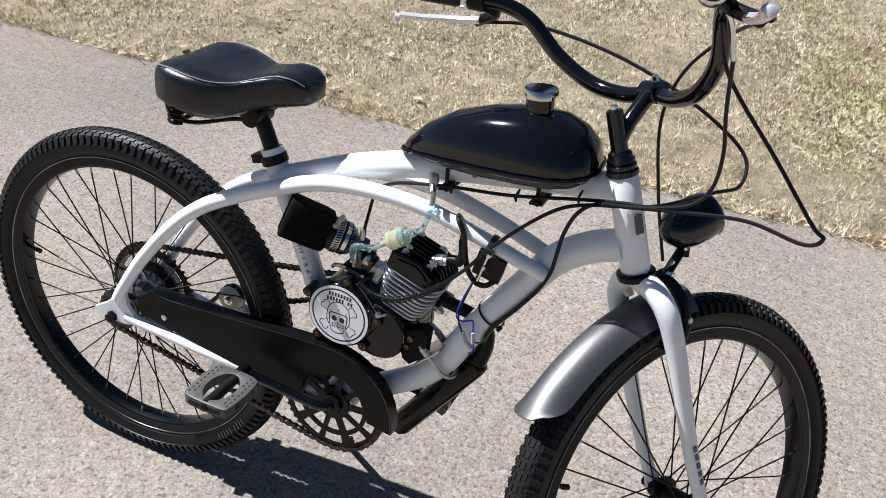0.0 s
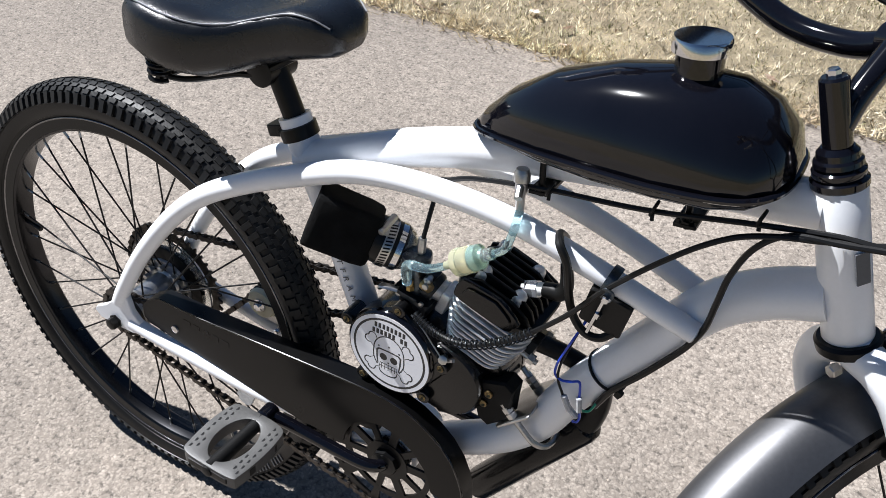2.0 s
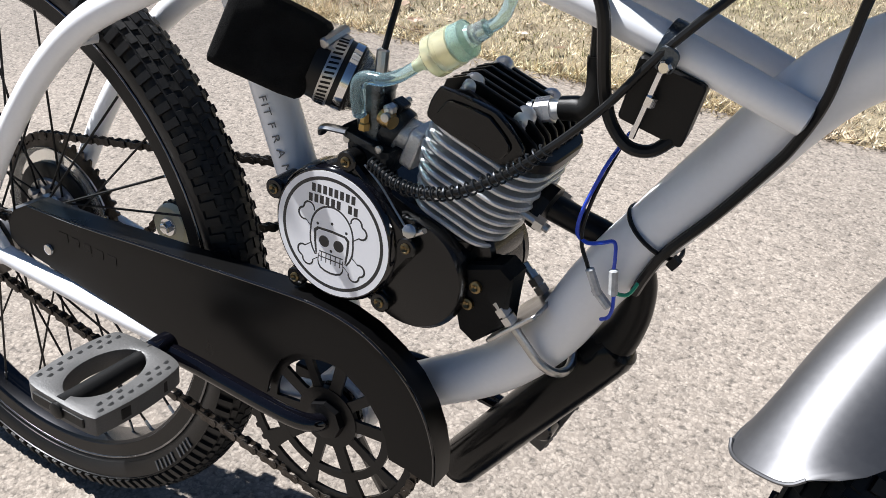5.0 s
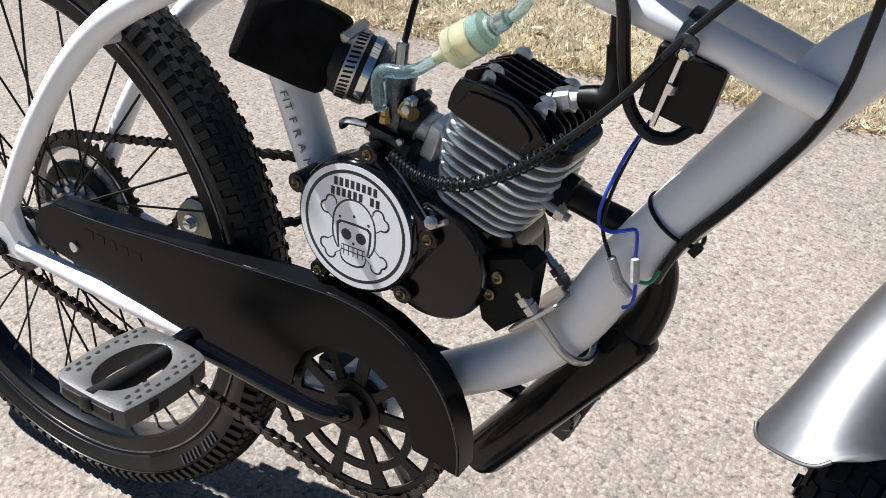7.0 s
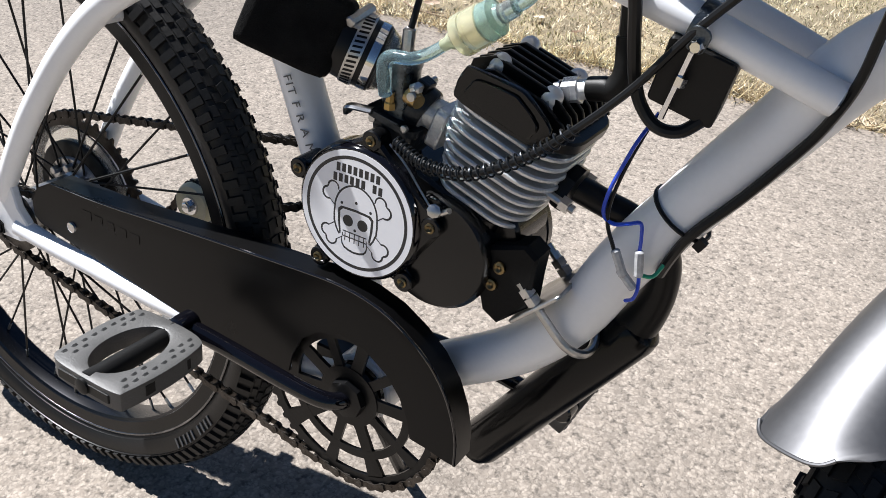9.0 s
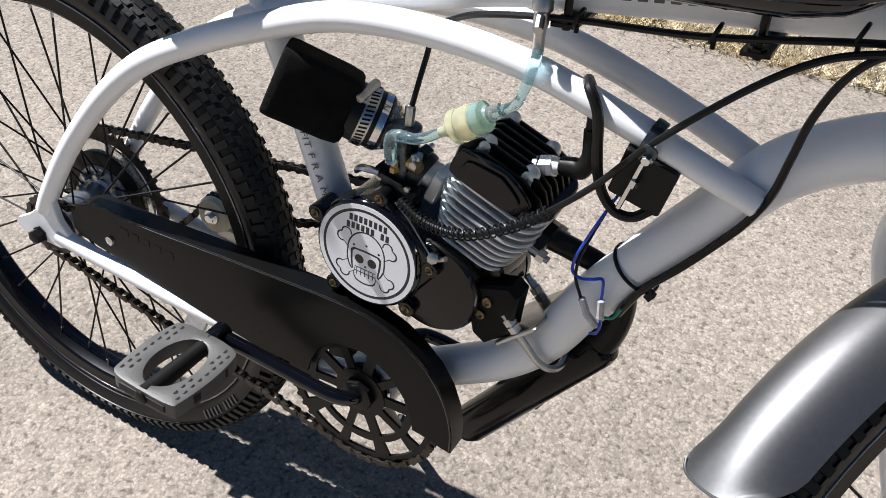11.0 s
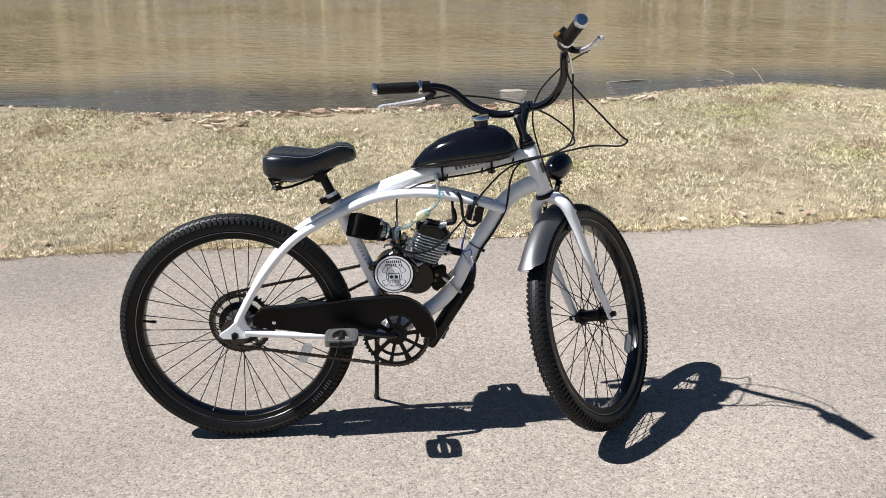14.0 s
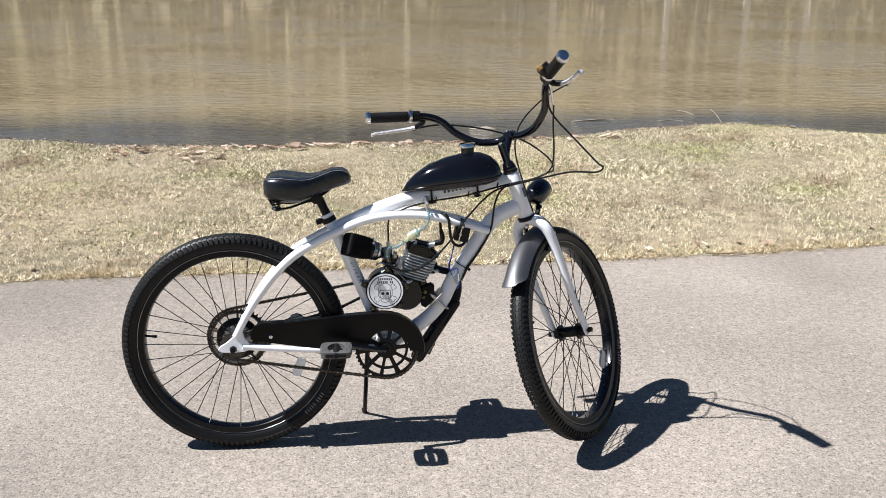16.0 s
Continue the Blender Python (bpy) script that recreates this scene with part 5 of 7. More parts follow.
bm = bmesh.new()
plate(bm, rounded_hull([(COVER[0], COVER[1], 0.0562), (LUGS[1][0], LUGS[1][1] - 0.004, 0.008), (LUGS[2][0] - 0.002, LUGS[2][1], 0.0095)]), (0, -0.0385, 0), (1, 0, 0), (0, 0, 1), 0.019, 0.0028)
part("side_cover", bm, ENGINE_BLACK, engine, "glossy black side cover of the clutch case")
for u, w in LUGS:
    bm = bmesh.new()
    rod(bm, (u, -0.020, w), (u, -0.049, w), 0.0085, 14, 0.001)
    d = Vector((COVER[0] - u, 0, COVER[1] - w)).normalized()
    box(bm, Vector((u, -0.034, w)) + d * 0.008, (0.009, 0.0085, 0.012), d, (-d.z, 0, d.x), 0.001)
    part("cover_lug", bm, ENGINE_BLACK, engine)
    bm = bmesh.new()
    lathe(bm, [(-0.0485, 0.0044), (-0.0500, 0.0042), (-0.0506, 0.0030), (-0.0490, 0.0013), (-0.0490, 0)], 12, (u, 0, w))
    part("cover_screw", bm, OLD_BRASS, engine, "dull brass-coloured screw")
bm = bmesh.new()
lathe(bm, [(0.0, 0.0035), (0.008, 0.0035), (0.0085, 0.0055), (0.013, 0.0055), (0.014, 0.003)], 8, (0.509, -0.040, 0.513), (0.2, -0.9, 0.3))
rod(bm, (0.512, -0.046, 0.512), (0.523, -0.049, 0.520), 0.0024, 8)
part("clutch_adjuster", bm, STEEL, engine, "small bright cable adjuster")
# a bright strand draws the highlight along the clutch cover's edge
bm = bmesh.new()
tube(bm, spline([(0.466, -0.046, 0.5545), (0.482, -0.047, 0.5425), (0.497, -0.048, 0.527), (0.511, -0.049, 0.513)], 6), 0.0009, 6)
part("cover_edge_glint", bm, STEEL, engine, "thin bright strand in place of the cover edge's highlight")
# emblem on the sticker: plain shapes only
SY = -0.05273


def flat_shape(bm, outline, y):
    bm.faces.new([bm.verts.new((COVER[0] + 0.94 * x, y, COVER[1] + 0.94 * z)) for x, z in outline])


def disc(cx, cz, r, n=24, sx=1.0, sz=1.0):
    return [(cx + r * sx * math.cos(2 * math.pi * k / n), cz + r * sz * math.sin(2 * math.pi * k / n)) for k in range(n)]


def turned(shape, deg):
    c, s = math.cos(radians(deg)), math.sin(radians(deg))
    return [(x * c - z * s, x * s + z * c) for x, z in shape]


TILT_S = 0.5
bm = bmesh.new()
n = 64
inner = [bm.verts.new((COVER[0] + 0.0450 * math.cos(2 * math.pi * k / n), SY, COVER[1] + 0.0450 * math.sin(2 * math.pi * k / n))) for k in range(n)]
outer = [bm.verts.new((COVER[0] + 0.0478 * math.cos(2 * math.pi * k / n), SY, COVER[1] + 0.0478 * math.sin(2 * math.pi * k / n))) for k in range(n)]
for k in range(n):
    bm.faces.new((inner[k], inner[(k + 1) % n], outer[(k + 1) % n], outer[k]))
for zz, word in ((0.0385, "xxxxxxxx"), (0.0292, "xxxxxx xx")):
    for k, ch in enumerate(word):
        if ch == " ":
            continue
        x = (k - (len(word) - 1) / 2) * 0.0056
        zc = zz - x * x * 2.0
        flat_shape(bm, turned([(x - 0.0019, zc - 0.0037), (x + 0.0019, zc - 0.0037), (x + 0.0019, zc + 0.0037), (x - 0.0019, zc + 0.0037)], -TILT_S), SY)


def bone(scale):
    """A capsule with two knobs at each end."""
    out = []
    r, l, k2 = 0.0062 * scale, 0.0335, 0.0042
    for cx, cz, a0, a1 in ((l, -k2, -150, 40), (l, k2, -40, 150), (-l, k2, 30, 220), (-l, -k2, 140, 330)):
        for k in range(9):
            t = radians(a0 + (a1 - a0) * k / 8)
            out.append((cx + r * math.cos(t), cz + r * math.sin(t)))
    return out


for deg in (38, 142):
    flat_shape(bm, [(x, z - 0.006) for x, z in turned(bone(1.0), deg - TILT_S)], SY)
dome = [(0.0222 * math.cos(radians(a)), 0.001 + 0.0250 * math.sin(radians(a))) for a in range(0, 181, 10)] + [(-0.0222, -0.012), (-0.0165, -0.0235), (-0.0125, -0.0205), (-0.0135, -0.028), (-0.0105, -0.0345), (0, -0.0370), (0.0105, -0.0345), (0.0135, -0.028), (0.0125, -0.0205), (0.0165, -0.0235), (0.0222, -0.012)]
dome = soft_outline(dome, 2)
flat_shape(bm, turned(dome, -TILT_S), SY - 0.000004)
part("emblem_black", bm, STICKER_BLACK, sticker, "black ring, bars and crossed shapes", smooth=None)
bm = bmesh.new()
for deg in (38, 142):
    flat_shape(bm, [(x * 0.992, z * 1.0 - 0.006) for x, z in turned(bone(0.74), deg - TILT_S)], SY - 0.000002)
flat_shape(bm, turned([(x * 0.925, z * 0.945 - 0.0002) for x, z in dome], -TILT_S), SY - 0.000008)
part("emblem_white", bm, STICKER_WHITE, sticker, "white inner shapes", smooth=None)
bm = bmesh.new()
visor = [(-0.0180, 0.0005), (-0.0160, -0.0205), (-0.0142, -0.0205), (-0.0156, -0.0010), (-0.0080, 0.0018), (0.0080, 0.0018), (0.0156, -0.0010), (0.0142, -0.0205), (0.0160, -0.0205), (0.0180, 0.0005), (0.0090, 0.0040), (-0.0090, 0.0040)]
visor = soft_outline(visor, 2)
flat_shape(bm, turned(visor, -TILT_S), SY - 0.000012)
for cx in (-0.0074, 0.0074):
    flat_shape(bm, turned(disc(cx, -0.0080, 0.0052), -TILT_S), SY - 0.000012)
for k in range(2):
    z = -0.0190 - 0.0048 * k
    flat_shape(bm, turned([(-0.0122, z), (0.0122, z), (0.0122, z + 0.0011), (-0.0122, z + 0.0011)], -TILT_S), SY - 0.000012)
for k in range(5):
    x = -0.0096 + 0.0048 * k
    flat_shape(bm, turned([(x - 0.0005, -0.0275), (x + 0.0005, -0.0275), (x + 0.0005, -0.0185), (x - 0.0005, -0.0185)], -TILT_S), SY - 0.000014)
for cx, cz in ((-0.0145, 0.0065), (0.0, 0.0105), (0.0145, 0.0065), (0.0, -0.0150)):
    flat_shape(bm, turned(disc(cx, cz, 0.0014, 10), -TILT_S), SY - 0.000012)
part("emblem_face", bm, STICKER_BLACK, sticker, "dark dots and bars", smooth=None)

# cylinder and head
CA, CF = Vector((0.31, 0, 0.951)).normalized(), Vector((0.951, 0, -0.31)).normalized()
C0 = Vector((0.5285, 0.002, 0.5145))
bm = bmesh.new()
lathe(bm, [(-0.034, 0.034), (0.0, 0.034), (0.002, 0.032)], 28, C0, CA)
part("crankcase_neck", bm, ENGINE_BLACK, engine, "black neck of the crankcase")
bm = bmesh.new()
lathe(bm, [(0.0, 0.031), (0.005, 0.030), (0.084, 0.030)], 28, C0, CA)
barrel = part("cylinder", bm, CARB, engine, "cast aluminium cylinder with cooling fins")
for k in range(9):
    s = 0.006 + 0.0088 * k
    grow = 0.034 + 0.010 * min(1, k / 5)
    bm = bmesh.new()
    shape = rounded_rect(grow + 0.004, grow, grow * 0.62, 6)
    plate(bm, shape, C0 + CA * s, CF, (0, 1, 0), 0.0040, 0.0012)
    part("fin", bm, ALU, barrel)
H0 = C0 + CA * 0.0845
bm = bmesh.new()
plate(bm, rounded_rect(0.050, 0.045, 0.026, 6), H0 + CA * 0.004, CF, (0, 1, 0), 0.010, 0.0015)
cyl_head = part("cylinder_head", bm, BLACK_SATIN, engine, "black finned cylinder head")
for k, y in enumerate((-0.036, -0.0270, -0.0175, -0.006, 0.006, 0.0175, 0.0285, 0.040)):
    top_h = (0.019, 0.024, 0.024, 0.024, 0.024, 0.024, 0.022, 0.014)[k]
    ln = 0.047 if 0 < k < 7 else 0.040
    oct_ = [(-ln, 0.002), (-ln, top_h * 0.55), (-ln + 0.014, top_h), (0.014, top_h), (0.034, top_h * 0.62), (0.041, top_h * 0.25), (0.042, 0.002)]
    bm = bmesh.new()
    plate(bm, oct_, H0 + Vector((0, y + 0.002, 0)) + CA * 0.005, CF, CA, 0.0040, 0.0007)
    part("head_fin", bm, BLACK_SATIN, cyl_head)
bm = bmesh.new()
plate(bm, soft_outline([(-0.035, -0.006), (-0.0435, 0.002), (-0.0420, 0.018), (-0.0365, 0.0215), (-0.004, 0.0270), (0.009, 0.0255), (0.031, 0.0150), (0.029, 0.006), (0.022, -0.004)]), H0 + Vector((0, -0.0435, 0)), CF, CA, 0.0055, 0.0012)
part("side_plate", bm, ENGINE_BLACK, cyl_head)
bm = bmesh.new()
plate(bm, soft_outline([(-0.031, 0.001), (-0.033, 0.011), (-0.0285, 0.0175), (-0.004, 0.0225), (0.004, 0.0218), (0.0215, 0.0135), (0.0215, 0.005), (0.014, -0.001)]), H0 + Vector((0, -0.0474, 0)), CF, CA, 0.0026, 0.0010)
part("side_panel", bm, ENGINE_BLACK, cyl_head)
for x, y in ((-0.029, -0.021), (0.0145, -0.021), (-0.032, 0.030), (0.012, 0.027)):
    bm = bmesh.new()
    base = H0 + CF * x + Vector((0, y, 0)) + CA * 0.005
    lathe(bm, [(-0.012, 0.0080), (0.004, 0.0080), (0.0045, 0.0094), (0.0140, 0.0094), (0.0155, 0.0084)], 6, base, CA)
    lathe(bm, [(0.0140, 0.0079), (0.0180, 0.0081), (0.0215, 0.0074), (0.0245, 0.0055), (0.0262, 0.0028), (0.0268, 0)], 22, base, CA)
    part("head_nut", bm, LEVER, engine, "domed bright nut")
# spark plug, cap and lead
sp0, spd = Vector((0.572, -0.001, 0.611)), Vector((0.93, 0.02, 0.34)).normalized()
bm = bmesh.new()
lathe(bm, [(0.0, 0.0085), (0.004, 0.0085)], 16, sp0, spd)
lathe(bm, [(0.006, 0.0098), (0.017, 0.0098)], 6, sp0, spd)
plug = part("spark_plug", bm, LEVER, engine, "spark plug with hex collar")
bm = bmesh.new()
lathe(bm, [(0.016, 0.0075), (0.026, 0.0068), (0.027, 0.005)], 16, sp0, spd)
part("plug_insulator", bm, WHITE_CERAMIC, plug, "white ceramic insulator")
b0 = sp0 + spd * 0.024
bm = bmesh.new()
bend = Vector((0.6115, -0.002, 0.6235))
tube(bm, spline([b0, b0 * 0.4 + bend * 0.6, bend, Vector((0.6165, -0.002, 0.636)), Vector((0.6125, -0.002, 0.660))], 5), [0.0085, 0.0088, 0.0088, 0.0075, 0.0060], 14)
part("plug_cap", bm, BLACK_MATTE, plug, "black rubber plug cap")
bm = bmesh.new()
tube(bm, spline([(0.6130, -0.002, 0.650), (0.610, -0.004, 0.686), (0.611, -0.030, 0.712), (0.620, -0.052, 0.716), (0.630, -0.054, 0.700), (0.634, -0.048, 0.668), (0.637, -0.042, 0.646), (0.644, -0.040, 0.630), (0.656, -0.040, 0.620), (0.670, -0.039, 0.6205), (0.681, -0.036, 0.630)], 6), 0.0042, 10)
part("ignition_lead", bm, RUBBER_CABLE, bike, "thick black ignition lead")

# intake, carburettor, air filter
bm = bmesh.new()
rod(bm, C0 + CA * 0.040 - CF * 0.028, Vector((0.474, -0.012, 0.574)), 0.0125, 16)
lathe(bm, [(0, 0.0155), (0.012, 0.0155)], 20, (0.478, -0.011, 0.572), (-0.9, 0, 0.3))
intake = part("intake_pipe", bm, ALU, engine, "short bright intake pipe")
FA = Vector((0.850, 0.415, -0.345)).normalized()
FS = Vector((-0.49, 0.846, -0.209))
FS = (FS - FA * FS.dot(FA)).normalized()
FB = FS.cross(FA) * -1
FC = Vector((0.3655, -0.0283, 0.6215))
THR = FC + FA * 0.048
bm = bmesh.new()
lathe(bm, [(0.016, 0.017), (0.020, 0.0215), (0.026, 0.0215), (0.029, 0.017), (0.034, 0.014)], 24, THR, FA)
cb = Vector((0.4535, -0.015, 0.585))
tube(bm, spline([THR + FA * 0.026, THR + FA * 0.034, cb], 4), [0.0165, 0.0145, 0.013], 18)
lathe(bm, [(-0.030, 0.011), (-0.028, 0.0145), (-0.010, 0.015), (0.010, 0.0145), (0.016, 0.0150), (0.019, 0.0165), (0.026, 0.0165), (0.029, 0.012), (0.030, 0.0)], 20, cb, (-0.10, 0, 1))
cb_top = cb + Vector((0.002, 0, 0.026))
carb = part("carburettor", bm, CARB, engine, "grey metal carburettor")
bm = bmesh.new()
bowl_x, bowl_y = Vector((0.97, 0, -0.24)), Vector((0, 1, 0))
bowl = cb + Vector((0.004, -0.002, -0.020))
for dz, k in ((0.0035, 1.0), (-0.0015, 1.0), (-0.002, 0.86), (-0.016, 0.80), (-0.021, 0.66)):
    ring = [bowl + bowl_x * (x * k) + bowl_y * (y * k) + Vector((0, 0, dz)) for x, y in rounded_rect(0.0225, 0.0205, 0.006, 4)]
    rings = [ring] if dz == 0.0035 else rings + [ring]
loft(bm, rings)
part("float_bowl", bm, DARK_ZINC, carb, "dark zinc float bowl")
joint = Vector((0.4715, -0.0125, 0.5755))
jd = Vector((0.87, 0.10, -0.47)).normalized()
bm = bmesh.new()
lathe(bm, [(-0.007, 0.0135), (-0.007, 0.0168), (-0.005, 0.0176), (0.004, 0.0176), (0.006, 0.0165), (0.006, 0.0135)], 24, joint, jd, closed=True)
box(bm, joint + Vector((0.003, -0.004, 0.019)), (0.005, 0.006, 0.005), jd, (0, 1, 0), 0.001)
joint_clamp = part("joint_clamp", bm, DARK_ZINC, carb, "dark clamp ring round the intake joint")
bm = bmesh.new()
rod(bm, joint + Vector((0.003, -0.022, 0.0195)), joint + Vector((0.003, 0.010, 0.0205)), 0.0026, 8, 0.0005)
lathe(bm, [(0.0, 0.0046), (0.006, 0.0046), (0.007, 0.003)], 6, joint + Vector((0.003, -0.014, 0.0198)), (0, -1, 0))
part("clamp_bolt", bm, STEEL, joint_clamp)
bm = bmesh.new()
plate(bm, rounded_rect(0.0165, 0.0145, 0.005, 4), Vector((0.490, -0.009, 0.5655)), CA, (0, 1, 0), 0.011, 0.0012)
part("intake_flange", bm, ALU, intake, "bright square intake flange")
bm = bmesh.new()
lathe(bm, [(0.0175, 0.0262), (0.0200, 0.0258), (0.0270, 0.0225), (0.0330, 0.0165), (0.0320, 0.0158), (0.0260, 0.0212), (0.0195, 0.0245), (0.0175, 0.0250)], 28, THR, FA, closed=True)
part("inlet_bell", bm, CLEAR_DISC, carb, "clear plastic inlet bell")
bm = bmesh.new()
lathe(bm, [(-0.010, 0.0046), (-0.005, 0.0046), (-0.004, 0.0036), (0.003, 0.0034)], 6, cb + Vector((0.001, -0.017, 0.0)), (0, 0, 1))
lathe(bm, [(0.0, 0.0070), (0.006, 0.0070), (0.007, 0.0058), (0.011, 0.0054)], 14, cb + Vector((0.016, -0.014, 0.004)), (0.9, -0.3, -0.2))
part("carburettor_jet", bm, BRASS, carb, "brass fittings")
for q, r in (((0.022, -0.020, 0.006), 0.0035), ((0.018, -0.020, -0.020), 0.003), ((-0.012, -0.018, -0.020), 0.003)):
    bm = bmesh.new()
    lathe(bm, [(0, r), (-0.003, r), (-0.004, 0)], 10, cb + Vector(q))
    part("carburettor_screw", bm, STEEL, carb)
bm = bmesh.new()
tube(bm, spline([cb + Vector((-0.012, -0.020, -0.014)), cb + Vector((-0.030, -0.024, -0.014)), cb + Vector((-0.034, -0.020, -0.020))], 4), 0.0025, 8, flat=2)
part("choke_lever", bm, STEEL, carb)
bm = bmesh.new()
rings = []
for s, k in ((-0.0380, 0.92), (-0.0365, 0.98), (-0.030, 1.0), (0.020, 0.98), (0.0325, 0.94), (0.0360, 0.86), (0.0375, 0.70)):
    ring = []
    for x, y in rounded_rect(0.0325 * k, 0.0265 * k, 0.007, 5):
        ring.append(FC + FA * s + FB * x + FS * y)
    rings.append(ring)
loft(bm, rings)
filt = part("air_filter", bm, FOAM, engine, "black foam air filter", smooth=50)
bm = bmesh.new()
lathe(bm, [(-0.014, 0.0265), (-0.004, 0.0272), (0.019, 0.0268), (0.022, 0.022)], 30, THR, FA)
part("filter_collar", bm, RUBBER_CABLE, filt, "black rubber collar")
bm = bmesh.new()
lathe(bm, [(-0.004, 0.0272), (-0.004, 0.0283), (0.0065, 0.0283), (0.0065, 0.0272)], 36, THR, FA, closed=True)
clamp = part("hose_clamp", bm, STEEL, filt, "slotted steel hose clamp")
bm = bmesh.new()
for k in range(44):
    a = 2 * math.pi * k / 44
    e = FB * math.cos(a) + FS * math.sin(a)
    t = FB * -math.sin(a) + FS * math.cos(a)
    box(bm, THR + FA * 0.0012 + e * 0.0282, (0.0038, 0.0009, 0.0004), FA + t * 0.25, t)
part("slotted_band", bm, BLACK_SATIN, filt)
bm = bmesh.new()
cl = THR + FB * 0.024 + Vector((0, -0.014, 0)) + FA * 0.0015
box(bm, cl, (0.012, 0.006, 0.005), (0, 0.85, 0.2), FA, 0.001)
rod(bm, cl + Vector((0, -0.015, 0.003)), cl + Vector((0, 0.014, 0.009)), 0.0045, 8, 0.001)
part("clamp_screw", bm, STEEL, filt)
bm = bmesh.new()
lathe(bm, [(0.0110, 0.0266), (0.0110, 0.0279), (0.0175, 0.0279), (0.0175, 0.0266)], 36, THR, FA, closed=True)
part("steel_band", bm, CHROME, filt, "bright steel band")

# engine mount on the down tube
TD, TN = Vector((0.70, 0, 0.714)).normalized(), Vector((-0.714, 0, 0.70)).normalized()
TC = Vector((0.6125, 0, 0.4385))
bm = bmesh.new()
plate(bm, [(-0.040, -0.026), (-0.006, -0.027), (0.010, -0.012), (0.026, 0.002), (0.024, 0.014), (-0.009, 0.030), (-0.030, 0.014), (-0.044, -0.012)], TC + TN * 0.055 + Vector((0, -0.020, 0)), TD, TN, 0.026, 0.003)
mount = part("engine_mount", bm, CAST_BLACK, engine, "black engine mount arm")
bm = bmesh.new()
plate(bm, rounded_rect(0.026, 0.036, 0.004, 3), TC + TN * 0.0255, TD, (0, 1, 0), 0.003, 0.0006)
part("mount_plate", bm, STEEL, mount, "zinc mounting plate")
bm = bmesh.new()
u_path = [TC + Vector((0, -0.030, 0)) + TN * 0.048]
for k in range(17):
    a = radians(180 + 180 * k / 16)
    u_path.append(TC + Vector((0, 1, 0)) * (0.0285 * math.cos(a)) + TN * (0.0285 * math.sin(a)))
u_path.append(TC + Vector((0, 0.030, 0)) + TN * 0.048)
tube(bm, u_path, 0.0036, 10)
part("u_bolt", bm, STEEL, mount, "zinc u-bolt round the down tube")
for y in (-0.0285, 0.0285):
    bm = bmesh.new()
    for s0 in (0.028, 0.036):
        lathe(bm, [(s0, 0.0062), (s0 + 0.0065, 0.0062)], 6, TC + Vector((0, y, 0)), TN)
    rod(bm, TC + Vector((0, y, 0)) + TN * 0.02, TC + Vector((0, y, 0)) + TN * 0.056, 0.0034, 10)
    part("u_bolt_nut", bm, STEEL, mount, "bright nut on a stud")
for u, w in ((0.557, 0.464), (0.562, 0.480)):
    bm = bmesh.new()
    lathe(bm, [(-0.033, 0.0052), (-0.0355, 0.0048), (-0.0362, 0.003), (-0.0345, 0.001), (-0.0345, 0)], 12, (u, 0, w))
    part("mount_screw", bm, OLD_BRASS, mount, "brass-coloured cross-head screw")

# exhaust
bm = bmesh.new()
e0 = C0 + CA * 0.047 + CF * 0.042
tube(bm, spline([e0, e0 + CF * 0.014 + Vector((0, 0.006, 0)), (0.616, 0.018, 0.532), (0.637, 0.021, 0.526), (0.655, 0.027, 0.515), (0.6645, 0.032, 0.498), (0.666, 0.034, 0.474), (0.661, 0.034, 0.450), (0.651, 0.033, 0.428)], 6), [0.0105, 0.0105, 0.0105, 0.0105, 0.0108, 0.0115, 0.0130, 0.0155, 0.019], 16)
pipe = part("exhaust_pipe", bm, BLACK_SATIN, engine, "black exhaust pipe")
bm = bmesh.new()
lathe(bm, [(0, 0.018), (0.003, 0.019), (0.010, 0.019), (0.011, 0.014)], 8, e0 + CF * 0.004, CF)
part("exhaust_flange", bm, BLACK_SATIN, engine, "black exhaust flange with studs")
bm = bmesh.new()
box(bm, e0 - CF * 0.012 + Vector((0, 0.001, 0)), (0.016, 0.020, 0.013), CF, (0, 1, 0), 0.003)
part("exhaust_port", bm, ALU, barrel, "cast exhaust port")
for s in (-1, 1):
    bm = bmesh.new()
    q = e0 + CA * (s * 0.003) + Vector((0, s * 0.019, 0))
    rod(bm, q, q + CF * 0.024, 0.0032, 8)
    lathe(bm, [(0.013, 0.0062), (0.020, 0.0062)], 6, q, CF)
    part("flange_nut", bm, STEEL, engine)
bm = bmesh.new()
m0, m1 = Vector((0.658, 0.034, 0.434)), Vector((0.536, 0.028, 0.250))
md = (m1 - m0).normalized()
ml = (m1 - m0).length
lathe(bm, [(-0.006, 0.0), (-0.005, 0.013), (0.0, 0.0195), (0.008, 0.0215), (ml - 0.010, 0.0215), (ml - 0.005, 0.0200), (ml - 0.005, 0.0185), (ml, 0.0180), (ml, 0.0)], 32, m0, md)
part("muffler", bm, MUFFLER_BLACK, engine, "glossy black muffler can")

# fuel filter and hoses
f0, f1 = Vector((0.503, -0.046, 0.637)), Vector((0.552, -0.046, 0.673))
fd = (f1 - f0).normalized()
fl = (f1 - f0).length
bm = bmesh.new()
lathe(bm, [(0.0, 0.0044), (0.007, 0.0046), (0.0075, 0.0062), (0.0125, 0.0064), (0.013, 0.0085), (0.0150, 0.0132), (0.0165, 0.0146), (0.0235, 0.0146), (0.0240, 0.0138), (0.0270, 0.0138), (0.0275, 0.0142), (0.0370, 0.0140), (0.038, 0.0128)], 24, f0, fd)
fuel_filter = part("fuel_filter", bm, FILTER_BODY, bike, "pale yellow inline fuel filter")
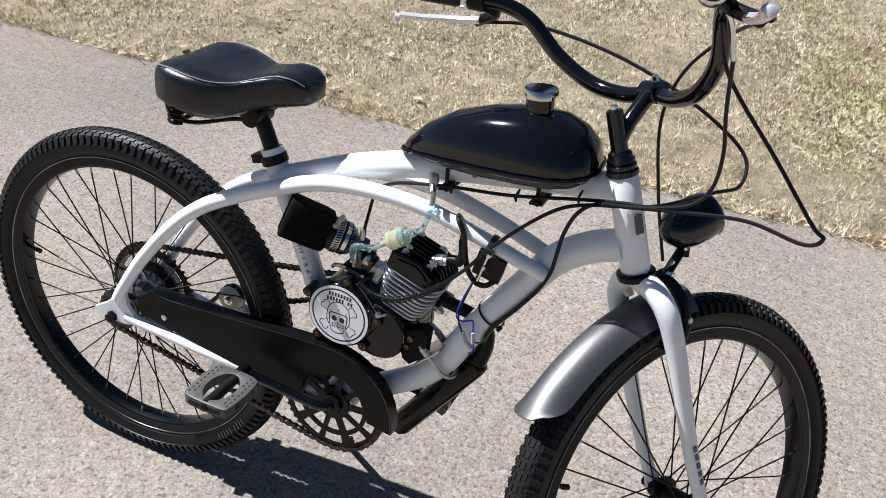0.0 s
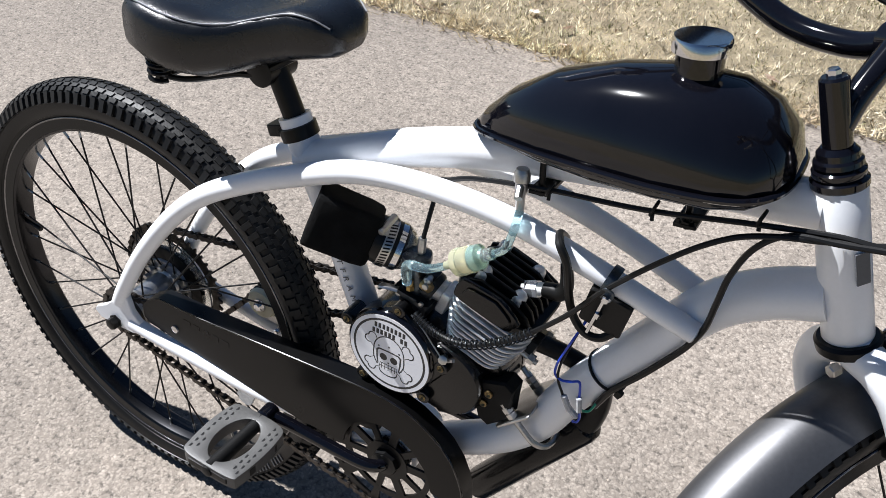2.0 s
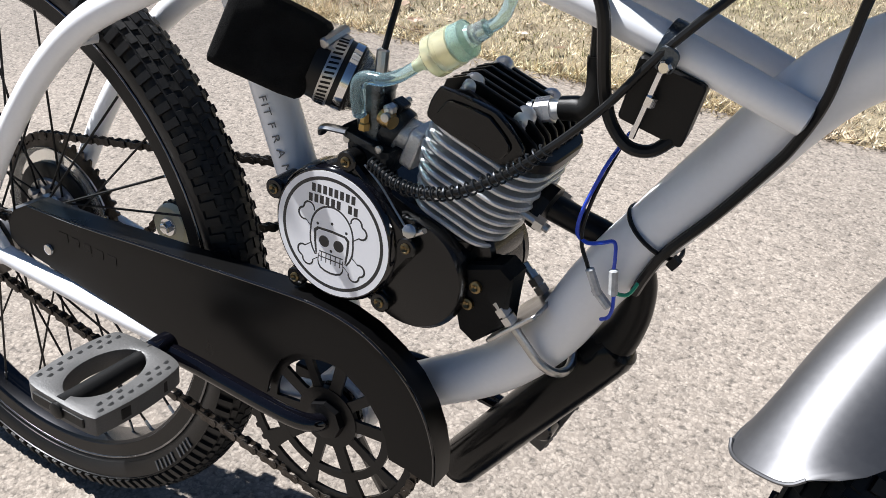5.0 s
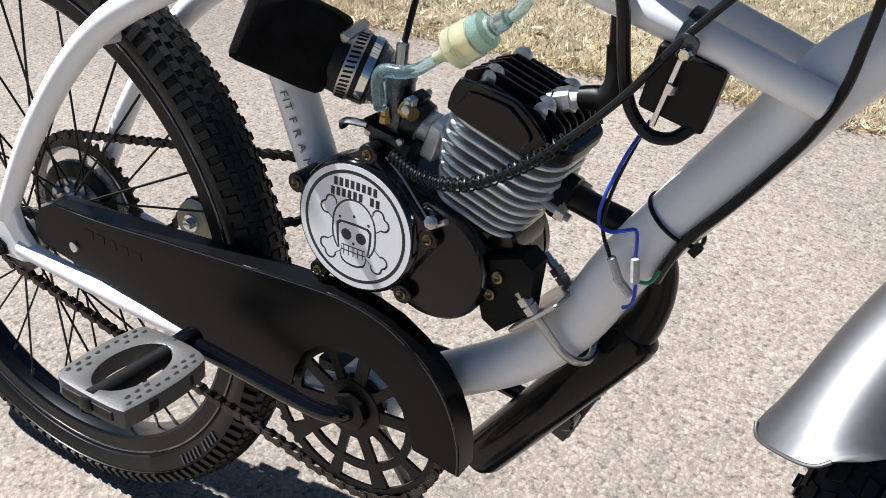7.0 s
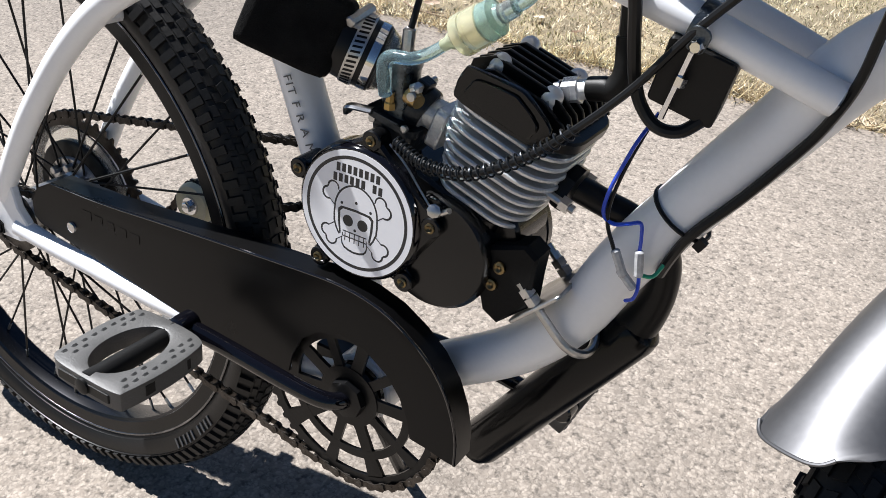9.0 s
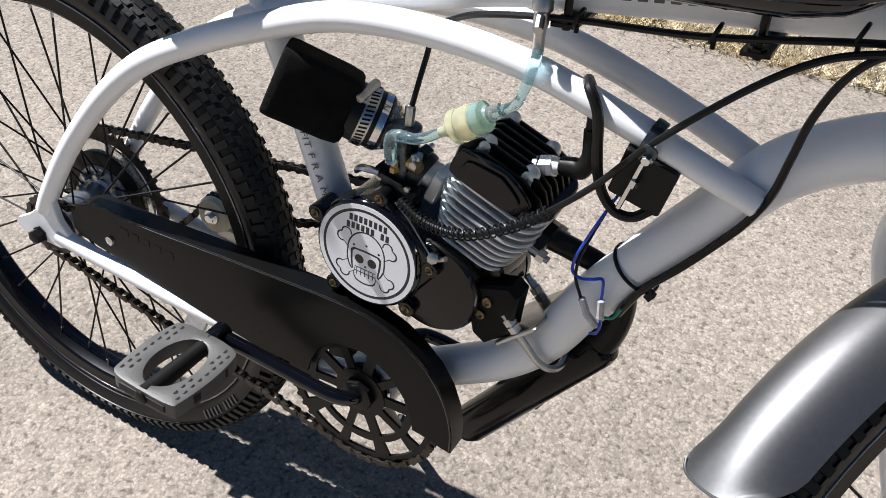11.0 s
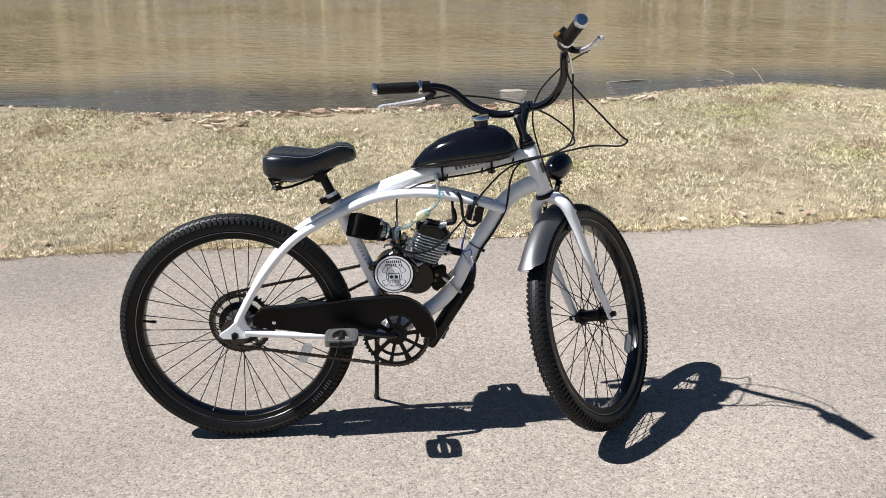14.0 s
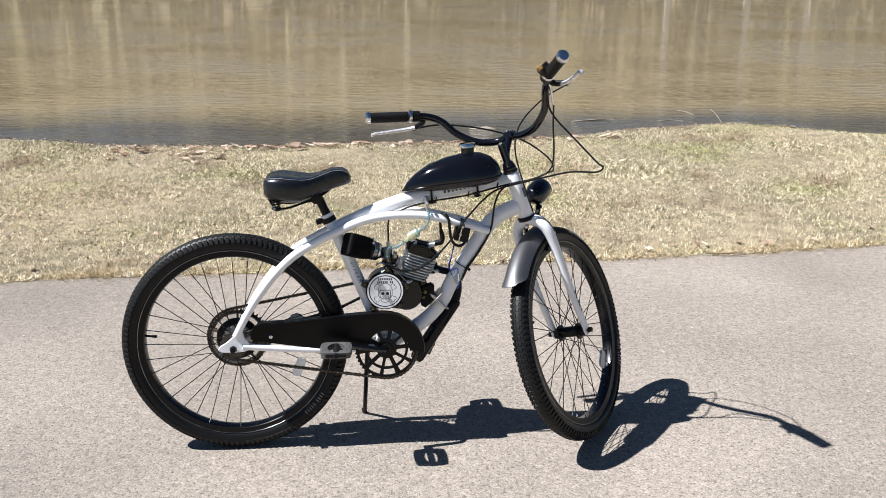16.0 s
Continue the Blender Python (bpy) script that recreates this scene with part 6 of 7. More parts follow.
bm = bmesh.new()
lathe(bm, [(0.0365, 0.0132), (0.0465, 0.0128), (0.0485, 0.0080), (0.0510, 0.0070)], 24, f0, fd)
part("filter_end", bm, FILTER_BLUE, fuel_filter, "translucent blue-green filter end")
bm = bmesh.new()
lathe(bm, [(0.0500, 0.0058), (0.0505, 0.0068), (0.0620, 0.0062), (0.0625, 0.0050)], 18, f0, fd)
part("hose_sleeve", bm, CLEAR_DISC, fuel_filter, "clear sleeve on the filter's barb")
bm = bmesh.new()
tube(bm, spline([f0 + fd * 0.006, (0.492, -0.045, 0.6285), (0.478, -0.045, 0.6215), (0.463, -0.045, 0.6195), (0.456, -0.044, 0.614), (0.4545, -0.042, 0.602), (0.454, -0.038, 0.588)], 6), [0.0042, 0.0046, 0.0050, 0.0056, 0.0058, 0.0052], 12)
part("fuel_hose", bm, HOSE, bike, "translucent blue fuel hose")
bm = bmesh.new()
tube(bm, spline([f1 - fd * 0.008, f1 + fd * 0.012, (0.569, -0.050, 0.694), (0.573, -0.048, 0.715), (0.5725, -0.0415, 0.728)], 6), 0.0042, 12)
part("fuel_hose", bm, HOSE, bike, "translucent blue fuel hose")

# ignition box
bx = Vector((0.670, -0.030, 0.654))
ex, ez = Vector((0.968, 0.10, -0.25)).normalized(), Vector((0.19, -0.10, 0.968)).normalized()
bm = bmesh.new()
plate(bm, rounded_rect(0.0215, 0.0215, 0.003, 4), bx, ex, ez, 0.026, 0.0012)
cdi = part("ignition_box", bm, BLACK_MATTE, bike, "black plastic ignition box strapped to the frame")
bm = bmesh.new()
strap_c = Vector((0.668, -0.033, 0.6845))
ring = [strap_c + Vector((0.28, 0, 0.96)) * (0.0152 * math.cos(radians(a))) + Vector((0, -1, 0)) * (0.0152 * math.sin(radians(a))) for a in range(-60, 241, 15)]
tube(bm, ring, 0.0052, 6, flat=0.14)
box(bm, (0.671, -0.0495, 0.680), (0.0065, 0.0085, 0.0010), (0.96, 0, -0.28), (0.28, -0.25, 0.96), 0.0003, 0.005)
part("box_strap", bm, CARB, cdi, "dull blue-grey zinc strap")
bm = bmesh.new()
lathe(bm, [(-0.0550, 0.0), (-0.0550, 0.0032), (-0.0535, 0.0044), (-0.0500, 0.0046)], 8, (0.6715, 0, 0.6765))
rod(bm, (0.669, -0.0490, 0.672), (0.659, -0.0475, 0.629), 0.0020, 8)
lathe(bm, [(0, 0.0042), (0.006, 0.0042)], 6, (0.6665, -0.0485, 0.657), (-0.22, 0, -0.97))
part("strap_bolt", bm, CHROME, cdi, "long bright bolt")

# cables
RAIL = [(0.83, -0.036, 0.803), (0.77, -0.034, 0.789), (0.68, -0.031, 0.766), (0.59, -0.030, 0.752), (0.52, -0.028, 0.736), (0.487, -0.022, 0.720), (0.464, -0.004, 0.702), (0.457, 0.006, 0.680), (0.4565, -0.004, 0.655), (0.4560, -0.013, 0.632)]
bm = bmesh.new()
tube(bm, spline([sv(0.016, -0.190, 0.225), sv(0.03, -0.16, 0.16), sv(0.045, -0.135, 0.10), sv(0.040, -0.116, 0.055), (0.915, -0.046, 0.830), (0.87, -0.042, 0.811)] + RAIL, 7), 0.0026, 8)
part("throttle_cable", bm, RUBBER_CABLE, bike, "black throttle cable")
bm = bmesh.new()
lathe(bm, [(0, 0.005), (0.020, 0.005), (0.022, 0.003)], 10, cb_top, (-0.03, 0.12, 1))
part("cable_ferrule", bm, STEEL, carb)
bm = bmesh.new()
tube(bm, spline([sv(0.005, -0.188, 0.27), sv(0.030, -0.170, 0.20), sv(0.055, -0.205, 0.10), sv(0.066, -0.240, 0.022), (1.072, -0.086, 0.851), sv(0.060, -0.230, -0.002), (0.985, -0.056, 0.834), (0.90, -0.046, 0.816), (0.84, -0.042, 0.802), (0.80, -0.040, 0.793), (0.778, -0.040, 0.772), (0.766, -0.038, 0.738), (0.762, -0.036, 0.705), (0.758, -0.031, 0.671), (0.748, -0.026, 0.642), (0.737, -0.0235, 0.621), (0.714, -0.0225, 0.584), (0.690, -0.0225, 0.550), (0.680, -0.020, 0.528), (0.673, -0.012, 0.508)], 7), [0.0026, 0.0026, 0.0027, 0.0028, 0.0030, 0.0036, 0.0037], 8)
part("brake_cable", bm, RUBBER_CABLE, bike, "black cable looping ahead and along the down tube")
bm = bmesh.new()
CLUTCH = [(0.83, -0.039, 0.799), (0.79, -0.043, 0.790), (0.757, -0.046, 0.776), (0.720, -0.048, 0.744), (0.671, -0.049, 0.688), (0.640, -0.052, 0.644), (0.607, -0.055, 0.607), (0.576, -0.056, 0.579), (0.537, -0.056, 0.556), (0.499, -0.052, 0.551), (0.470, -0.046, 0.558)]
tube(bm, spline([sv(-0.020, 0.252, 0.276), sv(0.040, 0.19, 0.255), sv(0.095, 0.09, 0.20), sv(0.135, 0.0, 0.13), sv(0.180, -0.04, 0.05), sv(0.150, -0.06, 0.015), sv(0.10, -0.06, 0.02), (0.88, -0.03, 0.812)] + CLUTCH, 7), 0.0027, 8)
part("clutch_cable", bm, RUBBER_CABLE, bike, "black clutch cable")
bm = bmesh.new()
core = spline([CLUTCH[5], CLUTCH[6], CLUTCH[7], CLUTCH[8], CLUTCH[9], CLUTCH[10]], 24)
core = core[22:]
helix = []
m = len(core)
tang = [(core[min(m - 1, i + 1)] - core[max(0, i - 1)]).normalized() for i in range(m)]
turns = 30
for k in range(turns * 10):
    q = k / (turns * 10) * (m - 1)
    i = min(m - 2, int(q))
    p = core[i].lerp(core[i + 1], q - i)
    t = tang[i]
    s1 = t.cross(Vector((0, 1, 0))).normalized()
    s2 = t.cross(s1)
    a = 2 * math.pi * k / 10
    helix.append(p + (s1 * math.cos(a) + s2 * math.sin(a)) * 0.0049)
tube(bm, helix, 0.0008, 5)
part("return_spring", bm, DARK_ZINC, bike, "dark steel coil spring round the clutch cable")
bm = bmesh.new()
tube(bm, spline([sv(-0.004, -0.262, 0.272), sv(0.045, -0.22, 0.262), sv(0.095, -0.12, 0.235), sv(0.100, -0.03, 0.185), sv(0.080, 0.004, 0.12), sv(0.062, 0.006, 0.02), sv(0.050, 0.0, -0.075)], 7), 0.0024, 8)
part("front_brake_cable", bm, RUBBER_CABLE, bike, "thin black front brake cable")
# engine wires
bm = bmesh.new()
tube(bm, spline([(0.650, -0.020, 0.622), (0.645, -0.036, 0.606), (0.640, -0.038, 0.590), (0.633, -0.036, 0.566), (0.632, -0.034, 0.549), (0.640, -0.034, 0.5445), (0.650, -0.034, 0.548), (0.6575, -0.032, 0.550), (0.660, -0.032, 0.540), (0.661, -0.032, 0.526)], 6), 0.0014, 6)
part("ignition_wire", bm, BLUE_WIRE, bike, "thin blue wire")
bm = bmesh.new()
tube(bm, spline([(0.648, -0.020, 0.618), (0.641, -0.034, 0.588), (0.635, -0.033, 0.560), (0.636, -0.034, 0.543), (0.643, -0.034, 0.528), (0.647, -0.034, 0.518)], 6), 0.0014, 6)
part("ground_wire", bm, RUBBER_CABLE, bike, "thin black wire")
for p, q in (((0.645, -0.035, 0.527), (0.654, -0.034, 0.509)), ((0.661, -0.033, 0.531), (0.664, -0.033, 0.512)), ((0.650, -0.032, 0.512), (0.662, -0.030, 0.500))):
    bm = bmesh.new()
    rod(bm, p, q, 0.0034, 8, 0.001)
    part("wire_connector", bm, CLEAR, bike, "clear spade connector")
bm = bmesh.new()
tube(bm, spline([(0.664, -0.030, 0.512), (0.672, -0.026, 0.512), (0.676, -0.020, 0.520)], 4), 0.0014, 6)
part("ground_wire", bm, GREEN_WIRE, bike, "thin green wire")
bm = bmesh.new()
tube(bm, spline([(0.664, -0.031, 0.512), (0.6645, -0.029, 0.500), (0.662, -0.026, 0.490), (0.656, -0.022, 0.484)], 4), 0.0014, 6)
part("ignition_wire", bm, BLUE_WIRE, bike, "thin blue wire")


def tie(center, axis, r, name="cable_tie"):
    bm = bmesh.new()
    axis = Vector(axis).normalized()
    s1 = axis.cross(Vector((0, 1, 0))).normalized()
    ring = [Vector(center) + (s1 * math.cos(2 * math.pi * k / 28) + Vector((0, 1, 0)) * math.sin(2 * math.pi * k / 28)) * r for k in range(28)]
    tube(bm, ring, 0.0016, 6, closed=True)
    box(bm, Vector(center) - s1 * (r - 0.001) + Vector((0, -0.014, 0)), (0.004, 0.0032, 0.003), axis, s1)
    return part(name, bm, BLACK_MATTE, bike, "black nylon cable tie")


tie((0.6758, -0.001, 0.5522), (0.517, 0, 0.856), 0.0236)
for u, w in ((0.595, 0.755), (0.690, 0.771), (0.775, 0.795)):
    bm = bmesh.new()
    ring = [(u + 0.002 * math.sin(2 * math.pi * k / 16), -0.031 + 0.006 * math.cos(2 * math.pi * k / 16), w + 0.007 * math.sin(2 * math.pi * k / 16)) for k in range(16)]
    tube(bm, ring, 0.0015, 6, closed=True)
    rod(bm, (u, -0.033, w - 0.004), (u + 0.001, -0.035, w - 0.010), 0.0018, 6)
    part("cable_tie", bm, BLACK_MATTE, bike, "black nylon cable tie")

# reflectors on the spokes
for wheel, ang, r in ((rear_wheel, -24, 0.20), (front_wheel, -52, 0.212)):
    bm = bmesh.new()
    a = radians(ang)
    e = Vector((math.cos(a), 0, math.sin(a)))
    t = Vector((-math.sin(a), 0, math.cos(a)))
    plate(bm, rounded_rect(0.014, 0.030, 0.010, 5), e * r + Vector((0, -0.008, 0)), e, t, 0.007, 0.0012)
    part("spoke_reflector", bm, CLEAR, wheel, "clear plastic spoke reflector")

# lettering down the seat tube, and plain bars where writing is not legible
txt = bpy.data.curves.new("seat_tube_lettering", "FONT")
txt.body = "FIT F R A M E"
txt.size, txt.extrude, txt.space_character = 0.0118, 0.0001, 1.15
txt.materials.append(DECAL)
st_dir = Vector((0.372 - 0.32, 0, 0.490 - 0.605)).normalized()
st_up = Vector((-st_dir.z, 0, st_dir.x))
lt = new("seat_tube_lettering", txt)
lt.parent = bike_frame
rot = Matrix((st_dir, st_up, Vector((0, -1, 0)))).transposed().to_4x4()
lt.matrix_local = Matrix.Translation(Vector((0.3455, -0.0188, 0.5715)) - st_up * 0.0042) @ rot
lt["label"] = "dark grey lettering"
for k in range(9):
    bm = bmesh.new()
    box(bm, (0.622 + 0.0115 * k, -0.0211, 0.7765 + 0.0022 * k), (0.0036, 0.0042, 0.0003), (0.98, 0, 0.19), (-0.19, 0, 0.98))
    part("lettering_bar", bm, DECAL, bike_frame, "grey bar of faded lettering")
bm = bmesh.new()
hx = HEAD + axis_up * 0.010
box(bm, hx + Vector((0.018, -0.0155, 0.0)), (0.006, 0.014, 0.0005), (0.66, 0.66, 0.25), axis_up, 0)
part("head_badge", bm, DECAL, bike_frame, "small grey oval badge")

# ---- grass, litter, far woods ----


def varied(name, colors, rough=0.8, by="island", green=None, translucent=0.0, brown=None, patch=1.1, mottle=0.0):
    """Dry plant matter: colours spread over the pieces, and patches of a second set of colours over the ground."""
    m = bpy.data.materials.new(name)
    m.use_nodes = True
    n, l = m.node_tree.nodes, m.node_tree.links
    b = n["Principled BSDF"]
    b.inputs["Roughness"].default_value = rough
    b.inputs["Specular IOR Level"].default_value = 0.25
    if by == "island":
        src = n.new("ShaderNodeNewGeometry").outputs["Random Per Island"]
    else:
        src = n.new("ShaderNodeObjectInfo").outputs["Random"]

    def ramp(cols):
        r = n.new("ShaderNodeValToRGB")
        e = r.color_ramp.elements
        while len(e) < len(cols):
            e.new(0.5)
        for i, c in enumerate(cols):
            e[i].position = i / (len(cols) - 1)
            e[i].color = (*c, 1)
        l.new(src, r.inputs["Fac"])
        return r.outputs["Color"]
    out = ramp(colors)
    if green:
        co = n.new("ShaderNodeTexCoord")
        t = n.new("ShaderNodeTexNoise")
        t.inputs["Scale"].default_value, t.inputs["Detail"].default_value = patch, 6
        l.new(co.outputs["Object"], t.inputs["Vector"])
        k = n.new("ShaderNodeMapRange")
        k.inputs["From Min"].default_value, k.inputs["From Max"].default_value = 0.50, 0.70
        l.new(t.outputs["Fac"], k.inputs["Value"])
        mx = n.new("ShaderNodeMix")
        mx.data_type = "RGBA"
        l.new(k.outputs["Result"], mx.inputs["Factor"])
        l.new(out, mx.inputs["A"])
        l.new(ramp(green), mx.inputs["B"])
        out = mx.outputs["Result"]
    if brown:
        t = n.new("ShaderNodeTexNoise")
        t.inputs["Scale"].default_value, t.inputs["Detail"].default_value = 2.1, 6
        l.new(co.outputs["Object"], t.inputs["Vector"])
        k = n.new("ShaderNodeMapRange")
        k.inputs["From Min"].default_value, k.inputs["From Max"].default_value = 0.535, 0.67
        l.new(t.outputs["Fac"], k.inputs["Value"])
        mx = n.new("ShaderNodeMix")
        mx.data_type = "RGBA"
        l.new(k.outputs["Result"], mx.inputs["Factor"])
        l.new(out, mx.inputs["A"])
        l.new(ramp(brown), mx.inputs["B"])
        out = mx.outputs["Result"]
    if mottle:
        t = n.new("ShaderNodeTexNoise")
        t.inputs["Scale"].default_value, t.inputs["Detail"].default_value = 55, 5
        l.new(co.outputs["Object"], t.inputs["Vector"])
        k = n.new("ShaderNodeMapRange")
        k.inputs["From Min"].default_value, k.inputs["From Max"].default_value = 0.41, 0.53
        k.inputs["To Min"].default_value, k.inputs["To Max"].default_value = 1 - mottle, 1 + 0.42 * mottle
        l.new(t.outputs["Fac"], k.inputs["Value"])
        hs = n.new("ShaderNodeHueSaturation")
        l.new(k.outputs["Result"], hs.inputs["Value"])
        l.new(out, hs.inputs["Color"])
        out = hs.outputs["Color"]
    l.new(out, b.inputs["Base Color"])
    if translucent:
        tr = n.new("ShaderNodeBsdfTranslucent")
        l.new(out, tr.inputs["Color"])
        ms = n.new("ShaderNodeMixShader")
        ms.inputs["Fac"].default_value = translucent
        l.new(b.outputs[0], ms.inputs[1])
        l.new(tr.outputs[0], ms.inputs[2])
        l.new(ms.outputs[0], n["Material Output"].inputs["Surface"])
    return m


STRAW = [(0.20, 0.15, 0.08), (0.87, 0.76, 0.54), (0.94, 0.85, 0.65), (0.34, 0.27, 0.16), (0.91, 0.81, 0.58), (0.96, 0.89, 0.71), (0.60, 0.50, 0.32)]
MOSSY = [(0.16, 0.19, 0.055), (0.74, 0.69, 0.36), (0.40, 0.44, 0.13), (0.88, 0.80, 0.52), (0.24, 0.30, 0.08), (0.70, 0.67, 0.33)]
LITTER = [(0.30, 0.19, 0.12), (0.55, 0.42, 0.30), (0.42, 0.29, 0.19), (0.70, 0.58, 0.44), (0.24, 0.16, 0.10)]
GRASS = varied("dry_grass", STRAW, 0.75, green=MOSSY, translucent=0.18, brown=LITTER, mottle=0.72)


def triangles(name, tri, material):
    """A mesh of loose triangles from an array (n, 3, 3)."""
    n = len(tri)
    me = bpy.data.meshes.new(name)
    me.vertices.add(n * 3)
    me.vertices.foreach_set("co", tri.astype(np.float32).ravel())
    me.loops.add(n * 3)
    me.loops.foreach_set("vertex_index", np.arange(n * 3, dtype=np.int32))
    me.polygons.add(n)
    me.polygons.foreach_set("loop_start", np.arange(0, n * 3, 3, dtype=np.int32))
    me.update()
    me.materials.append(material)
    return me


rng = np.random.default_rng(7)


def blades(x, y, z, length, width, tilt):
    n = len(x)
    a = rng.uniform(0, 2 * np.pi, n)
    f = rng.uniform(0, 2 * np.pi, n)
    base = np.stack([x, y, z], 1)
    w = np.stack([np.cos(f), np.sin(f), np.zeros(n)], 1) * (width / 2)[:, None]
    tip = base + np.stack([np.cos(a) * np.sin(tilt), np.sin(a) * np.sin(tilt), np.cos(tilt)], 1) * length[:, None]
    return np.stack([base - w, base + w, tip], 1)


def edge_curves(xs):
    return np.array([verge(v) for v in xs]), np.array([shore(v) for v in xs])


table_x = np.linspace(-14, 16, 1501)
table_v, table_s = edge_curves(table_x)


def scatter(n, x0, x1, length, spread):
    x = rng.uniform(x0, x1, n)
    v, s = np.interp(x, table_x, table_v), np.interp(x, table_x, table_s)
    y = v - 0.012 + (s - 0.16 - v) * rng.uniform(0, 1, n)
    clump = 0.85 * np.sin(x * 173 + 3 * np.sin(y * 41)) * np.sin(y * 83 + 2 * np.sin(x * 57)) + 0.45 * np.sin(x * 61 + 3 * np.sin(y * 19)) * np.sin(y * 47 + 2 * np.sin(x * 17))
    clump += 0.30 * np.sin(x * 17 + 4 * np.sin(y * 5)) * np.sin(y * 15 + 3 * np.sin(x * 4)) + rng.normal(0, 0.12, n)
    keep = rng.uniform(0, 1, n) < 0.72 + 1.25 * clump
    ragged = 0.10 * np.sin(x * 3.1 + 2 * np.sin(x * 1.3)) + 0.06 * np.sin(x * 11 + 2 * np.sin(x * 4.7))
    keep &= rng.uniform(0, 1, n) < 0.25 + (s - y - 0.19 + ragged) / 0.45
    x, y, s, clump = x[keep], y[keep], s[keep], clump[keep]
    d = np.clip((y - (s - 0.55)) / 0.5, 0, 1)
    z = 0.002 - 0.050 * d ** 1.5
    n = len(x)
    return blades(x, y, z, rng.uniform(0.6, 1.3, n) * length * (0.75 + 0.5 * clump.clip(-0.4, 1)), rng.uniform(0.0022, 0.0058, n), np.abs(rng.normal(1.02, spread, n)).clip(0.1, 1.52))


def weeds(n, x0, x1):
    """Darker living tufts, gathered in small clumps."""
    cx = rng.uniform(x0, x1, n)
    v, s = np.interp(cx, table_x, table_v), np.interp(cx, table_x, table_s)
    cy = v + 0.05 + (s - 0.30 - v) * rng.uniform(0, 1, n) ** 0.8
    k = 6
    x = np.repeat(cx, k) + rng.normal(0, 0.008, n * k)
    y = np.repeat(cy, k) + rng.normal(0, 0.011, n * k)
    s = np.repeat(s, k)
    d = np.clip((y - (s - 0.55)) / 0.5, 0, 1)
    m = n * k
    return blades(x, y, 0.002 - 0.050 * d ** 1.5, rng.uniform(0.010, 0.024, m), rng.uniform(0.003, 0.007, m), np.abs(rng.normal(0.8, 0.3, m)).clip(0.1, 1.5))


lawn = np.concatenate([scatter(900000, -3.4, 5.4, 0.031, 0.36), scatter(90000, -12, -3.4, 0.04, 0.35), scatter(90000, 5.4, 14, 0.04, 0.35)])
thing("grass", triangles("grass", lawn, GRASS), "short matted straw-coloured lawn grass with green patches", "grass", kind="stuff")
weed = np.concatenate([weeds(48000, -3.4, 5.4), weeds(4000, -12, -3.4), weeds(4000, 5.4, 14)])
thing("weeds", triangles("weeds", weed, varied("weed_green", [(0.07, 0.075, 0.028), (0.22, 0.235, 0.085), (0.12, 0.095, 0.05), (0.34, 0.33, 0.14), (0.09, 0.07, 0.04)], 0.7, translucent=0.2)), "low dark green and brown tufts scattered through the lawn", "grass", kind="stuff")
ex = rng.uniform(-4, 6, 22000)
ey = np.interp(ex, table_x, table_v) + rng.normal(0.016, 0.026, len(ex))
tuft = (np.sin(ex * 5.1) + np.sin(ex * 13.7 + 1) + np.sin(ex * 2.3 + 2)) > rng.uniform(-2.2, 2.2, len(ex))
ex, ey = ex[tuft], ey[tuft]
k = len(ex)
thing("verge_grass", triangles("verge_grass", blades(ex, ey, np.full(k, -0.006), rng.uniform(0.025, 0.095, k), rng.uniform(0.002, 0.0048, k), np.abs(rng.normal(1.05, 0.3, k)).clip(0.2, 1.5)), varied("verge_straw", [(0.34, 0.25, 0.13), (0.62, 0.51, 0.30), (0.28, 0.20, 0.11), (0.70, 0.60, 0.38)], 0.8, translucent=0.2)),
      "dead straw hanging over the path's edge", "grass", kind="stuff")

# fallen leaves
LEAF = varied("dead_leaf", [(0.30, 0.20, 0.13), (0.56, 0.42, 0.32), (0.70, 0.57, 0.46), (0.42, 0.29, 0.20), (0.78, 0.67, 0.55)], 0.6, by="object")


def leaf_mesh(seed):
    r = random.Random(seed)
    bm = bmesh.new()
    n = 7
    rows = []
    for i in range(n + 1):
        t = i / n
        w = 0.5 * math.sin(math.pi * min(1, t * 0.93 + 0.04)) ** 0.75 * (0.72 + 0.28 * math.sin(9 * t + seed))
        lift = 0.22 * (t - 0.5) ** 2 + r.uniform(-0.02, 0.02)
        rows.append([bm.verts.new((t - 0.5, s * w, lift + 0.16 * abs(s) * w + r.uniform(-0.02, 0.03))) for s in (-1, -0.5, 0, 0.5, 1)])
    for a, b in zip(rows, rows[1:]):
        for j in range(4):
            bm.faces.new((a[j], a[j + 1], b[j + 1], b[j]))
    tube(bm, [(-0.78, 0.02, 0.10), (-0.5, 0, 0.06), (-0.3, 0, 0.02)], 0.012, 5)
    bmesh.ops.solidify(bm, geom=bm.faces[:], thickness=0.012)
    return mesh_of(bm, "fallen_leaf", LEAF, 60)


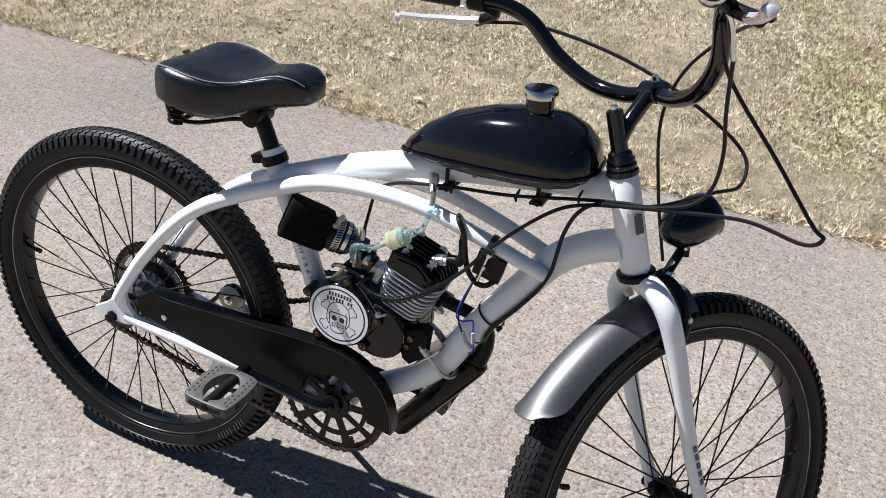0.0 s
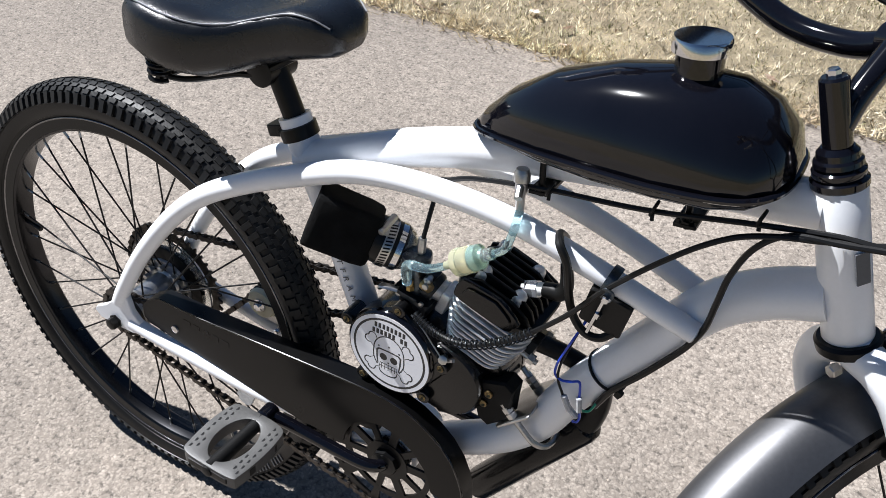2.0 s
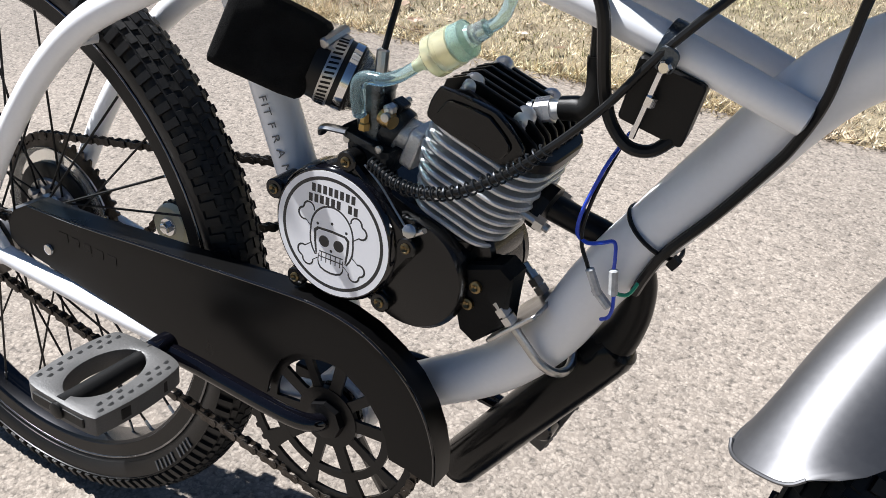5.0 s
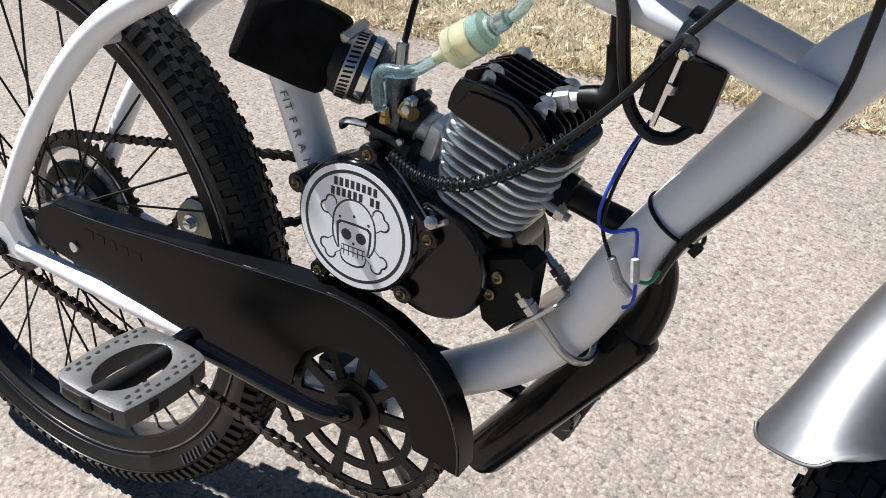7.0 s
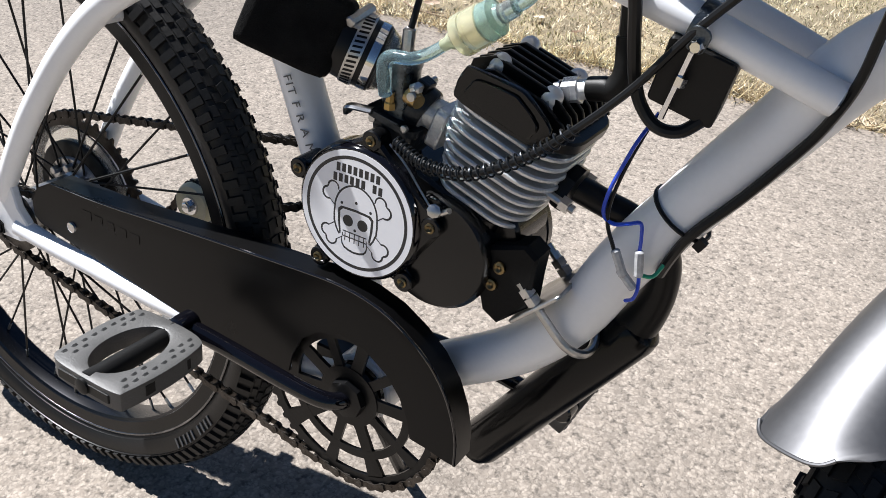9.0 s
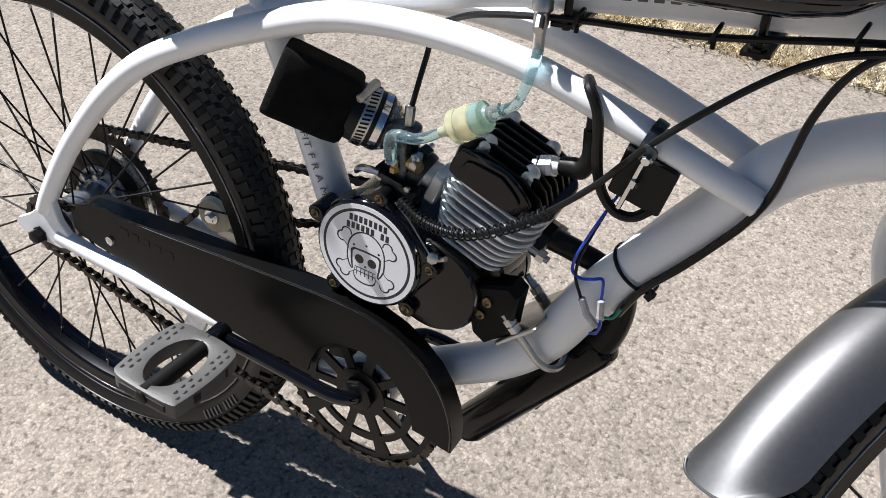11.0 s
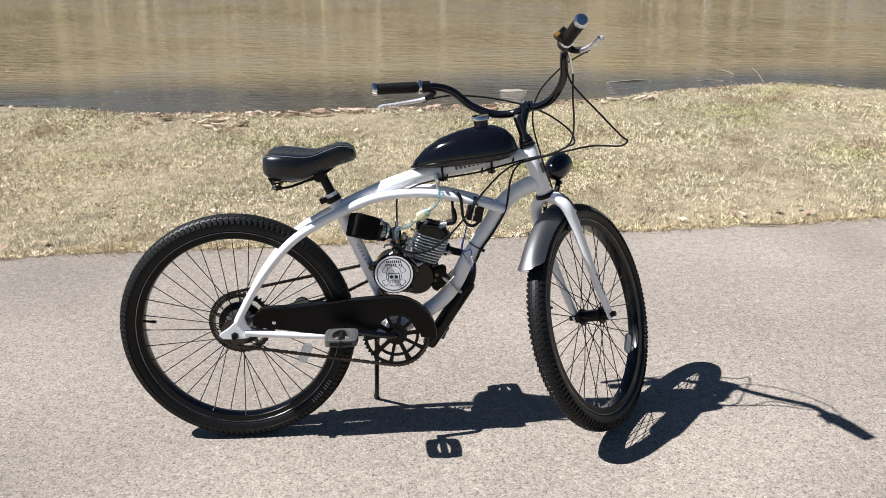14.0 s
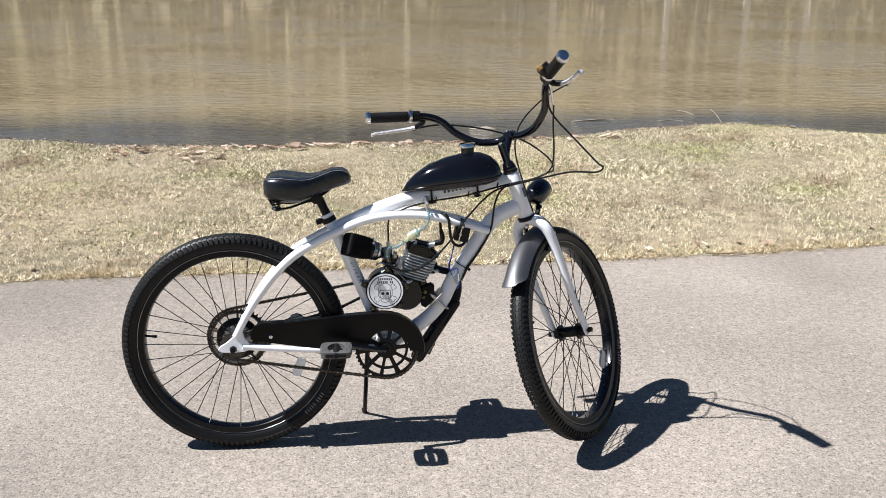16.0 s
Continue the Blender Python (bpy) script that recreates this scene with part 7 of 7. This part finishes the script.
leaf_kinds = [leaf_mesh(s) for s in range(4)]
lr = random.Random(11)
for i in range(230):
    if i < 60:
        x = lr.gauss(-0.95, 0.34)
        y = shore(x) - max(0.16, lr.gauss(0.58, 0.17))
    elif i < 190:
        x = lr.triangular(-1.3, 2.8, 0.5) if i % 4 else lr.uniform(-5, 7)
        y = shore(x) - max(0.10, lr.gauss(0.34, 0.15))
    elif i < 208:
        x, y = lr.uniform(-2.4, 3.4), lr.uniform(2.0, 4.1)
    else:
        x = lr.uniform(-1.5, 3.0)
        y = verge(x) + lr.uniform(0.0, 0.20)
    z = max(height(x, y), -0.06) + (0.010 if y > shore(x) - 0.25 else 0.020)
    size = lr.choice((0.05, 0.06, 0.07, 0.09, 0.13)) * lr.uniform(0.7, 1.05) if i < 190 else lr.uniform(0.03, 0.06)
    thing("fallen_leaf", leaf_kinds[i % 4], "curled brown dead leaf lying on the grass", "leaf",
          pose(x, y, z, lr.uniform(-14, 14), lr.uniform(-14, 14), lr.uniform(0, 360)) @ Matrix.Diagonal((size, size * lr.uniform(0.55, 0.9), size * 0.45, 1)), "fallen leaves by the pond")

# a drift of broken brown leaves in the lawn
n = 5600
x, y = rng.normal(-1.45, 0.65, n), rng.normal(2.60, 0.55, n)
keep = y > np.interp(x, table_x, table_v) + 0.06
x, y = x[keep], y[keep]
n = len(x)
spread = rng.normal(0, 1, (n, 3, 3)) * (0.006, 0.006, 0.003)
thing("leaf_crumbs", triangles("leaf_crumbs", np.stack([x, y, rng.uniform(0.012, 0.028, n)], 1)[:, None, :] + spread, varied("leaf_crumb", [(0.30, 0.19, 0.12), (0.56, 0.42, 0.32), (0.40, 0.27, 0.19), (0.70, 0.57, 0.46)], 0.8)),
      "drift of broken reddish-brown leaf crumbs in the lawn", "leaf litter", kind="stuff")

# crumbled dark litter where the lawn gives way to mud
n = 26000
x = rng.uniform(-6, 7, n)
s = np.interp(x, table_x, table_s)
bare = np.exp(-((x - 1.7) / 3.1) ** 4)
y = s - np.abs(rng.normal(0.10, 0.05 + 0.14 * bare, n)) + 0.05 * np.sin(x * 7) * bare
keep = rng.uniform(0, 1, n) < 0.12 + 0.55 * bare * (0.6 + 0.8 * np.sin(x * 9 + 2 * np.sin(x * 3.3)))
x, y = x[keep], y[keep]
n = len(x)
z = np.array([height(float(p), float(q)) for p, q in zip(x, y)]) + rng.uniform(0.004, 0.016, n)
spread = rng.normal(0, 1, (n, 3, 3)) * (0.011, 0.011, 0.004)
thing("shore_litter", triangles("shore_litter", np.stack([x, y, z], 1)[:, None, :] + spread, varied("dark_litter", [(0.07, 0.05, 0.035), (0.16, 0.11, 0.075), (0.10, 0.075, 0.05), (0.30, 0.22, 0.15), (0.13, 0.09, 0.06), (0.42, 0.33, 0.24)], 0.85)),
      "crumbled dark leaf litter along the muddy bank", "leaf litter", kind="stuff")

# a low bar of pale sand in the shallows
def bar_height(x, y):
    q = ((x - 1.48) / 0.30) ** 2 + ((y - 5.60 - 0.05 * math.sin(5 * x)) / 0.17) ** 2
    return WATER_Z - 0.05 + 0.058 * math.exp(-q * 1.1) + 0.010 * noise.noise(Vector((x * 11, y * 17, 5))) + 0.004 * noise.noise(Vector((x * 40, y * 40, 1)))


SAND = surface("wet_sand", (0.33, 0.285, 0.22), 0.75, color2=(0.20, 0.155, 0.12), scale=7, fine=160, bump=0.003)
thing("sandbar", grid_mesh("sandbar", axis_lines([(0.9, 2.15, 0.025)]), axis_lines([(5.25, 5.95, 0.025)]), bar_height, SAND), "low bar of pale pinkish sand in the shallows", "sandbar", kind="structure")


# a dark olive patch at the waterline, drawn as a low hump
def hump_height(x, y):
    q = ((x + 2.05) / 0.42) ** 2 + ((y - 6.02 - 0.16 * (x + 2.05)) / 0.07) ** 2
    return WATER_Z - 0.05 + 0.056 * math.exp(-q * 0.8) + 0.012 * noise.noise(Vector((x * 9, y * 19, 2)))


HUMP_DARK = surface("dark_olive_hump", (0.045, 0.040, 0.024), 0.55, color2=(0.09, 0.080, 0.050), scale=12, fine=160, bump=0.003)
thing("dark_hump", grid_mesh("dark_hump", axis_lines([(-2.9, -1.2, 0.03)]), axis_lines([(5.65, 6.4, 0.025)]), hump_height, HUMP_DARK), "low dark olive hump awash in the shallows", "mud bank", kind="structure")

# loose grit on the path, as one scatter
gr = np.random.default_rng(21)
grit = []
for _ in range(520):
    x, y = gr.uniform(-2.6, 4.2), 1.5 - 3.6 * gr.uniform() ** 0.8
    r = gr.choice((0.0016, 0.002, 0.0026, 0.0036)) * gr.uniform(0.8, 1.3)
    a = gr.uniform(0, 6.28)
    ring = [(x + r * gr.uniform(0.8, 1.3) * math.cos(a + 1.2566 * k), y + r * gr.uniform(0.7, 1.1) * math.sin(a + 1.2566 * k), 0.0002 + r * 0.2) for k in range(5)]
    tip = (x + gr.normal(0, r * 0.2), y, r * gr.uniform(0.8, 1.1))
    for k in range(5):
        grit.append((ring[k], ring[(k + 1) % 5], tip))
thing("path_grit", triangles("path_grit", np.array(grit, float), varied("pale_grit", [(0.55, 0.49, 0.42), (0.30, 0.25, 0.20), (0.66, 0.60, 0.53)], 0.85)), "loose pale grit on the asphalt", "gravel", kind="stuff")

# twigs and driftwood
WOOD = surface("bleached_wood", (0.34, 0.29, 0.23), 0.8, color2=(0.16, 0.13, 0.10), scale=30, fine=300, bump=0.001)
DARK_WOOD = surface("dark_twig", (0.16, 0.11, 0.07), 0.85, color2=(0.30, 0.22, 0.15), scale=40, bump=0.0005)


def stick(name, pts, r, material, label, fork=True):
    bm = bmesh.new()
    tube(bm, spline(pts, 5), [r, r * 0.9, r * 0.5], 7)
    p = Vector(pts[len(pts) // 2])
    q = Vector(pts[-1])
    if fork:
        tube(bm, [p, p.lerp(q, 0.5) + Vector((0.02, 0.06, 0.015)) * min(1, r * 60), p.lerp(q, 0.8) + Vector((0.03, 0.12, 0.02)) * min(1, r * 60)], [r * 0.55, r * 0.3], 6)
    thing(name, mesh_of(bm, name, material), label, "branch")


stick("driftwood", [(2.40, 5.94, -0.090), (2.54, 5.95, -0.082), (2.70, 5.99, -0.080), (2.84, 6.00, -0.088)], 0.009, WOOD, "bleached driftwood branch lying in the shallows", fork=False)
stick("driftwood", [(3.24, 5.91, -0.088), (3.37, 5.93, -0.083), (3.51, 5.90, -0.088)], 0.006, WOOD, "bleached driftwood branch lying in the shallows", fork=False)
stick("twig", [(3.63, 6.46, -0.080), (3.67, 6.33, -0.072), (3.72, 6.20, -0.090)], 0.004, WOOD, "thin pale twig lying in the shallows", fork=False)
stick("twig", [(3.98, 6.46, -0.070), (3.90, 6.10, -0.066), (3.82, 5.73, -0.092)], 0.004, WOOD, "thin pale twig lying in the shallows", fork=False)
stick("twig", [(2.10, 1.672, 0.012), (2.20, 1.650, 0.014), (2.30, 1.640, 0.010)], 0.004, DARK_WOOD, "thin dark twig at the path's edge")
stick("twig", [(-0.60, 1.640, 0.016), (-0.52, 1.600, 0.016), (-0.42, 1.610, 0.012)], 0.003, DARK_WOOD, "thin dark twig at the path's edge")

# woods on the far bank: trunks and crowns, one mass of trees
tri = []
pale = []
wr = np.random.default_rng(3)
for i in range(340):
    x = wr.uniform(-75, 75)
    y = far_shore(x) + (wr.uniform(0.5, 26) if i % 9 else wr.uniform(0.3, 2.0))
    g = height(x, y)
    h = wr.uniform(5.5, 8.0) + 0.02 * (y - 47)
    r = wr.uniform(0.12, 0.30) if i % 9 else wr.uniform(0.13, 0.24)
    lean_x, lean_y = wr.normal(0, 0.05, 2)
    levels = [(0, 1.25), (0.25, 1.0), (0.6, 0.7), (1.0, 0.15)]
    rings = [[(x + lean_x * h * t * t + r * k * np.cos(a), y + lean_y * h * t * t + r * k * np.sin(a), g - 0.2 + h * t) for a in np.linspace(0, 2 * np.pi, 6)[:-1]] for t, k in levels]
    dest = pale if i % 9 == 0 or wr.uniform() < 0.30 else tri
    for a, b in zip(rings, rings[1:]):
        for j in range(5):
            q = (j + 1) % 5
            dest += [(a[j], a[q], b[q]), (a[j], b[q], b[j])]
    for _ in range(7):
        t = wr.uniform(0.35, 0.9)
        c = np.array((x + lean_x * h * t * t, y + lean_y * h * t * t, g + h * t))
        e = c + wr.normal(0, 1, 3) * (1.0, 1.0, 0.4) + (0, 0, 0.8)
        s = np.array((0.05, 0.02, 0))
        dest += [(c - s, c + s, e)]
thing("far_trunks", triangles("far_trunks", np.array(pale, float), varied("pale_bark", [(0.25, 0.23, 0.20), (0.36, 0.34, 0.30)], 0.9)), "pale bare trunks on the far bank", "trees", kind="stuff")
thing("far_trunks", triangles("far_trunks", np.array(tri, float), varied("brown_bark", [(0.17, 0.14, 0.11), (0.34, 0.30, 0.25)], 0.9)), "brown bare trunks on the far bank", "trees", kind="stuff")
n = 42000
x = wr.uniform(-75, 75, n)
depth = wr.uniform(0, 28, n)
fs = np.interp(x, np.linspace(-75, 75, 301), [far_shore(v) for v in np.linspace(-75, 75, 301)])
y = fs + 0.5 + depth
z = np.minimum(4.5, 0.14 * (depth + 0.5)) - 0.1 + np.abs(wr.normal(0, 1, n)) * 2.0
top_line = 6.3 + 1.3 * np.sin(x * 0.21) + 0.8 * np.sin(x * 0.53 + 1) + 0.5 * np.sin(x * 1.7)
z = np.minimum(z, top_line + wr.normal(0, 0.6, n))
c = np.stack([x, y, z], 1)
leafs = c[:, None, :] + wr.normal(0, 1, (n, 3, 3)) * (0.42, 0.42, 0.34)
thing("far_thicket", triangles("far_thicket", leafs, varied("thicket", [(0.30, 0.25, 0.13), (0.50, 0.43, 0.26), (0.38, 0.35, 0.17), (0.60, 0.53, 0.36), (0.22, 0.19, 0.10)], 0.9, translucent=0.3, green=[(0.09, 0.065, 0.03), (0.16, 0.12, 0.055), (0.12, 0.10, 0.035)], patch=0.11)), "brown and olive winter thicket on the far bank", "trees", kind="stuff")
